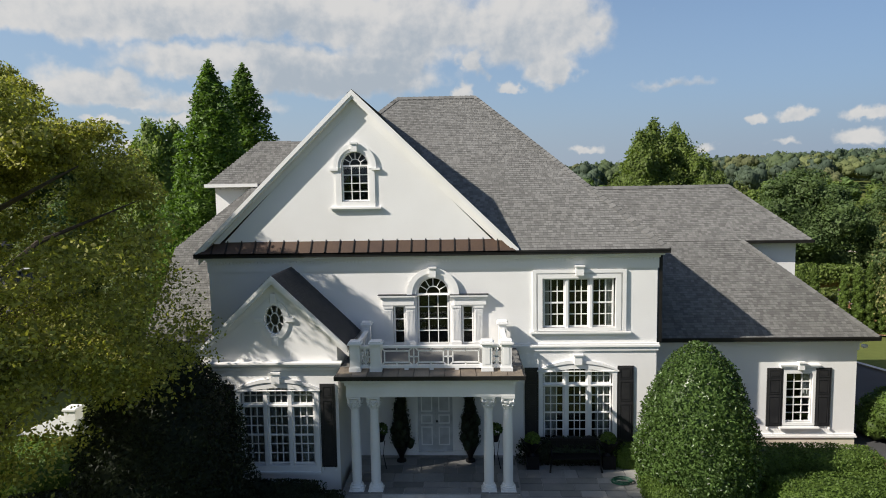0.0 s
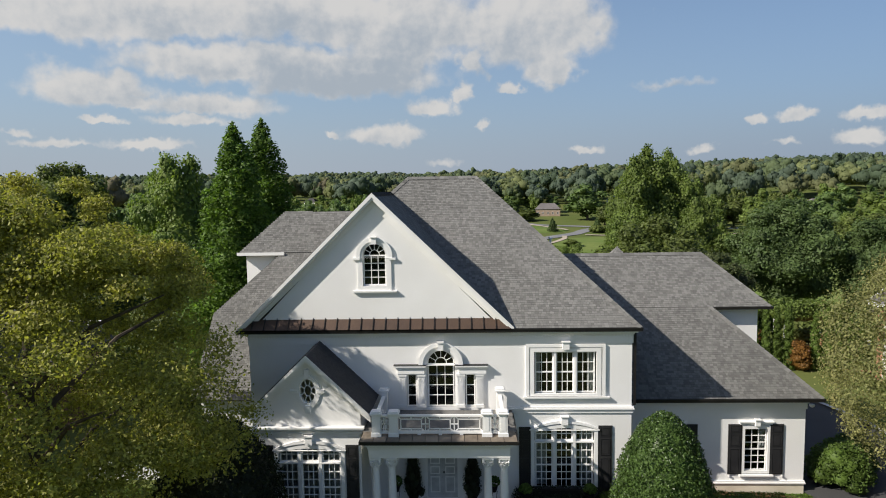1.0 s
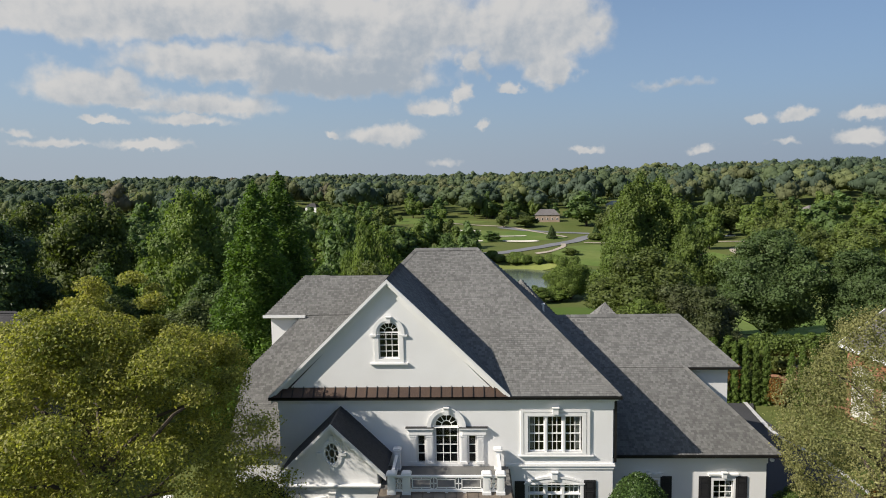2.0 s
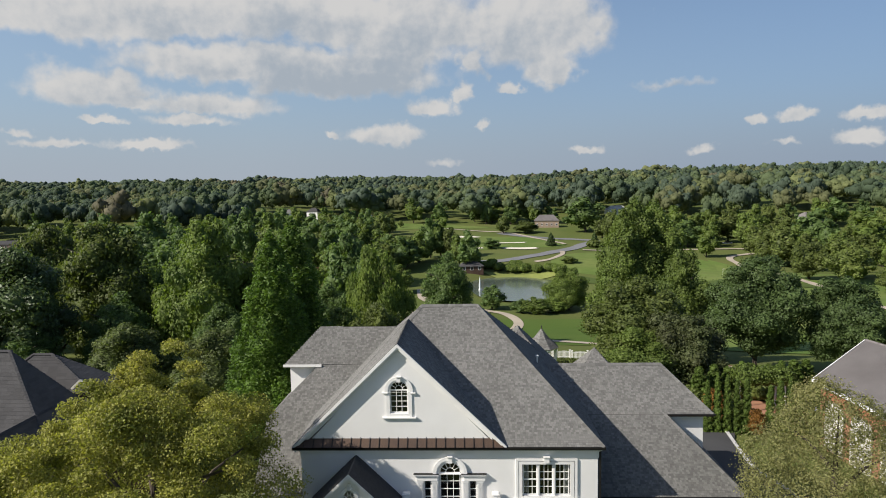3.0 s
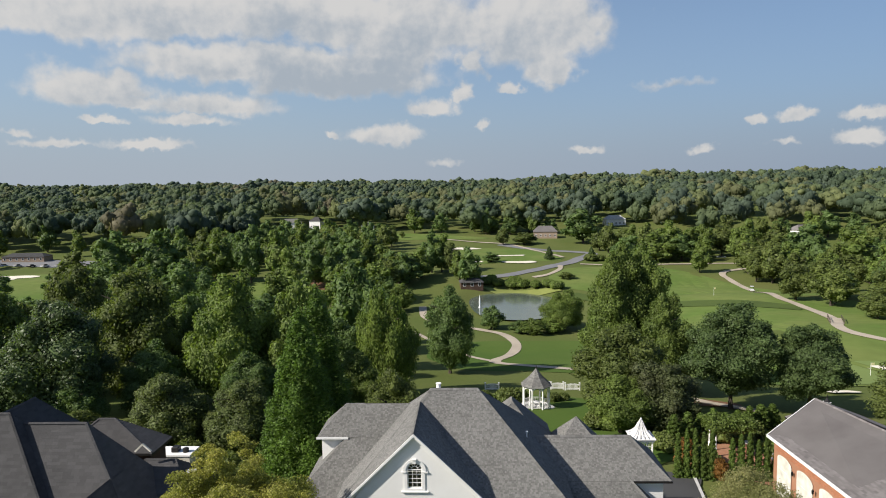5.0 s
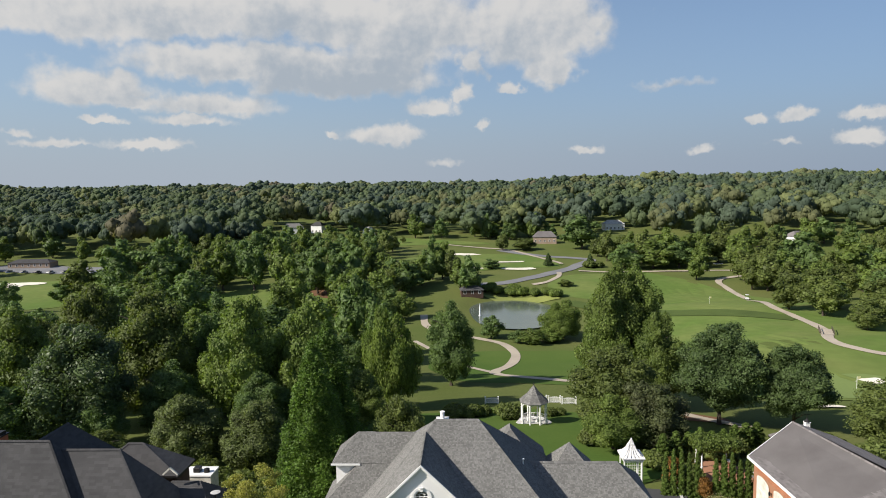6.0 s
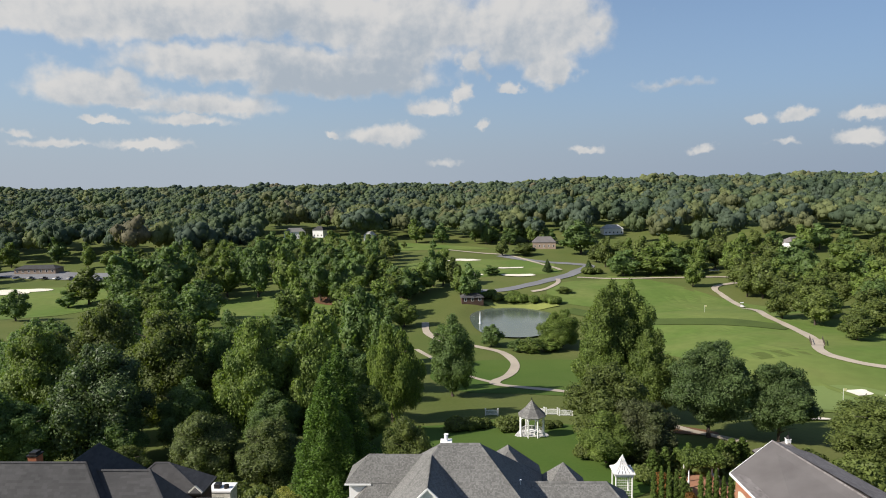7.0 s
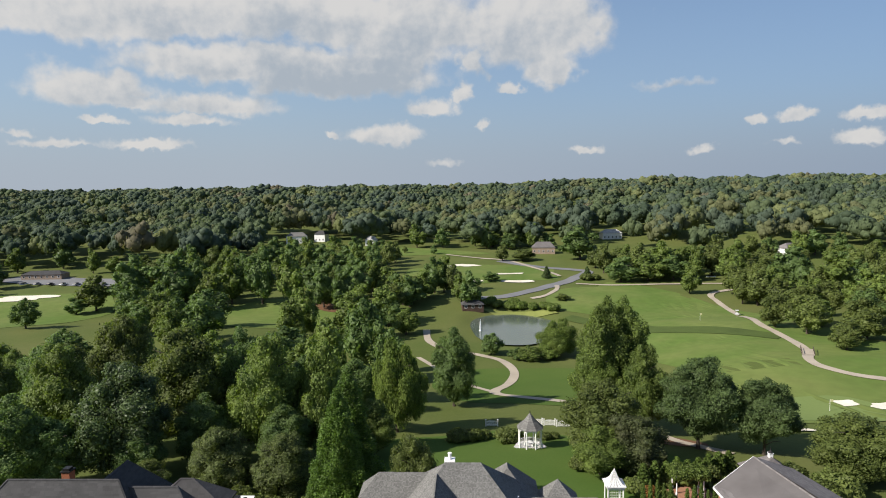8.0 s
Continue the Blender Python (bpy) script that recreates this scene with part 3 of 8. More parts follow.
def keystone(parent, x, y, z0, z1, w=0.13):
    bm = bmesh.new()
    vs = add_box(bm, x - w, x + w, y - 0.13, y, z0, z1)
    for v in vs:
        if v.co.z == z0:
            v.co.x = x + (v.co.x - x) * 0.72
            v.co.y = y + (v.co.y - y) * 0.75
    add_box(bm, x - w * 1.25, x + w * 1.25, y - 0.17, y, z1, z1 + 0.05)
    part("keystone", bm, TRIM, parent)


def sill(parent, x0, x1, y, z0, z1, proud=0.16):
    bm = box_bm((x0 + 0.05, x1 - 0.05, y - proud * 0.6, y, z0, (z0 + z1) / 2), (x0, x1, y - proud, y, (z0 + z1) / 2, z1))
    part("sill", bm, TRIM, parent)


def curtain(parent, x0, x1, y, z0, z1):
    bm = bmesh.new()
    n = max(6, int((x1 - x0) / 0.03))
    cols = []
    for i in range(n + 1):
        x = x0 + (x1 - x0) * i / n
        d = 0.03 * math.sin(i * 1.3) + 0.012 * math.sin(i * 3.1)
        cols.append((bm.verts.new((x, y + d, z0)), bm.verts.new((x, y + d * 0.7, z1))))
    for a, b in zip(cols, cols[1:]):
        bm.faces.new((a[0], b[0], b[1], a[1]))
    part("curtain", bm, CURTAIN, parent, "pale linen curtain behind the glass")


def shutter(x0, x1, y, z0, z1):
    bm = box_bm((x0, x1, y - 0.04, y, z0, z1))
    ob = part("shutter", bm, BLACK, house, "black panelled wooden shutter beside a window")
    w = x1 - x0
    cuts = ((z0 + 0.06, z0 + (z1 - z0) * 0.52), (z0 + (z1 - z0) * 0.56, z1 - (z1 - z0) * 0.19), (z1 - (z1 - z0) * 0.16, z1 - 0.06))
    for a, b in cuts:
        f = bmesh.new()
        for q in ((x0 + 0.07, x0 + 0.10, a, b), (x1 - 0.10, x1 - 0.07, a, b), (x0 + 0.10, x1 - 0.10, a, a + 0.03), (x0 + 0.10, x1 - 0.10, b - 0.03, b)):
            add_box(f, q[0], q[1], y - 0.055, y - 0.04, q[2], q[3])
        add_box(f, x0 + 0.13, x1 - 0.13, y - 0.052, y - 0.04, a + 0.06, b - 0.06)
        part("panel_moulding", f, BLACK, ob)
    for x in (x0 + 0.02, x1 - 0.06):
        part("shutter_dog", box_bm((x, x + 0.05, y - 0.09, y - 0.02, z0 - 0.10, z0 - 0.02)), TRIM, ob)


def casing(name, outer, inner, y, proud, label):
    return part(name, sheet_with_holes(outer, [inner], y - proud, proud), TRIM, house, label)


def triple_window(x0, y, z0):
    """The tall ground-floor window: three sashes under arched transom lights."""
    w = 2.60
    win = casing("window", arched(x0, x0 + w, z0, z0 + 2.60, 0.20), arched(x0 + 0.14, x0 + w - 0.14, z0 + 0.18, z0 + 2.50, 0.17), y, 0.06, "tall white triple window with arched transom lights")
    part("head_moulding", sheet_with_holes(arched(x0 - 0.06, x0 + w + 0.06, z0 + 2.58, z0 + 2.62, 0.36), [arched(x0 + 0.02, x0 + w - 0.02, z0 + 2.595, z0 + 2.61, 0.25)], y - 0.09, 0.09), STUCCO, win)
    keystone(win, x0 + w / 2, y - 0.02, z0 + 2.82, z0 + 3.13)
    for k, (a, b) in enumerate(((0.17, 0.86), (0.97, 1.63), (1.74, 2.43))):
        sash(win, x0 + a, x0 + b, z0 + 0.20, z0 + 2.07, 3, 6, y + 0.10, meet=3)
        sash(win, x0 + a, x0 + b, z0 + 2.12, z0 + 2.68, 3, 2, y + 0.10)
        for c0, c1 in ([(a + 0.04, a + 0.45)] if k == 0 else [(b - 0.50, b - 0.04)] if k == 2 else []):
            curtain(win, x0 + c0, x0 + c1, y + 0.26, z0 + 0.25, z0 + 2.60)
    for m in (0.86, 1.63):
        part("mullion", box_bm((x0 + m, x0 + m + 0.11, y - 0.02, y + 0.14, z0 + 0.18, z0 + 2.68)), TRIM, win)
    part("transom_bar", box_bm((x0 + 0.14, x0 + w - 0.14, y - 0.025, y + 0.135, z0 + 2.07, z0 + 2.12)), TRIM, win)
    sill(win, x0 - 0.02, x0 + w + 0.02, y, z0 - 0.10, z0, 0.10)


# openings of the front walls
LOW_R, LOW_L = 3.49, -6.09
hole_low = lambda x, z: arched(x + 0.12, x + 2.48, z + 0.17, z + 2.50, 0.17)
pal_mid = arched(-0.55, 0.53, 3.86, 5.60, 0.54, 18)
wall_holes = [hole_low(LOW_R, 0.34), rect(3.56, 6.06, 4.38, 6.08), pal_mid, rect(-1.36, -0.95, 3.86, 5.20), rect(0.93, 1.34, 3.86, 5.20), rect(-0.74, 0.72, 0.12, 2.62)]
part("wall", sheet_with_holes(rect(-7.57, 7.39, -1.2, 6.95), wall_holes, 0, 0.3), STUCCO, house, "white stucco front wall")
part("wall", box_bm((7.09, 7.39, 0.3, 13.3, -1.2, 6.95)), STUCCO, house)
part("wall", box_bm((-7.57, -7.27, 0.3, 13.3, -1.2, 6.95)), STUCCO, house)
part("wall", box_bm((-7.27, 7.09, 13.0, 13.3, -1.2, 6.95)), STUCCO, house)
part("gable_wall", sheet_with_holes([(-7.42, 6.96), (2.38, 6.96), (-2.52, 11.93)], [arched(-2.97, -2.05, 8.70, 9.88, 0.46, 18)], 0.0, 0.25), STUCCO, house, "white stucco gable wall")
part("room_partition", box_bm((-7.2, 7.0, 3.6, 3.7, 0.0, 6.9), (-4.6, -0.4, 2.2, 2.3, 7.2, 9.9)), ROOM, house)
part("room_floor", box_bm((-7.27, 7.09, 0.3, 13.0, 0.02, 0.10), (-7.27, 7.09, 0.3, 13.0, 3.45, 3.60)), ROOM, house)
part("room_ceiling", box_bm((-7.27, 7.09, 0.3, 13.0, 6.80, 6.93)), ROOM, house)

# the bay with its own gable
part("wall", sheet_with_holes([(-6.80, -1.0), (-2.88, -1.0), (-2.88, 4.32), (-4.75, 6.20), (-6.80, 4.32)], [hole_low(LOW_L, 0.36), oval(-4.79, 5.16, 0.30, 0.46)], -2.0, 0.25), STUCCO, house, "white stucco bay wall with a gable")
part("wall", box_bm((-6.80, -6.55, -1.75, 0, -1.0, 4.3)), STUCCO, house)
part("wall", box_bm((-3.13, -2.88, -1.75, 0, -1.0, 4.3)), STUCCO, house)
part("cornice", box_bm((-6.86, -2.82, -2.07, -2.0, 3.58, 3.68), (-6.95, -2.76, -2.16, -2.0, 3.72, 3.80), (-7.0, -2.72, -2.22, -2.0, 3.80, 3.87), bevel=0.01), TRIM, house)
triple_window(LOW_R, 0.0, 0.34)
triple_window(LOW_L, -2.0, 0.36)
for q in ((3.02, 3.47, -0.01, 0.42, 3.05), (6.11, 6.64, -0.01, 0.40, 3.10), (-6.55, -6.12, -2.01, 0.50, 3.14), (-3.45, -2.98, -2.01, 0.50, 3.15)):
    shutter(*q)

# oval window
win = part("window", sheet_with_holes(oval(-4.79, 5.16, 0.47, 0.63), [oval(-4.79, 5.16, 0.30, 0.46)], -2.045, 0.045), TRIM, house, "white oval window with radiating bars")
for i in range(8):
    bm = bmesh.new()
    a = 2 * math.pi * (i + 0.5) / 8
    bar(bm, (-4.79 + 0.13 * math.cos(a), -1.93, 5.16 + 0.19 * math.sin(a)), (-4.79 + 0.30 * math.cos(a), -1.93, 5.16 + 0.46 * math.sin(a)), 0.036)
    part("glazing_bar", bm, TRIM, win)
bm = bmesh.new()
part("glazing_ring", sheet_with_holes(oval(-4.79, 5.16, 0.145, 0.21), [oval(-4.79, 5.16, 0.115, 0.18)], -1.945, 0.03), TRIM, win)
part("glazing_ring", sheet_with_holes(oval(-4.79, 5.16, 0.315, 0.475), [oval(-4.79, 5.16, 0.275, 0.43)], -1.945, 0.03), TRIM, win)
bm = bmesh.new()
bm.faces.new([bm.verts.new((x, -1.925, z)) for x, z in oval(-4.79, 5.16, 0.31, 0.47)])
p = part("pane", bm, PANE, win)
p.visible_shadow = False
for x, z, w, h in ((-4.79, 5.82, 0.10, 0.16), (-4.79, 4.50, 0.10, 0.16), (-5.28, 5.16, 0.14, 0.07), (-4.30, 5.16, 0.14, 0.07)):
    part("keystone", box_bm((x - w, x + w, -2.075, -2.0, z - h, z + h), bevel=0.012), TRIM, win)

# first-floor triple window
win = casing("window", rect(3.46, 6.20, 4.30, 6.20), rect(3.62, 6.02, 4.40, 6.06), 0.0, 0.065, "white triple sash window in a moulded surround")
part("surround", sheet_with_holes(rect(3.30, 6.37, 4.30, 6.35), [rect(3.42, 6.25, 4.31, 6.24)], -0.07, 0.07), TRIM, win)
for a, b in ((3.66, 4.38), (4.47, 5.17), (5.26, 5.98)):
    sash(win, a, b, 4.41, 6.05, 3, 4, 0.10, meet=2)
for a in (4.38, 5.17):
    part("mullion", box_bm((a, a + 0.09, -0.02, 0.14, 4.40, 6.06)), TRIM, win)
sill(win, 3.20, 6.52, 0.0, 4.16, 4.28, 0.13)
keystone(win, 4.83, -0.06, 6.17, 6.45)
curtain(win, 5.70, 5.95, 0.25, 4.45, 6.02)
curtain(win, 3.70, 3.88, 0.25, 4.45, 6.02)

# Venetian window over the portico
win = part("window", sheet_with_holes(arched(-0.82, 0.80, 5.56, 5.60, 0.81, 20), [arched(-0.58, 0.56, 5.565, 5.605, 0.57, 18)], -0.08, 0.08), TRIM, house, "white Venetian window with an arched middle light")
part("arch_moulding", sheet_with_holes(arched(-0.88, 0.86, 5.56, 5.60, 0.87, 20), [arched(-0.70, 0.68, 5.565, 5.605, 0.69, 18)], -0.12, 0.04), TRIM, win)
keystone(win, -0.01, -0.06, 6.16, 6.46, 0.11)
for a, b in ((-1.80, -0.62), (0.60, 1.78)):
    part("entablature", box_bm((a + 0.09, b - 0.02, -0.13, 0, 5.22, 5.42), (a + 0.04, b, -0.16, 0, 5.42, 5.50), (a - 0.04, b + 0.04, -0.21, 0, 5.50, 5.57), bevel=0.008), TRIM, win)
    part("lead_flashing", box_bm((a - 0.05, b + 0.05, -0.22, 0, 5.572, 5.585)), GUTTER, win)
for x in (-1.52, -0.78, 0.76, 1.50):
    part("pilaster", box_bm((x - 0.14, x + 0.14, -0.08, 0, 3.86, 5.12), (x - 0.17, x + 0.17, -0.11, 0, 5.12, 5.215), (x - 0.17, x + 0.17, -0.10, 0, 3.86, 3.98)), TRIM, win)
    for k in range(5):
        part("flute", box_bm((x - 0.105 + k * 0.046, x - 0.085 + k * 0.046, -0.092, -0.08, 4.05, 5.05)), TRIM, win)
sash(win, -0.53, 0.51, 3.88, 5.60, 3, 4, 0.06)
for a, b in ((-1.34, -0.96), (0.95, 1.33)):
    sash(win, a, b, 3.88, 5.19, 1, 3, 0.06)


def fan_light(win, cx, z, r, y):
    for i in range(1, 6):
        bm = bmesh.new()
        a = math.pi * i / 6
        bar(bm, (cx + 0.42 * r * math.cos(a), y, z + 0.42 * r * math.sin(a)), (cx + r * math.cos(a), y, z + r * math.sin(a)), 0.028)
        part("glazing_bar", bm, TRIM, win)
    bm = bmesh.new()
    part("glazing_ring", sheet_with_holes(arched(cx - 0.45 * r, cx + 0.45 * r, z, z + 0.01, 0.45 * r), [arched(cx - 0.39 * r, cx + 0.39 * r, z + 0.004, z + 0.012, 0.39 * r)], y - 0.015, 0.03), TRIM, win)
    part("glazing_ring", sheet_with_holes(arched(cx - r, cx + r, z, z + 0.01, r), [arched(cx - 0.93 * r, cx + 0.93 * r, z + 0.004, z + 0.012, 0.93 * r)], y - 0.02, 0.035), TRIM, win)
    bm = bmesh.new()
    bm.faces.new([bm.verts.new((x, y, q)) for x, q in arched(cx - r, cx + r, z, z + 0.01, r)])
    part("pane", bm, PANE, win).visible_shadow = False


fan_light(win, -0.01, 5.60, 0.53, 0.06)

# gable window
win = part("window", sheet_with_holes(arched(-3.16, -1.86, 8.52, 9.88, 0.65, 20), [arched(-2.97, -2.05, 8.70, 9.88, 0.46, 18)], -0.05, 0.05), TRIM, house, "white round-headed window in the gable")
part("arch_moulding", sheet_with_holes(arched(-3.22, -1.80, 9.80, 9.88, 0.71, 20), [arched(-3.06, -1.96, 9.805, 9.885, 0.55, 18)], -0.08, 0.03), TRIM, win)
for x in (-3.20, -1.82):
    part("impost", box_bm((x - 0.14, x + 0.14, -0.10, 0, 9.72, 9.80)), TRIM, win)
sash(win, -2.96, -2.06, 8.71, 9.90, 3, 4, 0.08)
fan_light(win, -2.51, 9.90, 0.44, 0.08)
keystone(win, -2.51, -0.03, 10.33, 10.58, 0.10)
sill(win, -3.36, -1.66, 0.0, 8.40, 8.52, 0.12)

# right wing
part("wall", sheet_with_holes(rect(7.39, 14.90, 0.0, 3.62), [rect(12.44, 13.40, 0.50, 2.34), rect(8.94, 9.90, 0.50, 2.34)], 1.65, 0.25), STUCCO, house, "white stucco wing wall")
part("wall_base", box_bm((7.39, 14.90, 1.60, 1.90, -1.4, -0.02)), STUCCO_BASE, house, "cream base course under the wing")
part("ledge", box_bm((7.39, 14.95, 1.55, 1.65, -0.02, 0.04), (7.39, 14.93, 1.575, 1.65, 0.04, 0.10)), STUCCO, house)
part("wall", box_bm((14.65, 14.90, 1.90, 11.5, -1.4, 3.62)), STUCCO, house)
part("wall", box_bm((7.39, 14.65, 11.2, 11.5, -1.4, 3.62)), STUCCO, house)
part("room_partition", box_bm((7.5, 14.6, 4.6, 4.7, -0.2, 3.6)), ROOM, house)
for x0 in (12.36, 8.86):
    win = casing("window", rect(x0, x0 + 1.12, 0.42, 2.44), rect(x0 + 0.10, x0 + 1.02, 0.52, 2.32), 1.65, 0.05, "white sash window with eighteen panes")
    sash(win, x0 + 0.10, x0 + 1.02, 0.52, 2.33, 3, 6, 1.74, meet=3, stile=0.045)
    sill(win, x0 - 0.13, x0 + 1.25, 1.65, 0.26, 0.38, 0.16)
    part("head_moulding", box_bm((x0 - 0.12, x0 + 1.20, 1.57, 1.65, 2.52, 2.60), (x0 - 0.16, x0 + 1.24, 1.52, 1.65, 2.60, 2.66)), TRIM, win)
    keystone(win, x0 + 0.56, 1.60, 2.48, 2.72, 0.10)
    curtain(win, x0 + 0.72, x0 + 0.98, 1.88, 1.4, 2.3)
    shutter(x0 - 0.58, x0 - 0.02, 1.64, 0.38, 2.52)
    shutter(x0 + 1.13, x0 + 1.66, 1.64, 0.38, 2.52)

# mouldings of the walls
part("belt_course", box_bm((2.62, 7.44, -0.05, 0, 3.62, 3.76), (2.62, 7.48, -0.10, 0, 3.76, 3.82), (2.62, 7.46, -0.07, 0, 3.82, 3.88)), STUCCO, house)
part("belt_course", box_bm((7.39, 7.44, 0, 1.64, 3.62, 3.76), (7.39, 7.48, 0, 1.64, 3.76, 3.82)), STUCCO, house)
part("frieze", box_bm((-7.60, 7.42, -0.04, 0, 6.38, 6.74)), STUCCO, house)
part("bed_moulding", box_bm((-7.64, 7.46, -0.09, 0, 6.74, 6.82)), STUCCO, house)
part("cornice", box_bm((-7.76, 7.56, -0.22, 0, 6.82, 6.92)), STUCCO, house)
part("frieze", box_bm((7.39, 7.44, 0, 13.3, 6.38, 6.74)), STUCCO, house)
part("cornice", box_bm((7.39, 7.58, 0, 13.3, 6.80, 6.92)), STUCCO, house)
part("frieze", box_bm((7.39, 14.94, 1.60, 1.65, 3.16, 3.42)), STUCCO, house)
part("bed_moulding", box_bm((7.39, 14.98, 1.55, 1.65, 3.42, 3.50)), STUCCO, house)
part("cornice", box_bm((7.39, 15.10, 1.42, 1.65, 3.50, 3.60)), STUCCO, house)
bm = bmesh.new()
for i in range(124):
    x = -7.5 + i * 0.12
    add_box(bm, x, x + 0.06, -0.075, -0.04, 6.66, 6.74)
tagged(part("dentil", bm, TRIM, house), kind="stuff")


def gutter(x0, x1, y, z, parent):
    part("gutter", box_bm((x0, x1, y - 0.13, y, z - 0.11, z + 0.02), (x0, x1, y - 0.15, y - 0.13, z - 0.02, z + 0.04)), GUTTER, parent, "dark bronze gutter")


gutter(-7.95, 7.72, -0.18, 7.0, house)
gutter(7.39, 15.44, 1.34, 3.68, house)
part("downpipe", box_bm((7.46, 7.56, 0.02, 0.12, 3.9, 6.85)), GUTTER, house)
for x in (15.05,):
    part("flood_lamp", lathe(bmesh.new(), [(0.03, 0), (0.10, 0.04), (0.11, 0.12)], 8, (x + 0.12, 1.7, 3.2)), TRIM, house)
# copper pent roof under the gable
bm = bmesh.new()
v = [bm.verts.new(q) for q in ((-7.85, -0.33, 7.03), (2.75, -0.33, 7.03), (2.22, 0.02, 7.42), (-7.22, 0.02, 7.42), (-7.85, -0.33, 6.99), (2.75, -0.33, 6.99), (2.22, 0.02, 6.99), (-7.22, 0.02, 6.99))]
for f in ((0, 1, 2, 3), (4, 7, 6, 5), (0, 4, 5, 1), (1, 5, 6, 2), (2, 6, 7, 3), (3, 7, 4, 0)):
    bm.faces.new([v[i] for i in f])
pent = part("pent_roof", bm, COPPER, house, "brown copper pent roof with standing seams")
for i in range(21):
    x = -7.35 + i * 0.475
    bm = bmesh.new()
    bar(bm, (x, -0.34, 7.045), (x, 0.02, 7.435), 0.026, 0.05)
    part("standing_seam", bm, GUTTER, pent)

# ---- roofs ----
SHINGLE_W, SHINGLE_H = 0.14, 0.115


def roof_plane(points, mat, bed, parent, name="roof_slope", pick=0, thick=0.10, w=SHINGLE_W, h=SHINGLE_H, seed=0, overlap=0.012):
    """A roof slope: its deck, and courses of real shingles laid from the eave upwards. points: corners, eave first."""
    rnd = random.Random(seed)
    P = [Vector(p) for p in points]
    n = (P[1] - P[0]).cross(P[2] - P[0])
    for i in range(2, len(P) - 1):
        if n.length < 1e-4:
            n = (P[1] - P[0]).cross(P[i + 1] - P[0])
    n.normalize()
    if n.z < 0:
        n = -n
    bm = bmesh.new()
    top, low = [bm.verts.new(p) for p in P], [bm.verts.new(p - n * thick) for p in P]
    bm.faces.new(top)
    bm.faces.new(low[::-1])
    for i in range(len(P)):
        j = (i + 1) % len(P)
        bm.faces.new((top[i], low[i], low[j], top[j]))
    deck = part(name, bm, bed, parent)
    along = Vector((0, 0, 1)).cross(n).normalized()
    rise = n.cross(along).normalized()
    if rise.z < 0:
        rise = -rise
    flat = [((p - P[0]).dot(along), (p - P[0]).dot(rise)) for p in P]
    lo, hi = min(b for _, b in flat), max(b for _, b in flat)
    verts, faces, picked, row = [], [], 0, 0
    shared = mesh_from("shingle", [(0, 0, 0.017), (w - 0.006, 0, 0.017), (w - 0.006, h, 0.008), (0, h, 0.008), (0, 0, 0.0), (w - 0.006, 0, 0.0)], [(0, 1, 2, 3), (4, 5, 1, 0), (0, 3, 4), (1, 5, 2)], mat) if pick else None
    turn = Matrix((along, rise, n)).transposed().to_4x4()
    v = lo
    while v < hi - 0.02:
        mid = v + h * 0.5
        cuts = []
        for (a0, b0), (a1, b1) in zip(flat, flat[1:] + flat[:1]):
            if (b0 - mid) * (b1 - mid) < 0:
                cuts.append(a0 + (a1 - a0) * (mid - b0) / (b1 - b0))
        cuts.sort()
        for c0, c1 in zip(cuts[::2], cuts[1::2]):
            u = c0 - (w * 0.5 if row % 2 else 0) - rnd.random() * 0.08
            while u < c1:
                a, b = max(u, c0), min(u + w * (0.72 + 0.5 * rnd.random()), c1)
                u = b if b > u else u + w
                if b - a < 0.03:
                    continue
                lift = 0.013 + 0.008 * rnd.random()
                if picked < pick and b - a > w * 0.9 and row > 1:
                    ob = place("shingle", shared, deck)
                    ob.matrix_local = Matrix.Translation(P[0] + along * a + rise * v) @ turn @ Matrix.Diagonal(((b - a) / w, 1, 1, 1))
                    picked += 1
                    continue
                k = len(verts)
                for q, r, s in ((a, v, lift), (b - 0.006, v, lift), (b - 0.006, min(v + h, hi), 0.008), (a, min(v + h, hi), 0.008), (a, v, 0.0), (b - 0.006, v, 0.0)):
                    verts.append(P[0] + along * q + rise * r + n * s)
                faces += [(k, k + 1, k + 2, k + 3), (k + 4, k + 5, k + 1, k)]
        v += h
        row += 1
    if verts:
        ob = place("shingles", mesh_from("shingles", verts, faces, mat), deck)
        ob["kind"] = "stuff"
    return deck


def ridge_caps(a, b, mat, parent, w=0.16):
    """Cap shingles folded over a ridge or a hip."""
    fall = 0.80 if abs(a[2] - b[2]) < 0.1 else 0.50
    bm = bmesh.new()
    a, b = Vector(a), Vector(b)
    way = (b - a).normalized()
    side = way.cross(Vector((0, 0, 1))).normalized()
    up = side.cross(way).normalized()
    n = max(2, int((b - a).length / 0.22))
    for i in range(n):
        p, q = a + (b - a) * (i / n), a + (b - a) * ((i + 1.15) / n)
        vs = [bm.verts.new(x) for x in (p + side * w - up * (w * fall - 0.05), p + up * 0.055, p - side * w - up * (w * fall - 0.05), q + side * w - up * (w * fall - 0.03), q + up * 0.035, q - side * w - up * (w * fall - 0.03))]
        bm.faces.new((vs[0], vs[1], vs[4], vs[3]))
        bm.faces.new((vs[1], vs[2], vs[5], vs[4]))
    part("ridge_cap", bm, mat, parent)["kind"] = "stuff"


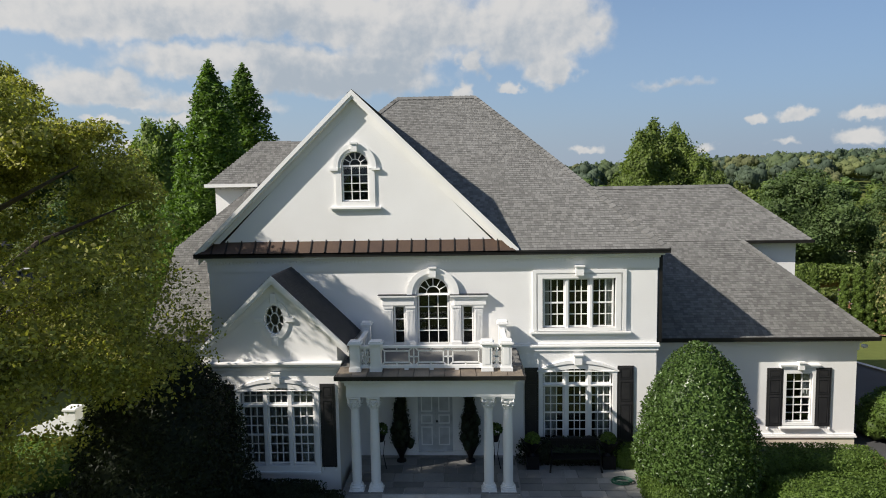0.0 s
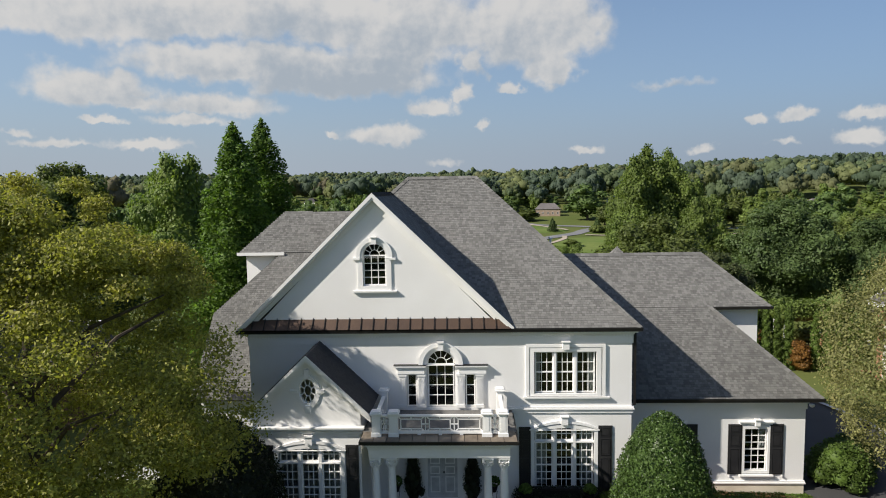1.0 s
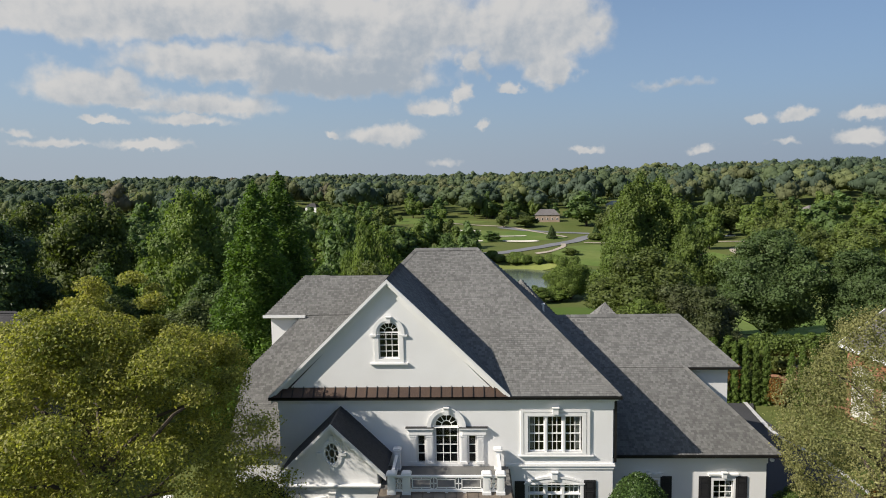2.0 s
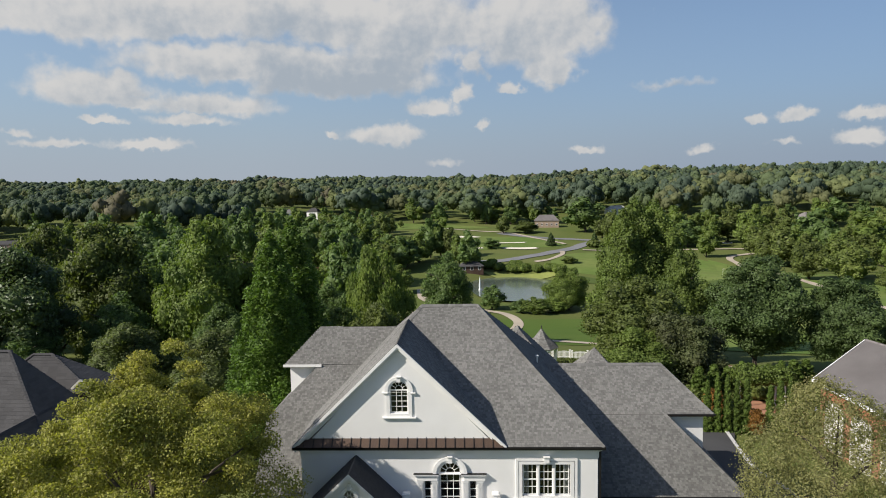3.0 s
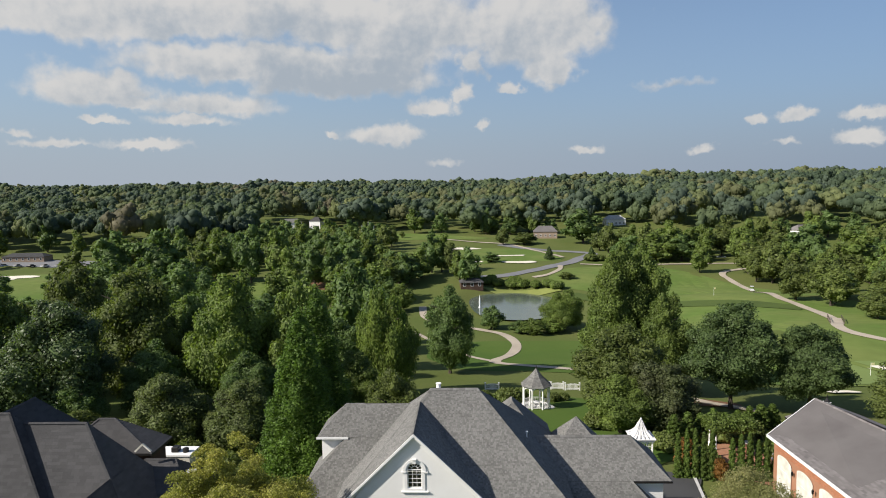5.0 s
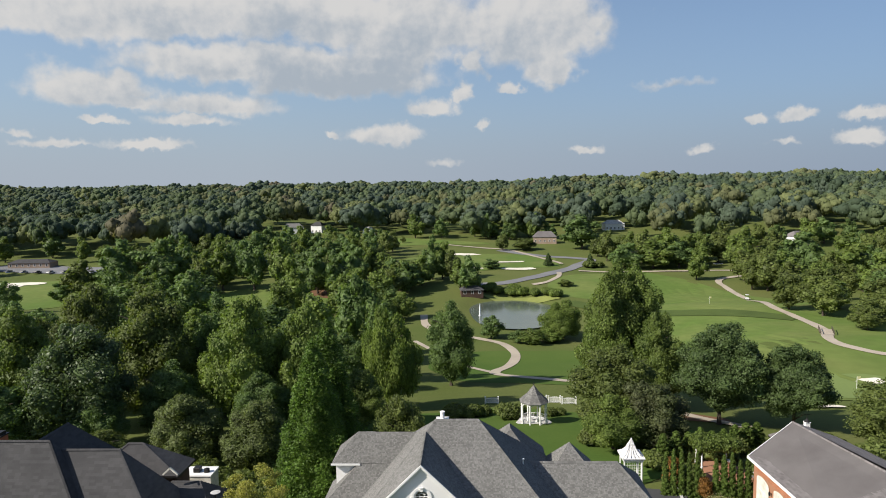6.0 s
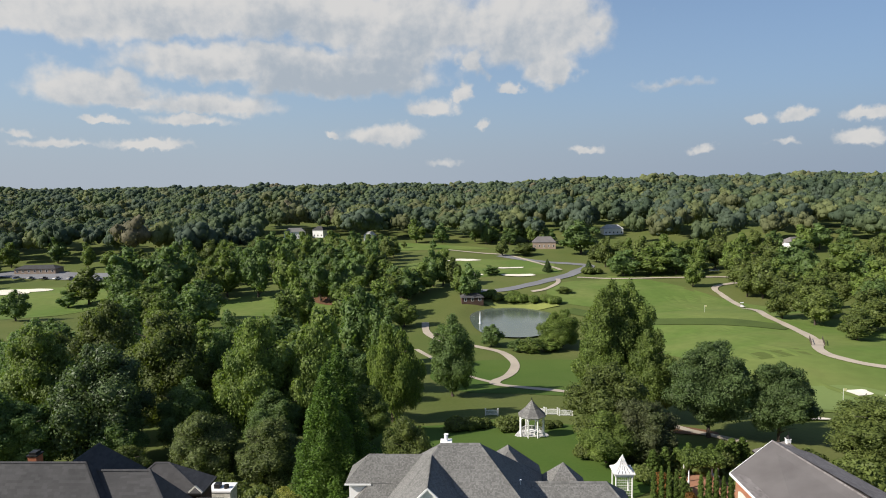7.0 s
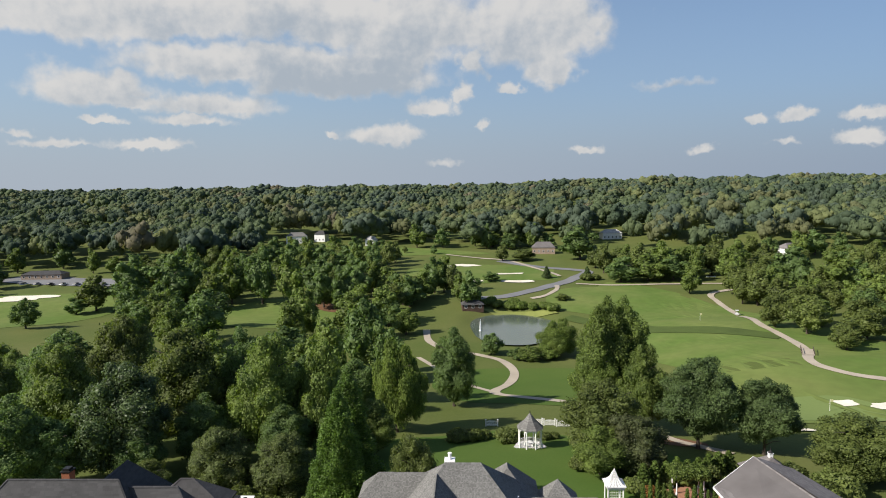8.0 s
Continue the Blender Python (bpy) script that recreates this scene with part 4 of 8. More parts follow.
R1, R2 = (-1.77, 6.67, 12.97), (1.56, 6.67, 12.97)
E1, E2, E3, E4 = (-7.92, -0.20, 7.02), (7.70, -0.20, 7.02), (7.70, 13.64, 7.02), (-7.92, 13.64, 7.02)
roof_plane([E1, E2, R2, R1], SHINGLE, SHINGLE_BED, house, pick=300, seed=1)
roof_plane([E2, E3, R2], SHINGLE, SHINGLE_BED, house, seed=2)
roof_plane([E4, E1, R1], SHINGLE, SHINGLE_BED, house, seed=3)
roof_plane([E3, E4, R1, R2], SHINGLE, SHINGLE_BED, house, seed=4, h=0.3, w=0.9)
for a, b in ((R1, R2), (E2, R2), (E1, R1)):
    ridge_caps(a, b, SHINGLE, house)
# front gable roof
GA, GB = (-2.52, -0.24, 12.27), (-2.52, 5.92, 12.27)
roof_plane([(-7.93, -0.24, 7.00), (-7.93, 0.35, 7.00), GB, GA], SHINGLE, SHINGLE_BED, house, seed=5)
roof_plane([(2.86, 0.35, 7.00), (2.86, -0.24, 7.00), GA, GB], SHINGLE, SHINGLE_BED, house, seed=6)
ridge_caps((-2.52, -0.2, 12.27), GB, SHINGLE, house)


def rake(apex, foot, y0, y1, depth=0.24, parent=None, lift=0.045):
    """A raking board with its soffit, from the foot up to the apex."""
    bm = bmesh.new()
    a, f = Vector((apex[0], 0, apex[1])), Vector((foot[0], 0, foot[1]))
    down = Vector((0, 0, -1))
    for (u0, u1, ya, yb) in ((-lift, depth, y0 - 0.03, y0 + 0.03), (-lift - 0.005, depth * 0.45, y0 - 0.07, y0 - 0.03), (0.10, 0.14, y0 + 0.03, y1), (0.10, 0.34, y1 - 0.04, y1)):
        vs = [bm.verts.new((p.x, y, p.z - u)) for y in (ya, yb) for p, u in ((a, u0), (a, u1 * 1.35), (f, u1), (f, u0))]
        for q in ((0, 1, 2, 3), (4, 7, 6, 5), (0, 4, 5, 1), (1, 5, 6, 2), (2, 6, 7, 3), (3, 7, 4, 0)):
            bm.faces.new([vs[i] for i in q])
    part("rake_board", bm, TRIM, parent)


rake((-2.52, 12.20), (-7.90, 6.98), -0.22, 0.0, 0.14, house, 0.09)
rake((-2.52, 12.20), (2.83, 6.98), -0.22, 0.0, 0.12, house, 0.10)
# bay roof
BA, BB = (-4.75, -2.25, 6.56), (-4.75, 0.0, 6.56)
roof_plane([(-7.02, -2.25, 4.36), (-7.02, 0.0, 4.36), BB, BA], SHINGLE_DARK, SHINGLE_BED, house, seed=7)
roof_plane([(-2.48, 0.0, 4.36), (-2.48, -2.25, 4.36), BA, BB], SHINGLE_DARK, SHINGLE_BED, house, seed=8)
rake((-4.75, 6.50), (-6.99, 4.34), -2.24, -2.0, 0.15, house)
rake((-4.75, 6.50), (-2.51, 4.34), -2.24, -2.0, 0.15, house)
# right wing roofs
roof_plane([(7.2, 1.30, 3.70), (15.42, 1.30, 3.70), (12.27, 5.06, 6.79), (7.2, 5.06, 6.79)], SHINGLE, SHINGLE_BED, house, seed=9)
roof_plane([(4.5, 5.06, 6.79), (14.97, 5.06, 6.79), (12.71, 7.76, 9.02), (4.5, 7.76, 9.02)], SHINGLE, SHINGLE_BED, house, seed=10)
roof_plane([(15.42, 1.30, 3.70), (15.42, 8.8, 3.70), (12.27, 5.06, 6.79)], SHINGLE, SHINGLE_BED, house, seed=11)
roof_plane([(14.97, 5.06, 6.79), (14.97, 10.5, 6.85), (12.71, 7.76, 9.02)], SHINGLE, SHINGLE_BED, house, seed=12)
roof_plane([(14.97, 10.5, 6.85), (4.5, 10.5, 6.85), (4.5, 7.76, 9.02), (12.71, 7.76, 9.02)], SHINGLE, SHINGLE_BED, house, seed=13, h=0.3, w=0.9)
ridge_caps((5.2, 7.76, 9.02), (12.71, 7.76, 9.02), SHINGLE, house)
ridge_caps((14.97, 5.06, 6.79), (12.71, 7.76, 9.02), SHINGLE, house)
ridge_caps((15.42, 1.30, 3.70), (12.27, 5.06, 6.79), SHINGLE, house)
part("wall", box_bm((9.0, 14.50, 5.35, 10.2, 3.4, 6.74)), STUCCO, house, "white stucco upper wall over the wing roof")
part("gutter", box_bm((12.35, 15.0, 4.92, 5.05, 6.68, 6.80), (14.95, 15.05, 4.94, 10.5, 6.70, 6.80)), GUTTER, house)
part("soffit", box_bm((12.4, 14.92, 5.06, 10.4, 6.66, 6.70)), TRIM, house)
# left wing roofs
part("wall", box_bm((-10.35, -7.57, 1.65, 8.0, -1.2, 3.62)), STUCCO, house, "white stucco wing wall behind the trees")
roof_plane([(-10.65, 1.30, 3.72), (-4.6, 1.30, 3.72), (-4.6, 6.57, 9.42), (-8.03, 6.57, 9.42), (-10.65, 4.20, 6.86)], SHINGLE, SHINGLE_BED, house, seed=14)
roof_plane([(-10.18, 6.50, 9.44), (-3.5, 6.57, 9.42), (-3.5, 8.25, 11.35), (-8.30, 8.25, 11.35)], SHINGLE, SHINGLE_BED, house, seed=15)
roof_plane([(-10.18, 10.1, 9.44), (-10.18, 6.50, 9.44), (-8.30, 8.25, 11.35)], SHINGLE, SHINGLE_BED, house, seed=16)
roof_plane([(-3.5, 10.1, 9.44), (-10.18, 10.1, 9.44), (-8.30, 8.25, 11.35), (-3.5, 8.25, 11.35)], SHINGLE, SHINGLE_BED, house, seed=17, h=0.3, w=0.9)
roof_plane([(-10.65, 4.20, 6.86), (-10.65, 8.8, 6.86), (-8.03, 6.57, 9.42)], SHINGLE, SHINGLE_BED, house, seed=18)
part("wall", box_bm((-10.3, -7.6, 4.4, 8.6, 3.4, 6.7)), STUCCO, house)
part("wall", box_bm((-9.92, -5.0, 6.78, 9.9, 5.0, 9.30)), STUCCO, house, "white stucco upper wall over the wing roof")
part("eave_board", box_bm((-10.20, -7.9, 6.42, 6.78, 9.28, 9.40), (-10.24, -7.9, 6.36, 6.42, 9.30, 9.44)), TRIM, house)
bm = bmesh.new()
for i in range(16):
    add_box(bm, -9.9 + i * 0.13, -9.83 + i * 0.13, 6.70, 6.78, 9.16, 9.26)
part("dentil", bm, TRIM, house)["kind"] = "stuff"
# rear roofs
RA, RB = (4.39, 11.44, 10.41), (4.39, 12.6, 10.41)
roof_plane([(1.05, 7.9, 6.7), (7.73, 7.9, 6.7), RA], SHINGLE, SHINGLE_BED, house, seed=19)
roof_plane([(7.73, 7.9, 6.7), (7.73, 16.3, 6.7), RB, RA], SHINGLE, SHINGLE_BED, house, seed=20)
roof_plane([(7.73, 16.3, 6.7), (1.05, 16.3, 6.7), RB], SHINGLE, SHINGLE_BED, house, seed=21, h=0.3, w=0.9)
roof_plane([(1.05, 16.3, 6.7), (1.05, 7.9, 6.7), RA, RB], SHINGLE, SHINGLE_BED, house, seed=22, h=0.3, w=0.9)
part("wall", box_bm((1.4, 7.4, 13.3, 16.0, -2.5, 6.7)), STUCCO, house)
PA = (9.51, 11.8, 9.01)
Q = [(7.3, 9.6, 6.5), (11.72, 9.6, 6.5), (11.72, 14.0, 6.5), (7.3, 14.0, 6.5)]
for i in range(4):
    roof_plane([Q[i], Q[(i + 1) % 4], PA], SHINGLE, SHINGLE_BED, house, seed=23 + i)
part("wall", box_bm((7.6, 11.4, 11.5, 13.7, -2.5, 6.5)), STUCCO, house)
chim = part("chimney", box_bm((-1.95, -1.05, 11.2, 12.1, 8.4, 11.05)), STUCCO, house, "white stucco chimney with a round pot")
part("chimney_cap", box_bm((-2.05, -0.95, 11.1, 12.2, 11.05, 11.18), bevel=0.02), TRIM, chim)
part("chimney_pot", lathe(bmesh.new(), [(0.20, 0), (0.22, 0.05), (0.18, 0.12), (0.18, 0.55), (0.22, 0.60), (0.22, 0.66)], 14, (-1.5, 11.65, 11.18)), TRIM, chim)
part("vent_pipe", lathe(bmesh.new(), [(0.05, 0), (0.05, 0.5), (0.09, 0.52), (0.09, 0.60)], 8, (5.02, 5.96, 9.45)), TRIM, house)

# ---- portico ----
portico = part("portico", box_bm((-2.50, 2.50, -2.72, -2.30, 2.95, 3.30), (-2.50, -2.12, -2.30, 0.0, 2.95, 3.30), (2.12, 2.50, -2.30, 0.0, 2.95, 3.30), (-2.54, 2.54, -2.76, 0.0, 3.30, 3.42), (-2.62, 2.62, -2.84, 0.0, 3.42, 3.52)), TRIM, house, "white columned entrance portico with a balustraded balcony")
part("soffit", box_bm((-2.12, 2.12, -2.30, 0.0, 3.20, 3.28)), TRIM, portico)
bm = bmesh.new()
for i in range(41):
    add_box(bm, -2.47 + i * 0.12, -2.41 + i * 0.12, -2.81, -2.76, 3.34, 3.42)
part("dentil", bm, TRIM, portico)["kind"] = "stuff"
part("portico_gutter", box_bm((-2.80, 2.80, -2.98, -2.88, 3.52, 3.64), (-2.80, -2.70, -2.88, 0, 3.52, 3.64), (2.70, 2.80, -2.88, 0, 3.52, 3.64), (-2.70, 2.70, -2.88, 0, 3.52, 3.56)), GUTTER, portico)
for i in range(12):
    x0, x1 = -2.76 + i * 0.46, -2.76 + (i + 1) * 0.46 - 0.018
    bm = bmesh.new()
    v = [bm.verts.new(q) for q in ((x0, -2.95, 3.645), (x1, -2.95, 3.645), (x1 * 0.985, -2.30, 3.76), (x0 * 0.985, -2.30, 3.76), (x0, -2.95, 3.60), (x1, -2.95, 3.60), (x1 * 0.985, -2.30, 3.60), (x0 * 0.985, -2.30, 3.60))]
    for f in ((0, 1, 2, 3), (4, 7, 6, 5), (0, 4, 5, 1), (1, 5, 6, 2), (2, 6, 7, 3), (3, 7, 4, 0)):
        bm.faces.new([v[k] for k in f])
    part("roof_pan", bm, BRONZE, portico)
part("balcony_deck", box_bm((-2.74, 2.74, -2.29, -0.01, 3.57, 3.74)), SHINGLE, portico)


def column(x, y):
    part("column", lathe(bmesh.new(), [(0.145, 0.20), (0.150, 0.9), (0.145, 1.6), (0.125, 2.52)], 20, (x, y, 0)), TRIM, portico, "white round column with a leafed capital")
    part("column_base", lathe(bmesh.new(), [(0.225, 0.02), (0.225, 0.09), (0.205, 0.10), (0.215, 0.14), (0.18, 0.17), (0.185, 0.20), (0.15, 0.215)], 20, (x, y, 0)), TRIM, portico)
    part("plinth", box_bm((x - 0.23, x + 0.23, y - 0.23, y + 0.23, 0.0, 0.035)), TRIM, portico)
    bm = lathe(bmesh.new(), [(0.125, 2.52), (0.145, 2.53), (0.145, 2.555), (0.13, 2.56), (0.15, 2.75), (0.19, 2.86)], 16, (x, y, 0))
    for ring, (r, z) in enumerate(((0.145, 2.58), (0.165, 2.69))):
        for i in range(8):
            a = 2 * math.pi * (i + 0.5 * ring) / 8
            m = Matrix.Translation((x + r * math.cos(a), y + r * math.sin(a), z)) @ Matrix.Rotation(a, 4, "Z") @ Matrix.Rotation(0.35, 4, "Y")
            add_box(bm, -0.012, 0.02, -0.035, 0.035, 0, 0.11, m)
            add_box(bm, 0.0, 0.05, -0.03, 0.03, 0.09, 0.12, m)
    for i in range(4):
        a = math.pi / 4 + math.pi * i / 2
        m = Matrix.Translation((x + 0.23 * math.cos(a), y + 0.23 * math.sin(a), 2.80)) @ Matrix.Rotation(a, 4, "Z")
        add_box(bm, -0.05, 0.03, -0.025, 0.025, -0.03, 0.08, m)
    part("capital", bm, TRIM, portico)
    part("abacus", box_bm((x - 0.21, x + 0.21, y - 0.21, y + 0.21, 2.88, 2.95), bevel=0.012), TRIM, portico)


for x in (-2.28, -1.70, 1.72, 2.30):
    column(x, -2.50)


def balustrade(a, b, links):
    """A Chinese-pattern panel between two posts."""
    a, b = Vector(a), Vector(b)
    way, L = (b - a).normalized(), (b - a).length
    up = Vector((0, 0, 1))
    rail = bmesh.new()
    bar(rail, a + up * 0.68, b + up * 0.68, 0.13, 0.06)
    part("balcony_rail", rail, TRIM, portico, "white balustrade with an interlaced pattern")
    rail = bmesh.new()
    bar(rail, a + up * 0.08, b + up * 0.08, 0.09, 0.09)
    part("bottom_rail", rail, TRIM, portico)
    for k in range(int(L / 0.9)):
        c = a + way * (L * (k + 1) / (int(L / 0.9) + 1))
        part("foot_block", box_bm((c.x - 0.06, c.x + 0.06, c.y - 0.04, c.y + 0.04, c.z - 0.02, c.z + 0.05)), TRIM, portico)
    z0, z1, t = 0.12, 0.65, 0.036
    xs = [0.0] + [q * L for q in links] + [L]

    def fret(u0, h0, u1, h1):
        f = bmesh.new()
        bar(f, a + way * u0 + up * h0, a + way * u1 + up * h1, t)
        part("fret_bar", f, TRIM, portico)

    for i in range(len(xs) - 1):
        s, e = xs[i] + (0.14 if i else 0.10), xs[i + 1] - (0.14 if i < len(xs) - 2 else 0.10)
        mid = (s + e) / 2
        for z in (0.20, 0.55):
            fret(s, z, e, z)
        for u in (s, e):
            fret(u, 0.20, u, 0.55)
        fret(mid, z0, mid, 0.20)
        fret(mid, 0.55, mid, z1)
        for u, d in ((s, -0.10), (e, 0.10)):
            fret(u, 0.20, u + d, z0)
            fret(u, 0.55, u + d, z1)
    for q in links:
        fret(q * L, z0, q * L, z1)
        fret(q * L - 0.14, 0.375, q * L + 0.14, 0.375)


def post(x, y, top=4.50, w=0.15, label=""):
    part("balcony_post", box_bm((x - w, x + w, y - w, y + w, 3.70, top), (x - w - 0.03, x + w + 0.03, y - w - 0.03, y + w + 0.03, 3.70, 3.82)), TRIM, portico, label)
    part("post_cap", box_bm((x - w - 0.06, x + w + 0.06, y - w - 0.06, y + w + 0.06, top, top + 0.06), (x - w - 0.02, x + w + 0.02, y - w - 0.02, y + w + 0.02, top + 0.06, top + 0.11), bevel=0.01), TRIM, portico)
    part("post_panel", box_bm((x - w * 0.55, x + w * 0.55, y - w - 0.012, y - w, 3.92, top - 0.10)), TRIM, portico)


for x in (-2.22, -1.60, 1.70, 2.27):
    post(x, -2.50)
for x in (-2.22, 2.27):
    post(x, -0.30, 4.62, 0.13)
balustrade((-2.07, -2.5, 3.74), (-1.75, -2.5, 3.74), [0.5])
balustrade((1.85, -2.5, 3.74), (2.12, -2.5, 3.74), [0.5])
balustrade((-1.45, -2.5, 3.74), (1.55, -2.5, 3.74), [0.325, 0.665])
for x in (-2.22, 2.27):
    balustrade((x, -2.35, 3.74), (x, -0.43, 3.74), [0.33, 0.67])

# entrance door
door = part("door", sheet_with_holes(rect(-0.92, 0.90, 0.10, 2.85), [rect(-0.60, 0.58, 0.14, 2.50)], -0.10, 0.16), TRIM, house, "grey-white panelled double entrance door in a white frame")
for x0, x1 in ((-0.60, -0.012), (-0.008, 0.58)):
    part("door_leaf", box_bm((x0, x1, 0.06, 0.11, 0.14, 2.50)), DOOR, door)
    for z0, z1 in ((0.34, 1.00), (1.10, 1.42), (1.52, 2.34)):
        part("door_panel", sheet_with_holes(rect(x0 + 0.10, x1 - 0.10, z0, z1), [rect(x0 + 0.14, x1 - 0.14, z0 + 0.04, z1 - 0.04)], 0.035, 0.025), TRIM, door)
part("door_handle", lathe(bmesh.new(), [(0.02, 0), (0.035, 0.02), (0.035, 0.05), (0.01, 0.07)], 10, (0.04, 0.03, 1.15)), IRON, door)
for x in (-0.83, 0.81):
    part("door_pilaster", box_bm((x - 0.15, x + 0.15, -0.17, -0.10, 0.10, 2.85), (x - 0.18, x + 0.18, -0.20, -0.10, 0.10, 0.24)), TRIM, door)
lantern = thing("hanging_lantern", "black iron lantern hanging under the portico ceiling", "lamp", (0.0, -1.3, 2.62))
part("lantern_frame", lathe(bmesh.new(), [(0.02, 0), (0.10, 0.06), (0.13, 0.30), (0.05, 0.38), (0.01, 0.40)], 6), IRON, lantern)
part("chain", box_bm((-0.008, 0.008, -0.008, 0.008, 0.40, 0.58)), IRON, lantern)

# ---- trees and shrubs ----
rng = np.random.default_rng(7)


def unit(n, r):
    v = r.normal(size=(n, 3))
    return v / np.linalg.norm(v, axis=1, keepdims=True)


ICO = bmesh.new()
bmesh.ops.create_icosphere(ICO, subdivisions=2, radius=1)
ICO_V = np.array([v.co[:] for v in ICO.verts])
ICO_F = np.array([[v.index for v in f.verts] for f in ICO.faces])
ICO.free()
LOW = bmesh.new()
bmesh.ops.create_icosphere(LOW, subdivisions=1, radius=1)
LOW_V = np.array([v.co[:] for v in LOW.verts])
LOW_F = np.array([[v.index for v in f.verts] for f in LOW.faces])
LOW.free()


def leaf_cards(centres, radii, count, size, r, flat=0.55, droop=0.0, inner=0.86):
    """Leaf blades scattered through the outer shell of each clump: two bent triangles a blade. Returns vertices (n, 4, 3)."""
    centres, radii = np.asarray(centres, float), np.asarray(radii, float)
    weight = radii[:, 0] * radii[:, 2]
    pick = r.choice(len(centres), size=count, p=weight / weight.sum())
    d = unit(count, r)
    d[:, 2] = np.where(d[:, 2] < -0.35, -d[:, 2], d[:, 2])
    shell = inner + (1.10 - inner) * r.random((count, 1)) ** 0.7
    p = centres[pick] + d * radii[pick] * shell
    nrm = d * flat + unit(count, r) * 0.75 + np.array([0, 0, 0.25])
    nrm /= np.linalg.norm(nrm, axis=1, keepdims=True)
    t = np.cross(nrm, unit(count, r))
    t /= np.linalg.norm(t, axis=1, keepdims=True) + 1e-9
    if droop:
        t = t * (1 - droop) + np.array([0, 0, -droop])
        t /= np.linalg.norm(t, axis=1, keepdims=True)
    b = np.cross(nrm, t)
    s = size * (0.6 + 0.8 * r.random((count, 1)))
    a0, a1 = p - t * s, p + t * s
    bend = nrm * s * 0.22
    return np.stack([a0, p + b * s * 0.62 - bend, a1, p - b * s * 0.62 - bend], axis=1)


def cores(centres, radii, r, k=0.86, low=False, rough=0.16):
    V, F, n = [], [], 0
    base_v, base_f = (LOW_V, LOW_F) if low else (ICO_V, ICO_F)
    for c, q in zip(centres, radii):
        w = 1 + rough * r.normal(size=(len(base_v), 1))
        V.append(np.asarray(c) + base_v * np.asarray(q) * k * np.clip(w, 0.7, 1.25))
        F.append(base_f + n)
        n += len(base_v)
    return np.concatenate(V), np.concatenate(F)


def foliage_mesh(name, cards, core, mat):
    n = len(cards)
    V = cards.reshape(-1, 3)
    tri = np.arange(n * 4).reshape(n, 4)
    F = np.concatenate([tri[:, [0, 1, 2]], tri[:, [0, 2, 3]]])
    if core is not None:
        F = np.concatenate([F, core[1] + len(V)])
        V = np.concatenate([V, core[0]])
    me = bpy.data.meshes.new(name)
    me.vertices.add(len(V))
    me.vertices.foreach_set("co", V.ravel())
    me.loops.add(len(F) * 3)
    me.loops.foreach_set("vertex_index", F.ravel().astype(np.int32))
    me.polygons.add(len(F))
    me.polygons.foreach_set("loop_start", np.arange(0, len(F) * 3, 3, dtype=np.int32))
    me.update(calc_edges=True)
    me.materials.append(mat)
    return me


def clumps_broad(h, r, base, count, g, squash=0.62, lean=0.0, slim=0.38):
    """Lobes of a broad crown: large billows round an egg-shaped body, each with smaller ones on its outer face."""
    C, R = [], []
    mid, half = base + (h - base) * 0.46, (h - base) / 2
    big = max(7, count // 4)
    for i in range(big):
        zz = 1 - 2 * (i + 0.5) / big
        a = i * 2.39996 + g.random() * 0.9
        taper = 1 - slim * max(0.0, zz)
        rr = math.sqrt(max(0.03, 1 - zz * zz)) * (taper if zz > 0 else 1.0)
        size = r * (0.30 + 0.17 * g.random()) * taper
        tall = size * squash * (1.1 + 0.5 * g.random())
        k = 0.66 + 0.38 * g.random()
        c = np.array(((r - size) * k * rr * math.cos(a) + lean * zz, (r - size) * k * rr * math.sin(a), mid + zz * ((h - mid if zz > 0 else mid - base) - tall) * (k * 0.55 + 0.45)))
        C.append(tuple(c))
        R.append((size, size, tall))
        out = np.array((rr * math.cos(a), rr * math.sin(a), zz + 0.25))
        for q in range(max(1, (count - big) // big)):
            d = out + unit(1, g)[0] * 0.95
            d /= np.linalg.norm(d)
            s = size * (0.30 + 0.34 * g.random() ** 1.5)
            p = c + d * np.array((size, size, tall)) * (0.62 + 0.30 * g.random())
            C.append((p[0], p[1], min(p[2], h - s * squash)))
            R.append((s, s, s * squash * 1.35))
    C.append((0, 0, mid))
    R.append((r * 0.56, r * 0.56, half * 0.72))
    return C, R


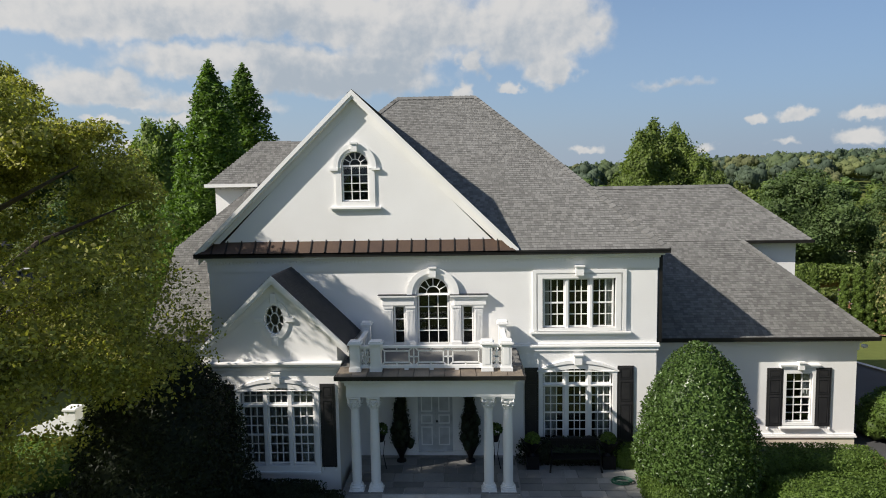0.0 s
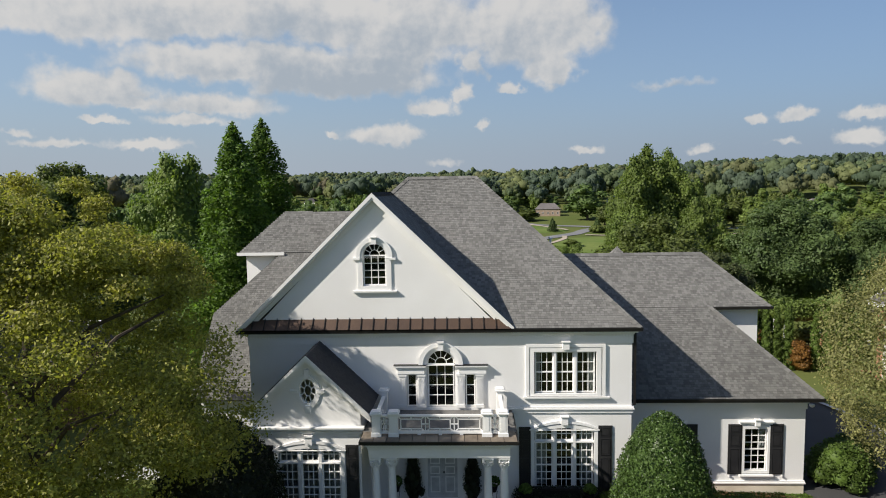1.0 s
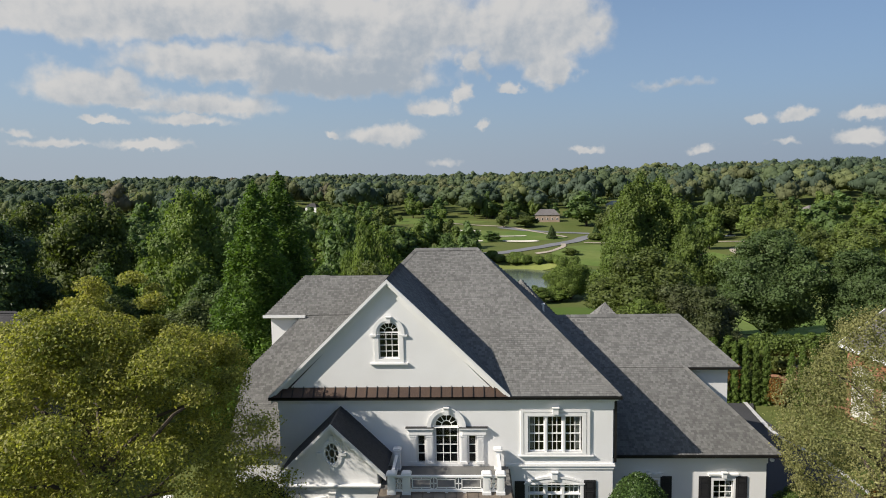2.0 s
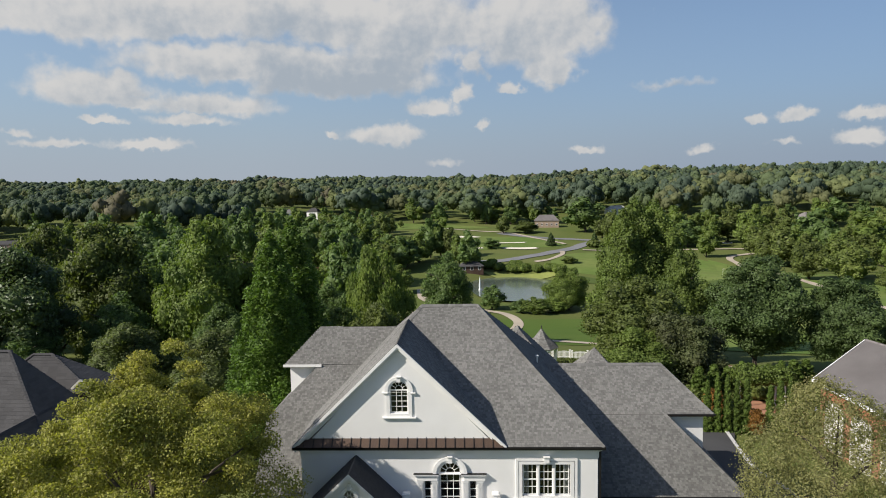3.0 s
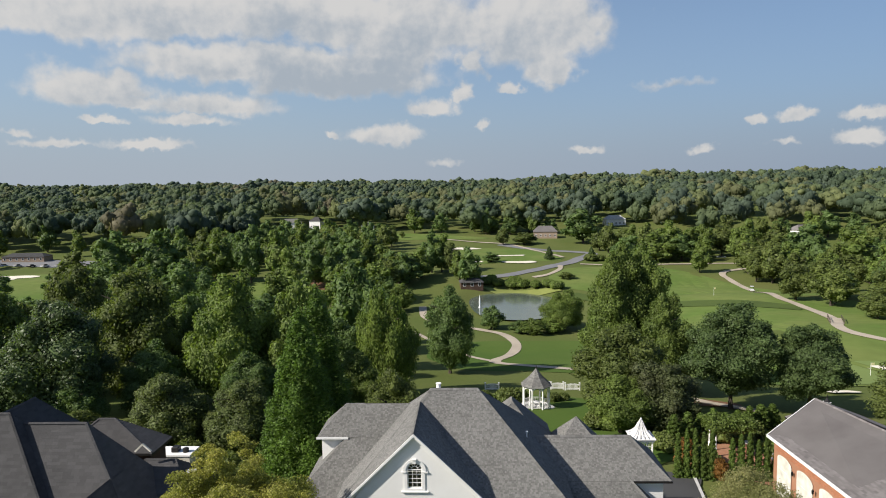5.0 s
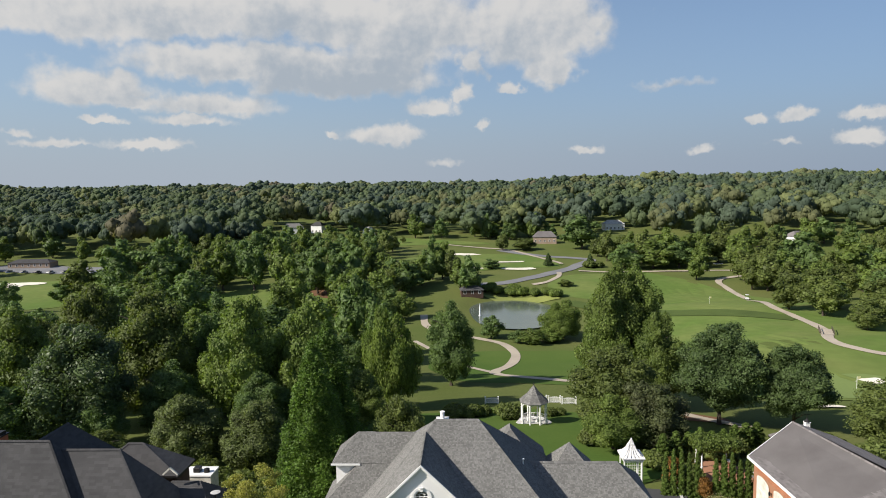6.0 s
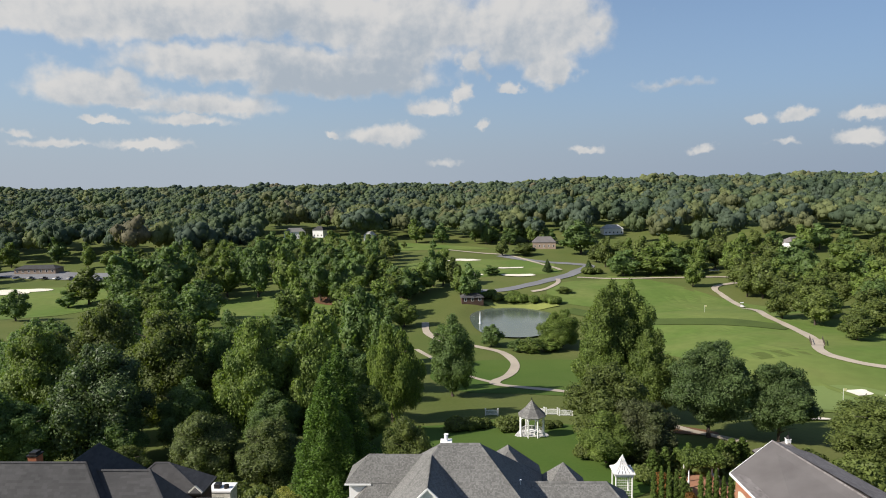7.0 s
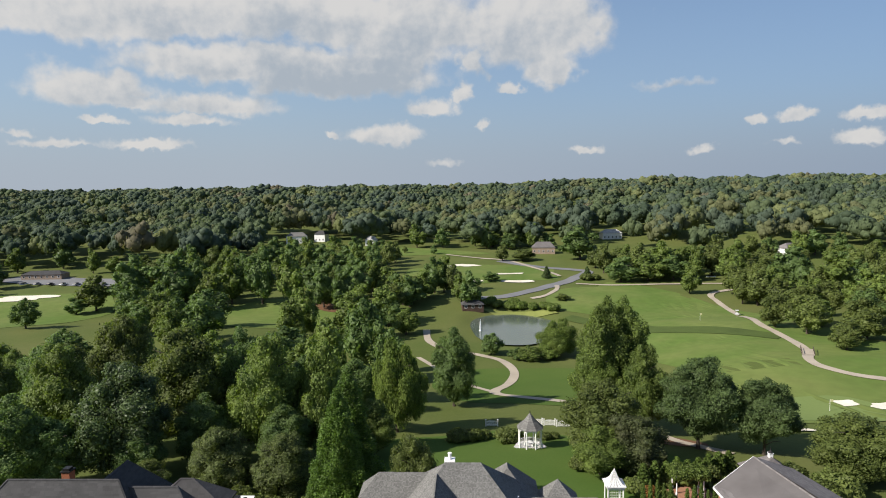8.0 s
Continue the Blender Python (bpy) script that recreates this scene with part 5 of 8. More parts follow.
def shell_leaves(C, R, count, size, g, flat=0.9, droop=0.0, deep=0.90):
    """Leaf blades on the outer skin of joined lobes, none buried inside a neighbour."""
    C, R = np.asarray(C, float), np.asarray(R, float)
    weight = R[:, 0] * (R[:, 0] + 2 * R[:, 2])
    points, faces, found = [], [], 0
    while found < count:
        pick = g.choice(len(C), size=4000, p=weight / weight.sum())
        d = unit(4000, g)
        p = C[pick] + d * R[pick] * (deep + (1.12 - deep) * g.random((4000, 1)) ** 1.3)
        gap = (((p[:, None, :] - C[None]) / R[None]) ** 2).sum(axis=2)
        gap[np.arange(4000), pick] = 9
        keep = gap.min(axis=1) > 0.80
        points.append(p[keep])
        faces.append((d / R[pick] * R[pick][:, :1])[keep])
        found += int(keep.sum())
    p, d = np.concatenate(points)[:count], np.concatenate(faces)[:count]
    d /= np.linalg.norm(d, axis=1, keepdims=True)
    nrm = d * flat + unit(count, g) * 0.55 + np.array([0, 0, 0.15])
    nrm /= np.linalg.norm(nrm, axis=1, keepdims=True)
    t = np.cross(nrm, unit(count, g))
    if droop:
        t = t * (1 - droop) + np.array([0, 0, -droop])
    t /= np.linalg.norm(t, axis=1, keepdims=True) + 1e-9
    b = np.cross(nrm, t)
    s = size * (0.55 + 0.9 * g.random((count, 1)))
    bend = nrm * s * 0.22
    return np.stack([p - t * s, p + b * s * 0.62 - bend, p + t * s, p - b * s * 0.62 - bend], axis=1)


def trunk_bm(h, thick, limbs, g, spread, base):
    bm = bmesh.new()
    tube(bm, [(0, 0, -0.6), (0.03, 0, 0), (0.08, 0.04, base), (0.0, 0.1, (base + h) / 2), (0.05, 0.05, h * 0.86)], [thick * 1.5, thick * 1.15, thick * 0.85, thick * 0.5, thick * 0.12], 8)
    for i in range(limbs):
        a, z = i * 2.4 + g.random(), base * 0.75 + (h * 0.62 - base * 0.75) * i / max(1, limbs - 1)
        e = spread * (0.6 + 0.3 * g.random())
        tube(bm, [(0.05, 0.03, z), (e * 0.5 * math.cos(a), e * 0.5 * math.sin(a), z + e * 0.42), (e * math.cos(a), e * math.sin(a), z + e * 0.62)], [thick * 0.45, thick * 0.28, thick * 0.07], 6)
    return bm


def broad_tree(name, label, h, r, base, mat, seed, lobes=26, cards=4200, size=0.34, bark=None, droop=0.0, squash=0.80, flat=0.9, core=0.74, deep=0.62, loose=0.0):
    g = np.random.default_rng(seed)
    ob = thing(name, label, "tree")
    C, R = clumps_broad(h, r, base, lobes, g, squash)
    leaf = shell_leaves(C, R, cards, size, g, flat, droop, deep)
    if loose:
        # stray sprays that break the outline
        leaf = np.concatenate([leaf, leaf_cards(C, [(a * 1.12, b * 1.12, c * 1.18) for a, b, c in R], int(cards * loose), size, g, 0.4, droop, 0.8)])
    place("crown", foliage_mesh("crown", leaf, cores(C, R, g, core, True) if core else None, mat), ob)
    part("trunk", trunk_bm(h, 0.030 * h * 0.62 + 0.05, 7, g, r * 0.8, base), bark or BARK, ob)
    return ob


def cone_tree(name, label, h, r, mat, seed, cards=5000, size=0.26, power=0.85, base=0.3, up=True, category="tree", solid=0.62):
    g = np.random.default_rng(seed)
    ob = thing(name, label, category)
    C, R = [], []
    n = int(30 + h * 4)
    for i in range(n):
        u = (i + 0.5) / n
        rad = r * (1 - u) ** power * (0.72 + 0.40 * g.random())
        a = i * 2.39996
        s = max(0.16, r * 0.34 * (1 - u) ** 0.6 + 0.05)
        C.append(((rad - s * 0.6) * math.cos(a), (rad - s * 0.6) * math.sin(a), base + (h - base) * u))
        R.append((s, s, s * 1.5))
    for i in range(8):
        u = i / 8
        s = r * (1 - u) ** power * 0.75 + 0.04
        C.append((0, 0, base + (h - base) * (u + 0.04)))
        R.append((s, s, (h - base) / 9))
    C.append((0, 0, h - 0.25))
    R.append((0.10, 0.10, 0.35))
    place("crown", foliage_mesh("crown", leaf_cards(C, R, cards, size, g, 0.5, -0.35 if up else 0.2, 0.62), cores(C, R, g, solid, True), mat), ob)
    bm = bmesh.new()
    tube(bm, [(0, 0, -0.5), (0, 0, base + 0.3), (0, 0, h * 0.8)], [0.03 * h * 0.6 + 0.03, 0.02 * h * 0.6 + 0.03, 0.02], 7)
    part("trunk", bm, BARK, ob)
    return ob


def shrub(name, label, rx, ry, h, mat, seed, cards=2500, size=0.10, lobes=14, category="shrub", boxy=False):
    g = np.random.default_rng(seed)
    ob = thing(name, label, category)
    C, R = [], []
    if boxy:
        n = max(3, int(rx * 2 / 0.45))
        m = max(2, int(ry * 2 / 0.45))
        for i in range(n):
            for j in range(m):
                C.append((-rx + 0.3 + (2 * rx - 0.6) * i / max(1, n - 1), -ry + 0.28 + (2 * ry - 0.56) * j / max(1, m - 1), h * 0.52 + 0.05 * g.random()))
                R.append((0.34, 0.34, h * 0.50))
    else:
        for i in range(lobes):
            a, u = i * 2.39996, (i + 0.5) / lobes
            k = math.sqrt(1 - u * u * 0.8)
            s = 0.36 * rx * (0.8 + 0.4 * g.random())
            C.append(((rx - s) * k * math.cos(a), (ry - s) * k * math.sin(a), s + (h - 2 * s) * u))
            R.append((s, s, s))
        C.append((0, 0, h * 0.48))
        R.append((rx * 0.75, ry * 0.75, h * 0.45))
    place("foliage", foliage_mesh("foliage", leaf_cards(C, R, cards, size, g, 0.7), cores(C, R, g, 0.9, True), mat), ob)
    bm = bmesh.new()
    for i in range(3):
        tube(bm, [(0.06 * i - 0.06, 0.05 * (i % 2), -0.15), (0.1 * i - 0.1, 0.08 * (i % 2), h * 0.5)], [0.03, 0.015], 5)
    part("stem", bm, BARK, ob)
    return ob


def wobble(a, z, g):
    k = g.random(6) * 6.28
    return 1 + 0.030 * np.sin(4 * a + 2.1 * z + k[0]) + 0.026 * np.sin(7 * a - 3.3 * z + k[1]) + 0.022 * np.sin(12 * a + 5.7 * z + k[2]) + 0.018 * np.sin(19 * a - 8.1 * z + k[3])


def blades(p, d, size, g, flat=0.5):
    """Small leaf blades at points p, facing roughly along d."""
    n = len(p)
    nrm = d * flat + unit(n, g) * 0.6 + np.array([0, 0, 0.12])
    nrm /= np.linalg.norm(nrm, axis=1, keepdims=True)
    t = np.cross(nrm, unit(n, g))
    t /= np.linalg.norm(t, axis=1, keepdims=True) + 1e-9
    b = np.cross(nrm, t)
    s = size * (0.6 + 0.8 * g.random((n, 1)))
    bend = nrm * s * 0.25
    return np.stack([p - t * s, p + b * s * 0.55 - bend, p + t * s, p - b * s * 0.55 - bend], axis=1)


def dome_tree(name, label, r, h, mat, seed, cards, size):
    """A dense evergreen clipped to a rounded cone."""
    g = np.random.default_rng(seed)
    ob = thing(name, label, "tree")

    def radius(u):
        return r * (1 - u ** 2.7) ** 0.62 * (0.88 + 0.12 * np.minimum(1, u * 3.5))

    u = np.concatenate([g.random(cards * 3), 1 - g.random(cards // 3) ** 2 * 0.12])
    u = u[g.random(len(u)) < (radius(u) / r + 0.10)][:cards]
    n = len(u)
    a = g.random(n) * 2 * math.pi
    deep = 0.86 + 0.19 * g.random(n)
    keep = np.random.default_rng(seed)
    rr = radius(u) * wobble(a, u * h, keep) * deep
    p = np.stack([rr * np.cos(a), rr * np.sin(a), u * h * (0.985 + 0.03 * g.random(n))], axis=1)
    d = np.stack([np.cos(a), np.sin(a), 0.25 + 1.5 * u ** 4], axis=1)
    d /= np.linalg.norm(d, axis=1, keepdims=True)
    rows, cols = 16, 30
    uu = np.repeat(np.linspace(0, 0.985, rows), cols)
    aa = np.tile(np.arange(cols) * 2 * math.pi / cols, rows)
    rc = radius(uu) * wobble(aa, uu * h, np.random.default_rng(seed)) * 0.86
    V = np.stack([rc * np.cos(aa), rc * np.sin(aa), uu * h * 0.97], axis=1)
    F = []
    for i in range(rows - 1):
        for j in range(cols):
            q = i * cols + j, i * cols + (j + 1) % cols, (i + 1) * cols + (j + 1) % cols, (i + 1) * cols + j
            F += [(q[0], q[1], q[2]), (q[0], q[2], q[3])]
    place("crown", foliage_mesh("crown", blades(p, d, size, g), (V, np.array(F)), mat), ob)
    bm = bmesh.new()
    tube(bm, [(0, 0, -0.5), (0, 0, 0.5), (0, 0, h * 0.7)], [0.12, 0.10, 0.03], 7)
    part("trunk", bm, BARK, ob)
    return ob


def clipped_hedge(name, label, rx, ry, h, mat, seed, cards, size):
    """A hedge clipped to a soft-cornered block."""
    g = np.random.default_rng(seed)
    ob = thing(name, label, "hedge")

    def block(n):
        area = np.array([rx * ry, rx * h / 2, rx * h / 2, ry * h / 2, ry * h / 2])
        f = g.choice(5, size=n, p=area / area.sum())
        q = g.uniform(-1, 1, size=(n, 3))
        q[f == 0, 2] = 1
        q[f == 1, 1], q[f == 2, 1] = -1, 1
        q[f == 3, 0], q[f == 4, 0] = -1, 1
        return q

    q = block(cards)
    q /= (np.abs(q) ** 6).sum(axis=1, keepdims=True) ** (1 / 6)
    d = np.sign(q) * np.abs(q) ** 5
    d /= np.linalg.norm(d, axis=1, keepdims=True)
    k = g.random(4) * 6
    lump = 1 + 0.025 * np.sin(3.1 * q[:, 0] * rx + k[0]) + 0.025 * np.sin(6.3 * q[:, 0] * rx + 4 * q[:, 1] + k[1]) + 0.02 * np.sin(9 * q[:, 2] + 11 * q[:, 0] + k[2])
    q = q * (lump * (0.92 + 0.11 * g.random(cards)))[:, None]
    p = q * np.array([rx, ry, h / 2]) + np.array([0, 0, h / 2])
    core = ICO_V / (np.abs(ICO_V) ** 6).sum(axis=1, keepdims=True) ** (1 / 6) * 0.90 * np.array([rx, ry, h / 2]) + np.array([0, 0, h / 2])
    place("foliage", foliage_mesh("foliage", blades(p, d, size, g), (core, ICO_F), mat), ob)
    bm = bmesh.new()
    for i in range(4):
        tube(bm, [(-rx * 0.75 + rx * 0.5 * i, 0, -0.15), (-rx * 0.75 + rx * 0.5 * i, 0.04, h * 0.6)], [0.03, 0.015], 5)
    part("stem", bm, BARK, ob)
    return ob


def put(template, x, y, h_scale=1.0, w_scale=None, turn=0.0, z=None, first=False, label=""):
    """Set the template itself, or a copy of it, on the ground."""
    m = Matrix.Translation((x, y, ground_z(x, y) - 0.1 if z is None else z)) @ Matrix.Rotation(turn, 4, "Z") @ Matrix.Diagonal((w_scale or h_scale, w_scale or h_scale, h_scale, 1))
    if first:
        template.matrix_basis = m
        ob = template
    else:
        ob = copy_thing(template, m @ Matrix.Diagonal([1 / s for s in template.scale] + [1]))
    if label:
        ob["label"] = label
    return ob


# beside the house


def maple(name, label, h, r, base, mat, seed, cards, size):
    """A loose broad crown: many sprays of leaves, closer set towards the lower limbs."""
    g = np.random.default_rng(seed)
    ob = thing(name, label, "tree")
    C, R, mid = [], [], base + (h - base) * 0.30
    for i in range(420):
        a, up = 6.2832 * g.random(), g.uniform(-0.75, 1.0)
        wide = math.sqrt(1 - abs(up) ** 2.6)
        d = (wide * math.cos(a), wide * math.sin(a), up)
        k = 0.45 + 0.55 * g.random() ** 0.45
        s = 0.55 + 0.85 * g.random() ** 1.5
        C.append((d[0] * k * (r - s * 0.6), d[1] * k * (r - s * 0.6), mid + d[2] * k * ((h - mid if d[2] > 0 else mid - base) - s * 0.6)))
        R.append((s, s, s * 0.80))
    for i in range(46):
        # low limbs reaching over the bed towards the house
        a, k, s = g.uniform(-0.55, 0.30), g.uniform(4.0, 6.2), 0.45 + 0.5 * g.random()
        C.append((k * math.cos(a), k * math.sin(a), g.uniform(4.6, 8.6) - 0.35 * max(0.0, k - 5.0) ** 2))
        R.append((s, s, s * 0.6))
    for i in range(95):
        # low limbs on the far side from the house, added to shade the bed, and some that hang down before the garden
        # wall
        a, k, s = g.uniform(2.3, 3.9), g.uniform(2.5, 6.2), 0.5 + 0.6 * g.random()
        C.append((k * math.cos(a), k * math.sin(a), g.uniform(3.6, 7.5)))
        R.append((s, s, s * 0.6))
    for i in range(26):
        s = 0.35 + 0.35 * g.random()
        C.append((g.uniform(-0.8, 1.5), g.uniform(-0.6, 1.5), g.uniform(1.2, 4.4)))
        R.append((s, s, s * 0.7))
    for i in range(46):
        # upper boughs towards the garden
        s = 0.30 + 0.35 * g.random()
        C.append((g.uniform(-3.8, 1.2), g.uniform(1.5, 6.0), g.uniform(9.5, 13.4)))
        R.append((s, s, s * 0.7))
    for i in range(120):
        # inner sprays that hide the limbs
        s = 0.5 + 0.5 * g.random()
        C.append((g.uniform(-4.5, 5.2), g.uniform(-5.0, 4.0), g.uniform(3.8, 8.4)))
        R.append((s, s, s * 0.6))
    C, R = np.array(C), np.array(R)
    # sprays thinned out along the sun's path, to let light through to the bay
    k = (-2.3 - (C[:, 1] - 6.6)) / 1.65
    gap_x, gap_z = C[:, 0] - 11.9 + 4 * k, C[:, 2] - 0.6 - 3.15 * k
    thin = (k > 0) & (gap_x > -7.6) & (gap_x < -1.8) & (gap_z > 0.0) & (gap_z < 7.8) & (g.random(len(C)) < 0.80)
    # likewise where the crown would shade the terrace
    k = (C[:, 2] - 0.6) / 3.15
    gap_x, gap_y = C[:, 0] - 11.9 + 4 * k, C[:, 1] - 6.6 + 1.65 * k
    thin |= (gap_x > -3.0) & (gap_x < 8.0) & (gap_y > -5.0) & (gap_y < 0.5) & (g.random(len(C)) < 0.48)
    C, R = C[~thin], R[~thin]
    low = C[:, 2] < mid + (h - mid) * 0.42
    n = int(cards * 0.50)
    leaf = np.concatenate([leaf_cards(C[low], R[low], n, size, g, 0.5, 0.15, 0.05), leaf_cards(C[~low], R[~low], cards - n, size, g, 0.5, 0.15, 0.05)])
    place("crown", foliage_mesh("crown", leaf, None, mat), ob)
    part("trunk", trunk_bm(h * 0.92, 0.24, 12, g, r * 0.85, base), BARK, ob)
    return ob


big = maple("maple_tree", "large yellow-green maple tree beside the house", 13.5, 6.9, 3.3, LEAF_YELLOW, 11, 290000, 0.052)
put(big, -11.9, -6.6, 1.0, first=True, z=-0.6)
pale = broad_tree("dogwood_tree", "pale mottled green tree beside the driveway", 12.1, 4.1, 2.0, LEAF_PALE, 12, 130, 62000, 0.043, core=0, deep=0.45, loose=0.25)
put(pale, 17.3, -3.0, 1.0, first=True, z=-0.6)
holly = dome_tree("holly_tree", "dense green holly clipped to a rounded cone", 1.78, 5.0, LEAF_HOLLY, 13, 24000, 0.050)
put(holly, 7.95, -2.3, 1.0, first=True, z=-0.55)
shade_holly = dome_tree("holly_tree", "holly with the shade of a maple tree coloured into its leaves", 2.35, 5.7, LEAF_BLACKISH_SHADED, 15, 24000, 0.055)
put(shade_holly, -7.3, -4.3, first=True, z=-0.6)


def plume_tree(name, label, h, r, mat, seed, plumes, cards, size):
    """A conifer of upright feathery plumes with dark gaps between them."""
    g = np.random.default_rng(seed)
    ob = thing(name, label, "tree")
    C, R = [], []
    for i in range(plumes):
        u = ((i + 0.5) / plumes) ** 1.25
        a = i * 2.39996 + g.random() * 0.6
        s = 0.22 + 0.15 * r * (1 - u) ** 0.7 * (0.7 + 0.6 * g.random())
        rad = r * (1 - u) ** 0.66 * (0.62 + 0.42 * g.random()) - s * 0.4
        C.append((rad * math.cos(a), rad * math.sin(a), 0.8 + (h - 1.5) * u))
        R.append((s, s, s * 2.3))
    for i in range(9):
        s = r * (1 - i / 9) ** 0.66 * 0.55 + 0.05
        C.append((0, 0, 0.6 + (h - 0.9) * (i + 0.3) / 9))
        R.append((s, s, h / 13))
    C.append((0, 0, h - 0.5))
    R.append((0.16, 0.16, 0.6))
    place("crown", foliage_mesh("crown", leaf_cards(C, R, cards, size, g, 0.45, -0.45, 0.45), cores(C[plumes:], R[plumes:], g, 0.9, True), mat), ob)
    bm = bmesh.new()
    tube(bm, [(0, 0, -0.5), (0, 0, 1.2), (0, 0, h * 0.85)], [0.34, 0.28, 0.03], 8)
    part("trunk", bm, BARK, ob)
    return ob


cypress = plume_tree("leyland_cypress", "tall bright green conifer with feathery branches", 18.5, 3.6, LEAF_CONIFER, 14, 190, 50000, 0.10)
put(cypress, -14.3, 17.6, 0.975, 1.28, first=True)
put(cypress, -14.0, 22.6, 1.03, 1.38, 1.3)

# behind the house: x, y, top, radius
MID = broad_tree("shade_tree", "mid green broadleaf tree on the golf course edge", 16, 5.5, 0.8, LEAF_MID, 21, 72, 12500, 0.15, loose=0.24)
DEEP = broad_tree("oak_tree", "deep green oak tree", 16, 5.5, 0.9, LEAF_DEEP, 22, 72, 12500, 0.15, loose=0.24)
OLIVE = broad_tree("shade_tree", "olive green broadleaf tree", 16, 5.5, 0.8, LEAF_OLIVE, 23, 66, 12500, 0.15, loose=0.24)
LIGHT = broad_tree("tulip_tree", "tall fresh green tulip tree", 16, 4.6, 0.8, LEAF_LIGHT, 24, 80, 17000, 0.13, squash=0.9, bark=PALE_BARK, loose=0.34)
BLUE = broad_tree("magnolia_tree", "broad grey-green magnolia tree with glossy leaves", 16, 6.2, 0.4, LEAF_BLUE, 25, 80, 17000, 0.15, loose=0.2)
WILLOW = broad_tree("willow_tree", "light green willow with hanging branches", 16, 5.2, 0.4, LEAF_MID, 26, 60, 14000, 0.17, droop=0.75, squash=1.2, loose=0.2)
CEDAR = broad_tree("oak_tree", "dark green spreading oak tree on the lawn", 16, 6.4, 2.6, LEAF_CEDAR, 27, 84, 16000, 0.15, squash=0.6, loose=0.34)
PURPLE = broad_tree("plum_tree", "dark maroon-leaved plum tree", 16, 7.0, 0.6, LEAF_PURPLE, 28, 72, 14000, 0.17, loose=0.2)
MYRTLE = broad_tree("crape_myrtle", "rounded green crape myrtle with small pale blossoms", 16, 6.2, -2.0, LEAF_MYRTLE, 29, 90, 17000, 0.17, squash=0.95, loose=0.2)
FAR_MID = broad_tree("shade_tree", "mid green broadleaf tree beyond the fairways", 16, 5.5, 0.5, LEAF_MID, 31, 40, 1800, 0.34, squash=0.9, loose=0.16)
FAR_DEEP = broad_tree("oak_tree", "deep green oak tree beyond the fairways", 16, 5.5, 0.5, LEAF_DEEP, 32, 44, 1800, 0.34, squash=0.9, loose=0.16)
FAR_OLIVE = broad_tree("shade_tree", "olive green broadleaf tree beyond the fairways", 16, 5.5, 0.5, LEAF_OLIVE, 33, 36, 1800, 0.34, squash=0.85, loose=0.16)
DISTANT_MID = broad_tree("shade_tree", "mid green broadleaf tree at the edge of the woods", 16, 5.5, 0.4, LEAF_MID, 34, 34, 1150, 0.44, core=0.84, squash=0.9, loose=0.16)
DISTANT_DEEP = broad_tree("oak_tree", "deep green oak tree at the edge of the woods", 16, 5.5, 0.4, LEAF_DEEP, 35, 38, 1150, 0.44, core=0.84, squash=0.9, loose=0.16)
DISTANT_OLIVE = broad_tree("shade_tree", "olive green broadleaf tree at the edge of the woods", 16, 5.5, 0.4, LEAF_OLIVE, 36, 30, 1150, 0.44, core=0.84, squash=0.85, loose=0.16)
DISTANT = {MID: DISTANT_MID, DEEP: DISTANT_DEEP, OLIVE: DISTANT_OLIVE, LIGHT: DISTANT_MID}
FAR = {MID: FAR_MID, DEEP: FAR_DEEP, OLIVE: FAR_OLIVE, LIGHT: FAR_MID}
used = set()


def tree_at(template, x, y, top, r, base_r, turn=0.0, label=""):
    if y > 88 and template in FAR:
        base_r, template = 5.5, (FAR if y < 200 else DISTANT)[template]
    h = top - ground_z(x, y)
    first = template.name not in used
    used.add(template.name)
    put(template, x, y, h / 16, r / base_r, turn, first=first, label=label)

def stand(rows):
    """Trees of a plan: kind, x, y, height of the top, radius, the kind's own radius."""
    for kind, x, y, top, r, own in rows:
        tree_at(kind, x, y, top, r, own, turn=x * 1.7)


# the grove left behind the neighbour
stand((
    (BLUE, -50, 37, 15.8, 7.4, 6.2), (OLIVE, -47.5, 52, 18.3, 7.4, 5.5), (MID, -31, 45, 18.4, 6.2, 5.5), (MID, -23, 47, 16.8, 5.2, 5.5), (DEEP, -39, 58, 16.0, 5.8, 5.5), (MYRTLE, -33.7, 32, 7.4, 4.9, 6.2),
    (MYRTLE, -24.9, 31, 6.9, 4.6, 6.2), (OLIVE, -42, 27, 4.6, 3.8, 5.5), (OLIVE, -67, 69, 17.5, 7.0, 5.5), (MID, -65, 46, 17.0, 6.5, 5.5), (DEEP, -74, 57, 15.0, 6.5, 5.5), (DEEP, -62, 30, 12.5, 5.5, 5.5),
    (MID, -32, 92, 11.0, 6.0, 5.5),
))
# understorey of the grove
stand(((DEEP, -40, 41, 9.0, 4.8, 5.5), (DEEP, -27, 40, 8.0, 4.6, 5.5), (DEEP, -19, 40.5, 7.0, 4.2, 5.5), (DEEP, -57, 32, 9.0, 5.2, 5.5), (MID, -15, 48, 6.0, 4.2, 5.5), (DEEP, -46, 34, 6.5, 4.2, 5.5)))
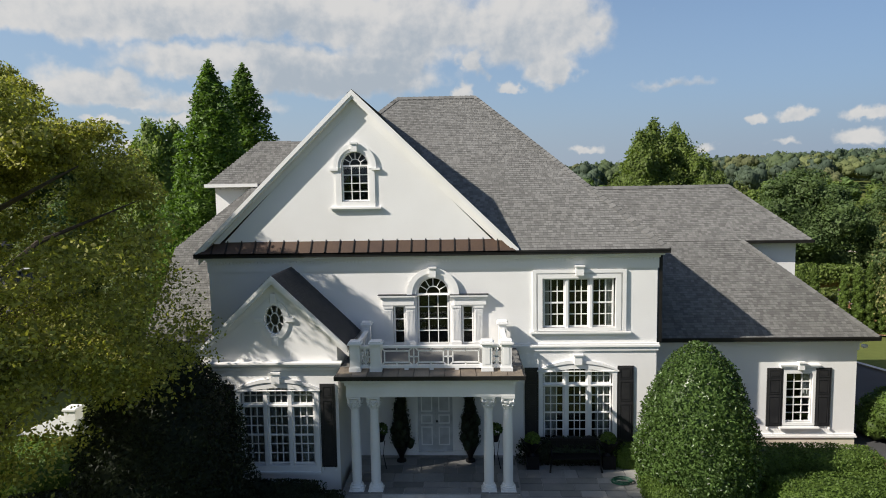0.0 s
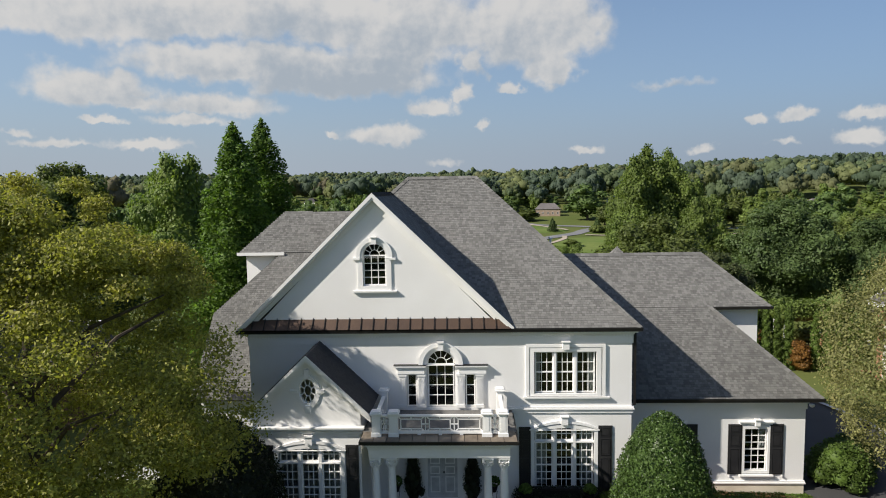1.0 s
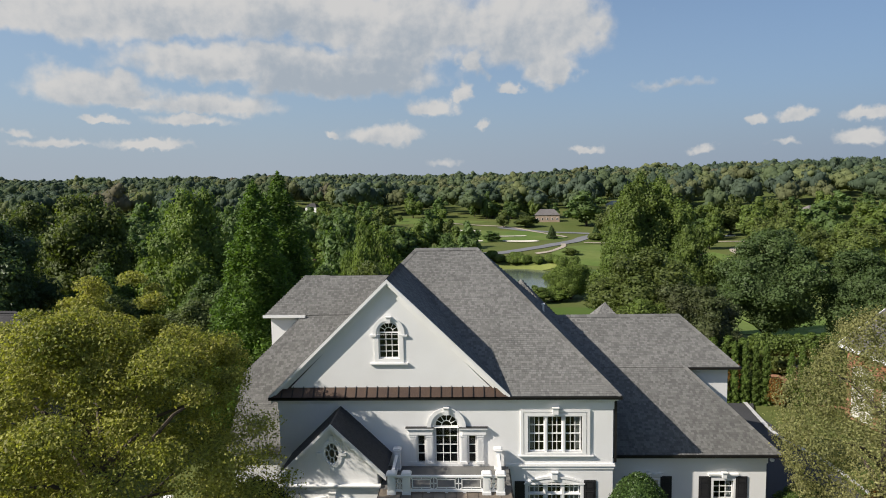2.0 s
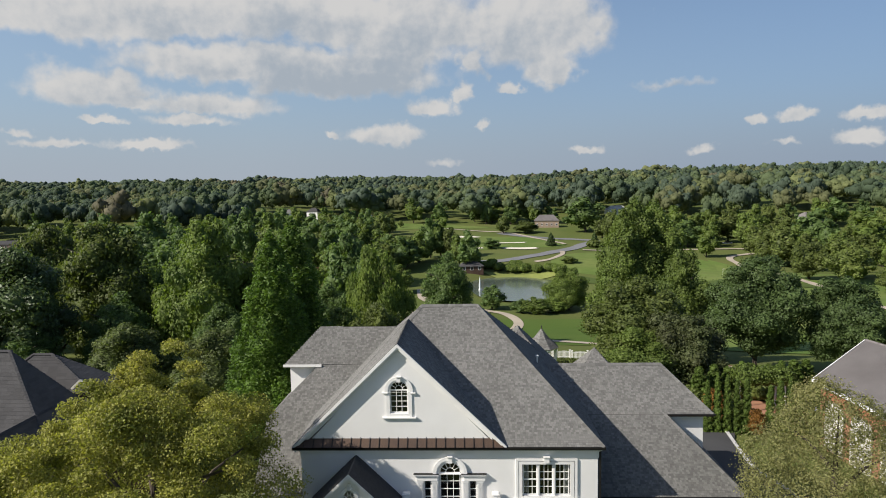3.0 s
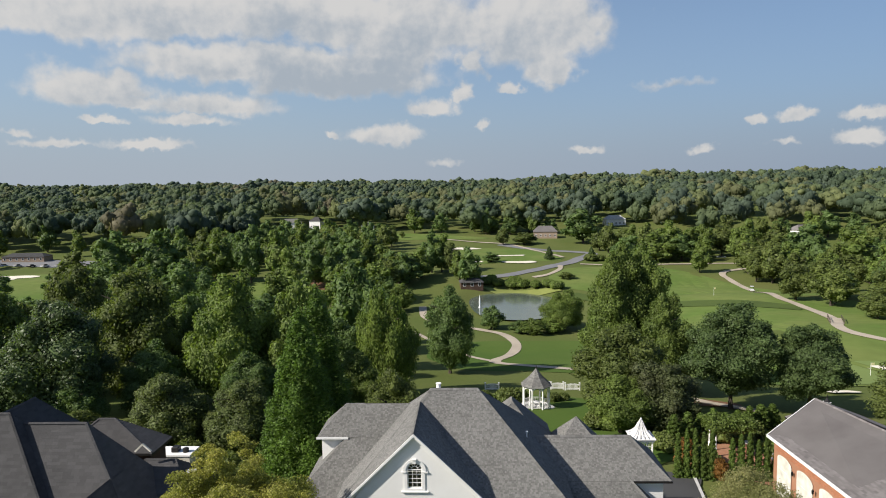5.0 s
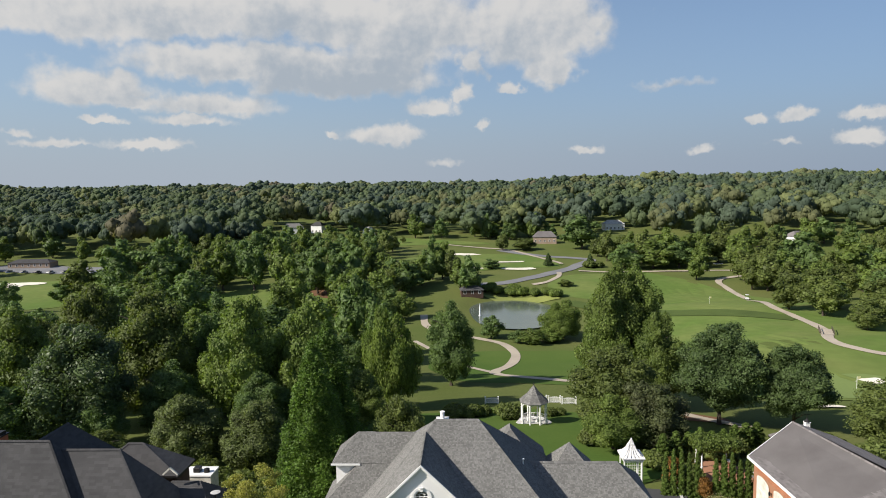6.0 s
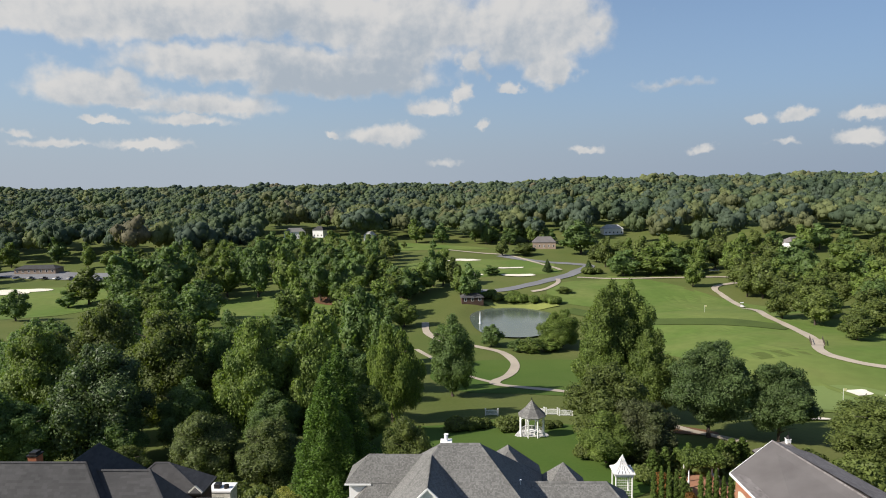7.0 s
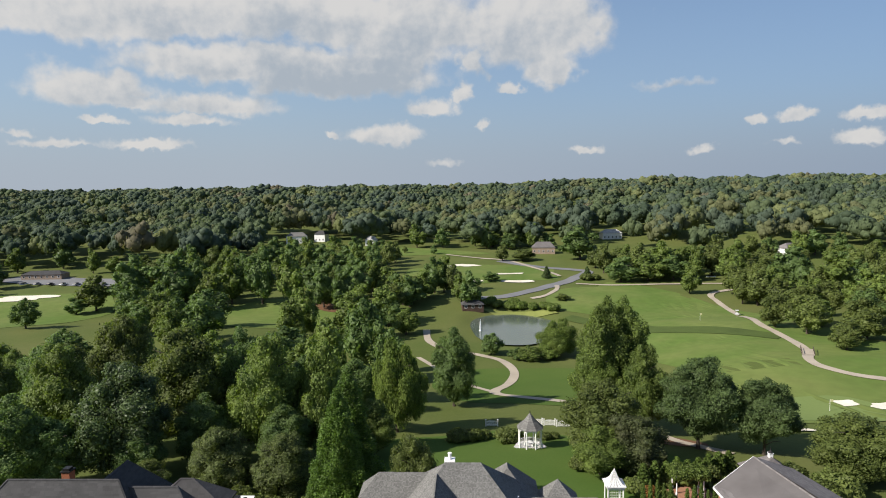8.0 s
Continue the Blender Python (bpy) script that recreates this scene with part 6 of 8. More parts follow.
# round the garden and the lawn
stand((
    (WILLOW, -13, 64, 11.8, 5.6, 5.2), (OLIVE, -6.2, 18.5, 12.2, 3.4, 5.5), (DEEP, -3, 88, 8.8, 5.9, 5.5), (LIGHT, 26.2, 68, 19.0, 6.4, 4.6), (LIGHT, 30.6, 70.5, 18.6, 6.2, 4.6), (LIGHT, 24.2, 66, 12.5, 5.2, 4.6), (MID, 31.5, 61, 12.2, 4.8, 5.5), (LIGHT, 33.5, 72, 11.5, 4.2, 4.6),
    (OLIVE, 21, 44, 10.6, 6.8, 5.5), (PURPLE, 24.4, 38.5, 6.8, 5.2, 7.0), (MID, 19.3, 38, 5.2, 4.8, 5.5), (CEDAR, 38, 51.5, 11.6, 6.8, 6.4), (CEDAR, 47, 48, 9.2, 5.4, 6.4), (OLIVE, 52.5, 34, 8.6, 6.6, 5.5),
    (DEEP, 59, 37, 5.5, 4.5, 5.5), (DEEP, -18, 92, 8.5, 5.5, 5.5),
))
# left of the pond, and the row beyond the fairway
stand((
    (DEEP, -85, 148, 9.4, 8.5, 5.5), (MID, -106, 229, 12, 8.0, 5.5), (DEEP, -92, 228, 15, 8.0, 5.5), (MID, -79, 227, 13, 7.5, 5.5), (DEEP, -63, 222, 9, 8.5, 5.5), (DEEP, -54, 219, 8, 7.0, 5.5),
    (DEEP, -27, 116, 12.0, 7.0, 5.5), (MID, -40, 128, 4.0, 6.0, 5.5), (MID, -23, 182, -4.0, 5.5, 5.5), (DEEP, -95, 177, 4.7, 8.8, 5.5), (MID, -42, 172, 4.7, 8.5, 5.5), (DEEP, -31, 196, -2.7, 7.6, 5.5),
    (DEEP, -168, 213, -4.4, 5.3, 5.5), (DEEP, -147, 222, 13.5, 10.5, 5.5), (DEEP, -130, 222, 14.0, 11.5, 5.5), (OLIVE, -163, 219, 5.8, 8.9, 5.5),
))
# the pond and the road
stand((
    (DEEP, 7.6, 153, -7.4, 4.6, 5.5), (OLIVE, 42, 230, -7.8, 4.2, 5.5), (WILLOW, 29.5, 151, -2.8, 7.2, 5.2), (DEEP, 12.3, 275, -3.5, 5.6, 5.5), (MID, 19.5, 143.5, -9.6, 4.6, 5.5), (MID, 24.5, 146, -10.2, 4.6, 5.5),
    (DEEP, 15.5, 145, -10.5, 3.6, 5.5), (DEEP, 77, 270, 4.6, 9.5, 5.5), (MID, 91, 271, 5.9, 10.0, 5.5),
))
# along the right-hand path
stand((
    (OLIVE, 124, 186, 2.6, 7.0, 5.5), (OLIVE, 110, 135, 0.2, 5.6, 5.5), (OLIVE, 119, 140, 2.0, 6.2, 5.5), (MID, 116, 163, 2.0, 6.0, 5.5), (OLIVE, 124, 205, 3.0, 6.5, 5.5), (MID, 101, 240, 3.5, 5.5, 5.5),
    (OLIVE, 128, 158, 3.0, 6.5, 5.5), (OLIVE, 117, 222, 2.5, 5.5, 5.5), (OLIVE, 135, 190, 4.0, 7, 5.5), (MID, 130, 225, 4.5, 7, 5.5), (OLIVE, 105, 126, -0.5, 5, 5.5), (OLIVE, 138, 172, 4, 7, 5.5),
    (DEEP, 104, 273, 4.1, 9.0, 5.5), (OLIVE, 120, 236, 4.4, 7.1, 5.5), (OLIVE, 122, 219, 4.5, 7.2, 5.5), (OLIVE, 102, 161, 4.0, 6.0, 5.5),
))
# along the right-hand path
stand((
    (OLIVE, 107, 151, 5.0, 7.0, 5.5), (DEEP, 158, 265, 9.5, 11.1, 5.5), (MID, 164, 237, 9.3, 11.3, 5.5), (MID, 168, 218, 4.0, 8.5, 5.5), (MID, 118, 297, 7, 10, 5.5),
))
# the far fairways
stand((
    (DEEP, 71, 352, 15.5, 14, 5.5), (OLIVE, -54, 391, 2.0, 2.8, 5.5), (OLIVE, -43, 385, 0.8, 2.3, 5.5), (DEEP, -23, 379, 2.2, 2.7, 5.5), (OLIVE, 22, 349, 4.4, 5.3, 5.5), (OLIVE, 35, 350, 1.3, 9.3, 5.5),
    (MID, 100, 300, 6, 10, 5.5), (OLIVE, 84, 306, 6.5, 9, 5.5), (OLIVE, 74, 320, 4, 7, 5.5),
))
# a belt of trees between the near fairways and the pond road
belt = random.Random(5)
for i in range(13):
    x = -50 + i * 4.3
    y = 238 + 14 * math.sin(i * 0.9) + belt.uniform(-4, 4)
    tree_at((DEEP, MID, OLIVE, MID)[i % 4], x, y, ground_z(x, y) + belt.uniform(13, 19), belt.uniform(5.2, 7.6), 5.5, belt.uniform(0, 6))

# open ground, in places cleared only to keep far houses in the camera's view: centre, half axes, turn
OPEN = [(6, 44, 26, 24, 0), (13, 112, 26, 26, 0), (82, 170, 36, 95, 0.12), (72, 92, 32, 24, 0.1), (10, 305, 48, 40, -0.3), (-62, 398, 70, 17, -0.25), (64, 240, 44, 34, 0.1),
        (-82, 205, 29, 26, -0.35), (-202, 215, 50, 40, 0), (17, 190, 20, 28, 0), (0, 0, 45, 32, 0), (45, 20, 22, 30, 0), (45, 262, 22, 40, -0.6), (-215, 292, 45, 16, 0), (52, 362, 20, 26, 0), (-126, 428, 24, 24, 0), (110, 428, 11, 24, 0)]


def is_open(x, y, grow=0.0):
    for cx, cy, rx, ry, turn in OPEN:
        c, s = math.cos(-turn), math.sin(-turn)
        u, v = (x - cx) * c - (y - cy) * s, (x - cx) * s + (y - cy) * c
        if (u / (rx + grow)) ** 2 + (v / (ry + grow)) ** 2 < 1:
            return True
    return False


def keeps_view_clear(x, y, h, r):
    """Trees stay off the fairways and out of the camera's view of them from (0, -50)."""
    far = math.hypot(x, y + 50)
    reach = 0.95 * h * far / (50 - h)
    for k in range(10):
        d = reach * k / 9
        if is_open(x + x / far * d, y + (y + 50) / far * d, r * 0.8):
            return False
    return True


fill = random.Random(17)
spots = []
tries = 0
while len(spots) < 100 and tries < 9000:
    tries += 1
    y = fill.uniform(55, 330)
    x = fill.uniform(-0.95, 0.80) * (y + 45)
    h, r = fill.uniform(10, 18), fill.uniform(4.8, 7.2)
    if x > -18 and y < 230 and x < 100:
        continue
    if any((x - a) ** 2 + (y - b) ** 2 < (0.82 * (r + c)) ** 2 for a, b, c in spots) or not keeps_view_clear(x, y, h, r):
        continue
    spots.append((x, y, r))
    T, br = fill.choice(((MID, 5.5), (DEEP, 5.5), (OLIVE, 5.5), (MID, 5.5), (DEEP, 5.5), (LIGHT, 4.6)))
    tree_at(T, x, y, ground_z(x, y) + h, r, br, fill.uniform(0, 6))

# groves either side of the fairways
for x0, x1, y0, y1, n, kinds in ((-178, -106, 175, 335, 32, (MID, DEEP, DEEP, OLIVE)), (128, 235, 130, 330, 36, (OLIVE, MID, OLIVE, DEEP)), (-40, 60, 392, 420, 10, (DEEP, MID)), (-330, -230, 180, 340, 10, (DEEP, MID)), (66, 128, 278, 300, 9, (MID, OLIVE)), (-125, -42, 245, 365, 30, (DEEP, MID, DEEP, OLIVE)), (-178, -100, 235, 345, 18, (DEEP, OLIVE, MID)), (-60, -22, 120, 232, 4, (MID, DEEP))):
    k = 0
    for _ in range(900):
        if k >= n:
            break
        x, y = fill.uniform(x0, x1), fill.uniform(y0, y1)
        h, r = fill.uniform(12, 20), fill.uniform(5.4, 8.6)
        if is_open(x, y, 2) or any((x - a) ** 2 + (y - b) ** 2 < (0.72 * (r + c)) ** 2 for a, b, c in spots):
            continue
        spots.append((x, y, r))
        tree_at(kinds[k % len(kinds)], x, y, ground_z(x, y) + h, r, 5.5, fill.uniform(0, 6))
        k += 1
# unseen trees added behind the camera, to darken what the window glass reflects
for i in range(14):
    x, y = -65 + i * 10 + fill.uniform(-3, 3), -82 + fill.uniform(-6, 6)
    put(FAR_MID if i % 2 else FAR_OLIVE, x, y, fill.uniform(0.75, 0.95), fill.uniform(0.95, 1.15), fill.uniform(0, 6), label="unseen tree added behind the camera to darken window reflections")

# ---- distant woods ----


def woods_crowns(kinds, lobes, cards, g):
    """A few crown shapes of unit radius and unit height: vertices and triangles."""
    out = []
    for i in range(kinds):
        C, R = clumps_broad(1.0, 1.0, 0.34, lobes, g, 0.36, slim=0.12)
        leaf = shell_leaves(C, R, cards, 0.042, g, 0.9, deep=0.88) if cards else np.zeros((0, 4, 3))
        core = cores(C, R, g, 0.94, True, 0.07)
        m = len(leaf)
        tri = np.arange(m * 4).reshape(m, 4)
        V = np.concatenate([leaf.reshape(-1, 3), core[0]])
        F = np.concatenate([tri[:, [0, 1, 2]], tri[:, [0, 2, 3]], core[1] + m * 4])
        out.append((V, F))
    return out


def woods(name, label, bands, seed):
    g = np.random.default_rng(seed)
    V, F, M, n = [], [], [], 0
    for y0, y1, gap, cards, lobes, r0, r1 in bands:
        shapes = woods_crowns(7, lobes, cards, g)
        y = y0
        while y < y1:
            half = 0.84 * (y + 60)
            for x in g.uniform(-half, half, int(2 * half / gap)):
                px_, py_ = x, y + g.uniform(-0.9, 0.9) * gap
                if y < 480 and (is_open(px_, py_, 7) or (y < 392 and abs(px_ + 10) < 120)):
                    continue
                swell = math.sin(px_ * 0.021 + 1.3 * math.sin(py_ * 0.012)) + math.sin(py_ * 0.031 + px_ * 0.009)
                r = r0 + (r1 - r0) * g.random() ** 1.6
                h = 11.5 + 3.0 * swell + 0.80 * r + 4.0 * g.random() ** 2
                a = 6.28 * g.random()
                c, s_ = math.cos(a) * r, math.sin(a) * r
                sv, sf = shapes[g.integers(len(shapes))]
                V.append(np.stack([px_ + sv[:, 0] * c - sv[:, 1] * s_, py_ + sv[:, 0] * s_ + sv[:, 1] * c, ground_z(px_, py_) + sv[:, 2] * h], axis=1))
                F.append(sf + n)
                n += len(sv)
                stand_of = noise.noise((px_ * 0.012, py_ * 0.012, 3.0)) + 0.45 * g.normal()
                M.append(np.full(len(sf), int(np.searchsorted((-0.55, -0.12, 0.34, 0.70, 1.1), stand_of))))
            y += gap
    V, F, M = np.concatenate(V), np.concatenate(F), np.concatenate(M)
    me = bpy.data.meshes.new(name)
    me.vertices.add(len(V))
    me.vertices.foreach_set("co", V.ravel())
    me.loops.add(len(F) * 3)
    me.loops.foreach_set("vertex_index", F.ravel().astype(np.int32))
    me.polygons.add(len(F))
    me.polygons.foreach_set("loop_start", np.arange(0, len(F) * 3, 3, dtype=np.int32))
    me.polygons.foreach_set("material_index", M.astype(np.int32))
    me.polygons.foreach_set("use_smooth", np.ones(len(F), dtype=bool))
    me.update(calc_edges=True)
    for m in LEAF_WOODS_HAZED:
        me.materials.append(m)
    return tagged(new(name, me), label, "woods", kind="stuff")


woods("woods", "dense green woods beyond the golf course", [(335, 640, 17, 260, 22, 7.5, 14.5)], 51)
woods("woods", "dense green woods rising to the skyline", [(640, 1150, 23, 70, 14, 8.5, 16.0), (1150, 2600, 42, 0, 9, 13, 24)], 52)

# ---- neighbours ----

def hip_roof(parent, x0, x1, y0, y1, z, r0, r1, mat, wall_z, wall_mat, inset=0.45, w=0.55, h=0.24):
    """A hipped block: walls, four slopes; r0, r1: the ridge's ends."""
    A, B, C, D = (x0, y0, z), (x1, y0, z), (x1, y1, z), (x0, y1, z)
    if abs(r0[0] - r1[0]) >= abs(r0[1] - r1[1]):
        sides = ([A, B, r1, r0], [B, C, r1], [C, D, r0, r1], [D, A, r0])
    else:
        sides = ([A, B, r0], [B, C, r1, r0], [C, D, r1], [D, A, r0, r1])
    for k, s in enumerate(sides):
        roof_plane(s, mat, mat, parent, seed=60 + k, w=w, h=h)
    for a, b in ((r0, r1), (A, r0), (B, r1 if len(sides[0]) == 4 else r0)):
        ridge_caps(a, b, mat, parent, 0.14)
    part("wall", box_bm((x0 + inset, x1 - inset, y0 + inset, y1 - inset, wall_z, z - 0.04)), wall_mat, parent)
    part("eave_board", box_bm((x0, x1, y0, y0 + 0.05, z - 0.20, z - 0.02), (x0, x0 + 0.05, y0 + 0.05, y1, z - 0.20, z - 0.02), (x1 - 0.05, x1, y0 + 0.05, y1, z - 0.20, z - 0.02)), GUTTER, parent)


dark_house = thing("neighbour_house", "neighbouring brick house with dark charcoal hipped roofs", "house", (0, 0, 0))
hip_roof(dark_house, -50.0, -29.6, 4.2, 10.5, 5.2, (-45.0, 7.35, 11.0), (-33.8, 7.35, 11.0), SHINGLE_DARK, -2.0, BRICK_DARK_SHADED)
hip_roof(dark_house, -38.6, -22.68, 3.75, 11.7, 3.0, (-33.1, 7.72, 10.1), (-28.18, 7.76, 10.1), SHINGLE_DARK, -2.0, BRICK_DARK_SHADED)
hip_roof(dark_house, -28.2, -22.72, -3.6, 9.8, 2.95, (-25.45, -1.2, 6.54), (-25.45, 7.4, 6.54), SHINGLE_DARK, -2.0, BRICK_DARK_SHADED)
hip_roof(dark_house, -41.5, -31.9, 7.0, 19.0, 3.7, (-36.7, 9.0, 9.94), (-36.73, 14.26, 9.94), SHINGLE_DARK, -2.0, BRICK_DARK_SHADED)
hip_roof(dark_house, -33.0, -24.9, 10.9, 14.5, 6.3, (-30.2, 12.7, 8.61), (-28.84, 12.7, 8.61), SHINGLE_DARK, -2.0, BRICK_DARK_SHADED)
hip_roof(dark_house, -27.5, -20.6, 8.0, 13.6, 3.6, (-25.4, 10.8, 5.9), (-22.9, 10.8, 5.9), SHINGLE_DARK, -2.0, BRICK_DARK_SHADED)
chim = part("chimney", box_bm((-44.1, -43.2, 14.0, 15.0, 3.0, 8.6)), BRICK, dark_house, "red brick chimney with a dark cap")
part("chimney_cap", box_bm((-44.2, -43.1, 13.9, 15.1, 8.6, 8.72), (-44.0, -43.3, 14.1, 14.9, 8.72, 8.98)), GUTTER, chim)
bm = bmesh.new()
bar(bm, (-25.75, 9.9, 6.9), (-25.1, 9.9, 7.5), 0.14)
bar(bm, (-25.1, 9.9, 7.5), (-24.45, 9.9, 6.9), 0.14)
part("dormer_board", bm, CREAM, dark_house)
dish = part("satellite_dish", lathe(bmesh.new(), [(0.02, 0), (0.25, 0.03), (0.42, 0.12)], 14, (-21.1, 9.6, 5.35)), KERB, dark_house, "grey satellite dish on the roof")
part("dish_arm", box_bm((-21.13, -21.07, 9.57, 9.63, 4.9, 5.4)), IRON, dish)
shed = thing("garden_store", "white flat-roofed store with rooftop units behind a house", "shed", (-26.1, 17.8, ground_z(-26.1, 17.8)))
shed.scale = (0.8, 0.8, 0.96)
part("wall", box_bm((-1.9, 1.9, -1.2, 1.2, 0, 4.6)), CREAM, shed)
part("flat_roof", box_bm((-2.0, 2.0, -1.3, 1.3, 4.6, 4.75)), TRIM, shed)
part("rooftop_unit", box_bm((-0.5, 0.3, -0.6, 0.3, 4.75, 5.25), bevel=0.05), GUTTER, shed)
part("rooftop_unit", lathe(bmesh.new(), [(0.35, 0), (0.35, 0.35), (0.1, 0.45)], 10, (1.1, -0.3, 4.75)), GUTTER, shed)

brick_house = thing("garage_house", "neighbouring orange brick garage with a brown-grey roof", "house", (0, 0, 0))
roof_plane([(28.35, 19.7, 4.35), (28.85, 5.5, 4.35), (36.5, 6.0, 6.9), (33.85, 22.2, 6.88)], SHINGLE_WARM, SHINGLE_WARM, brick_house, seed=71, w=0.5, h=0.2)
roof_plane([(43.5, 7.0, 4.35), (39.6, 24.6, 4.35), (33.85, 22.2, 6.88), (36.5, 6.0, 6.9)], SHINGLE_WARM, SHINGLE_WARM, brick_house, seed=72, w=0.5, h=0.2)
ridge_caps((33.85, 22.2, 6.9), (36.5, 6.0, 6.92), SHINGLE_WARM, brick_house, 0.14)
bm = bmesh.new()
bar(bm, (28.30, 19.75, 4.24), (28.80, 5.5, 4.24), 0.10, 0.24)
part("eave_board", bm, TRIM, brick_house)
bm = bmesh.new()
bar(bm, (28.30, 19.75, 4.24), (33.85, 22.3, 6.78), 0.06, 0.20)
part("verge_board", bm, TRIM, brick_house)
bm = bmesh.new()
vs = [bm.verts.new(q) for q in ((28.72, 19.2, -2), (29.15, 6.0, -2), (36.4, 6.6, -2), (39.0, 23.8, -2), (34.0, 21.6, -2), (28.72, 19.2, 4.3), (29.15, 6.0, 4.3), (36.4, 6.6, 6.6), (39.0, 23.8, 4.3), (34.0, 21.6, 6.7))]
for i in range(5):
    j = (i + 1) % 5
    bm.faces.new((vs[i], vs[j], vs[5 + j], vs[5 + i]))
bm.faces.new([vs[i] for i in (0, 4, 3, 2, 1)])
brick_wall = part("wall", bm, BRICK_JOINT, brick_house, "orange brick wall")
brick_me = mesh_from("brick", [(-0.012, -0.10, 0), (0.0, -0.10, 0), (-0.012, 0.10, 0), (0.0, 0.10, 0), (-0.012, -0.10, 0.062), (0.0, -0.10, 0.062), (-0.012, 0.10, 0.062), (0.0, 0.10, 0.062)], [(0, 4, 6, 2), (4, 5, 7, 6), (0, 1, 5, 4), (2, 6, 7, 3), (0, 2, 3, 1)], BRICK)
DOORS = ((18.55, 16.1), (15.35, 12.85), (12.05, 9.6))
for j in range(12):
    for i in range(24):
        y, z = 8.8 + i * 0.42 + (0.21 if j % 2 else 0), 3.25 + j * 0.075
        place("brick", brick_me, brick_wall, (29.15 - (y - 6.0) / 13.2 * 0.43, y, z))
for a, b in DOORS:
    xw = 29.15 - ((a + b) / 2 - 6.0) / 13.2 * 0.43
    d = part("garage_door", box_bm((xw - 0.06, xw - 0.02, b, a, ground_z(28, 14), 2.75)), CREAM, brick_house, "cream garage door in an arched brick opening")
    n = 10
    bm = bmesh.new()
    mid, hw = (a + b) / 2, (a - b) / 2
    arc = [bm.verts.new((xw - 0.06, mid + hw * math.cos(math.pi * k / n), 2.75 + 0.42 * math.sin(math.pi * k / n))) for k in range(n + 1)]
    bm.faces.new(arc)
    part("door_head", bm, CREAM, d)
    for k in range(3):
        z = ground_z(28, 14) + 0.4 + k * 1.05
        part("door_rail", box_bm((xw - 0.085, xw - 0.06, b + 0.1, a - 0.1, z, z + 0.08)), CREAM, d)
for y in (15.7, 12.4):
    part("wall_lantern", lathe(bmesh.new(), [(0.02, 0), (0.09, 0.08), (0.11, 0.32), (0.03, 0.44)], 6, (28.62, y, 2.2)), IRON, brick_house)
small = thing("pool_house", "small tan-roofed building with a white cupola", "house", (0, 0, 0))
hip_roof(small, 37.2, 43.2, 28.6, 34.6, 0.6, (40.2, 31.2, 2.9), (40.2, 32.0, 2.9), SHINGLE_WARM, -3.2, BRICK_JOINT)
cup = part("cupola", box_bm((39.95, 40.45, 31.3, 31.8, 2.6, 3.3), (39.9, 40.5, 31.25, 31.85, 3.3, 3.38)), TRIM, small, "white cupola with a finial")
part("cupola_roof", lathe(bmesh.new(), [(0.34, 0), (0.2, 0.18), (0.05, 0.4), (0.03, 0.8)], 8, (40.2, 31.55, 3.38)), GUTTER, cup)

# gazebo on the lawn
gz = ground_z(10.6, 52.6)
gaz = thing("gazebo", "white octagonal garden gazebo with a grey shingle roof", "gazebo", (10.6, 52.6, gz))
part("floor_slab", lathe(bmesh.new(), [(2.75, -0.3), (2.75, 0.14), (2.65, 0.2)], 8), KERB, gaz)
for i in range(8):
    a, b = 2 * math.pi * (i + 0.5) / 8, 2 * math.pi * (i + 1.5) / 8
    p, q = (1.95 * math.cos(a), 1.95 * math.sin(a)), (1.95 * math.cos(b), 1.95 * math.sin(b))
    post_ob = part("post", lathe(bmesh.new(), [(0.15, 0.2), (0.15, 0.32), (0.115, 0.36), (0.105, 3.2), (0.15, 3.28), (0.16, 3.4)], 10, (p[0], p[1], 0)), TRIM, gaz)
    f = bmesh.new()
    bar(f, (*p, 3.48), (*q, 3.48), 0.16, 0.22)
    part("beam", f, TRIM, gaz)
    f = bmesh.new()
    for k in range(7):
        u0, u1 = k / 7, (k + 1) / 7
        drop0, drop1 = 0.42 * (2 * u0 - 1) ** 4, 0.42 * (2 * u1 - 1) ** 4
        bar(f, (p[0] + (q[0] - p[0]) * u0, p[1] + (q[1] - p[1]) * u0, 3.34 - drop0), (p[0] + (q[0] - p[0]) * u1, p[1] + (q[1] - p[1]) * u1, 3.34 - drop1), 0.05, 0.09)
    part("arch_bracket", f, TRIM, gaz)
    if i not in (4, 5):
        for height, thick in ((1.05, 0.08), (0.40, 0.06)):
            f = bmesh.new()
            bar(f, (*p, height), (*q, height), thick, 0.06)
            part("rail", f, TRIM, gaz)
        for k in range(1, 7):
            u = k / 7
            c = (p[0] + (q[0] - p[0]) * u, p[1] + (q[1] - p[1]) * u)
            f = bmesh.new()
            bar(f, (*c, 0.40), (*c, 1.05), 0.035)
            part("baluster", f, TRIM, gaz)
    A, B = (2.3 * math.cos(a), 2.3 * math.sin(a), 3.55), (2.3 * math.cos(b), 2.3 * math.sin(b), 3.55)
    A2, B2 = (1.0 * math.cos(a), 1.0 * math.sin(a), 4.72), (1.0 * math.cos(b), 1.0 * math.sin(b), 4.72)
    roof_plane([A, B, B2, A2], SHINGLE, SHINGLE_BED, gaz, seed=80 + i, thick=0.06, w=0.3, h=0.16)
    roof_plane([A2, B2, (0, 0, 6.0)], SHINGLE, SHINGLE_BED, gaz, seed=90 + i, thick=0.06, w=0.3, h=0.16)
part("finial", lathe(bmesh.new(), [(0.10, 5.95), (0.05, 6.1), (0.09, 6.2), (0.02, 6.4)], 8), GUTTER, gaz)


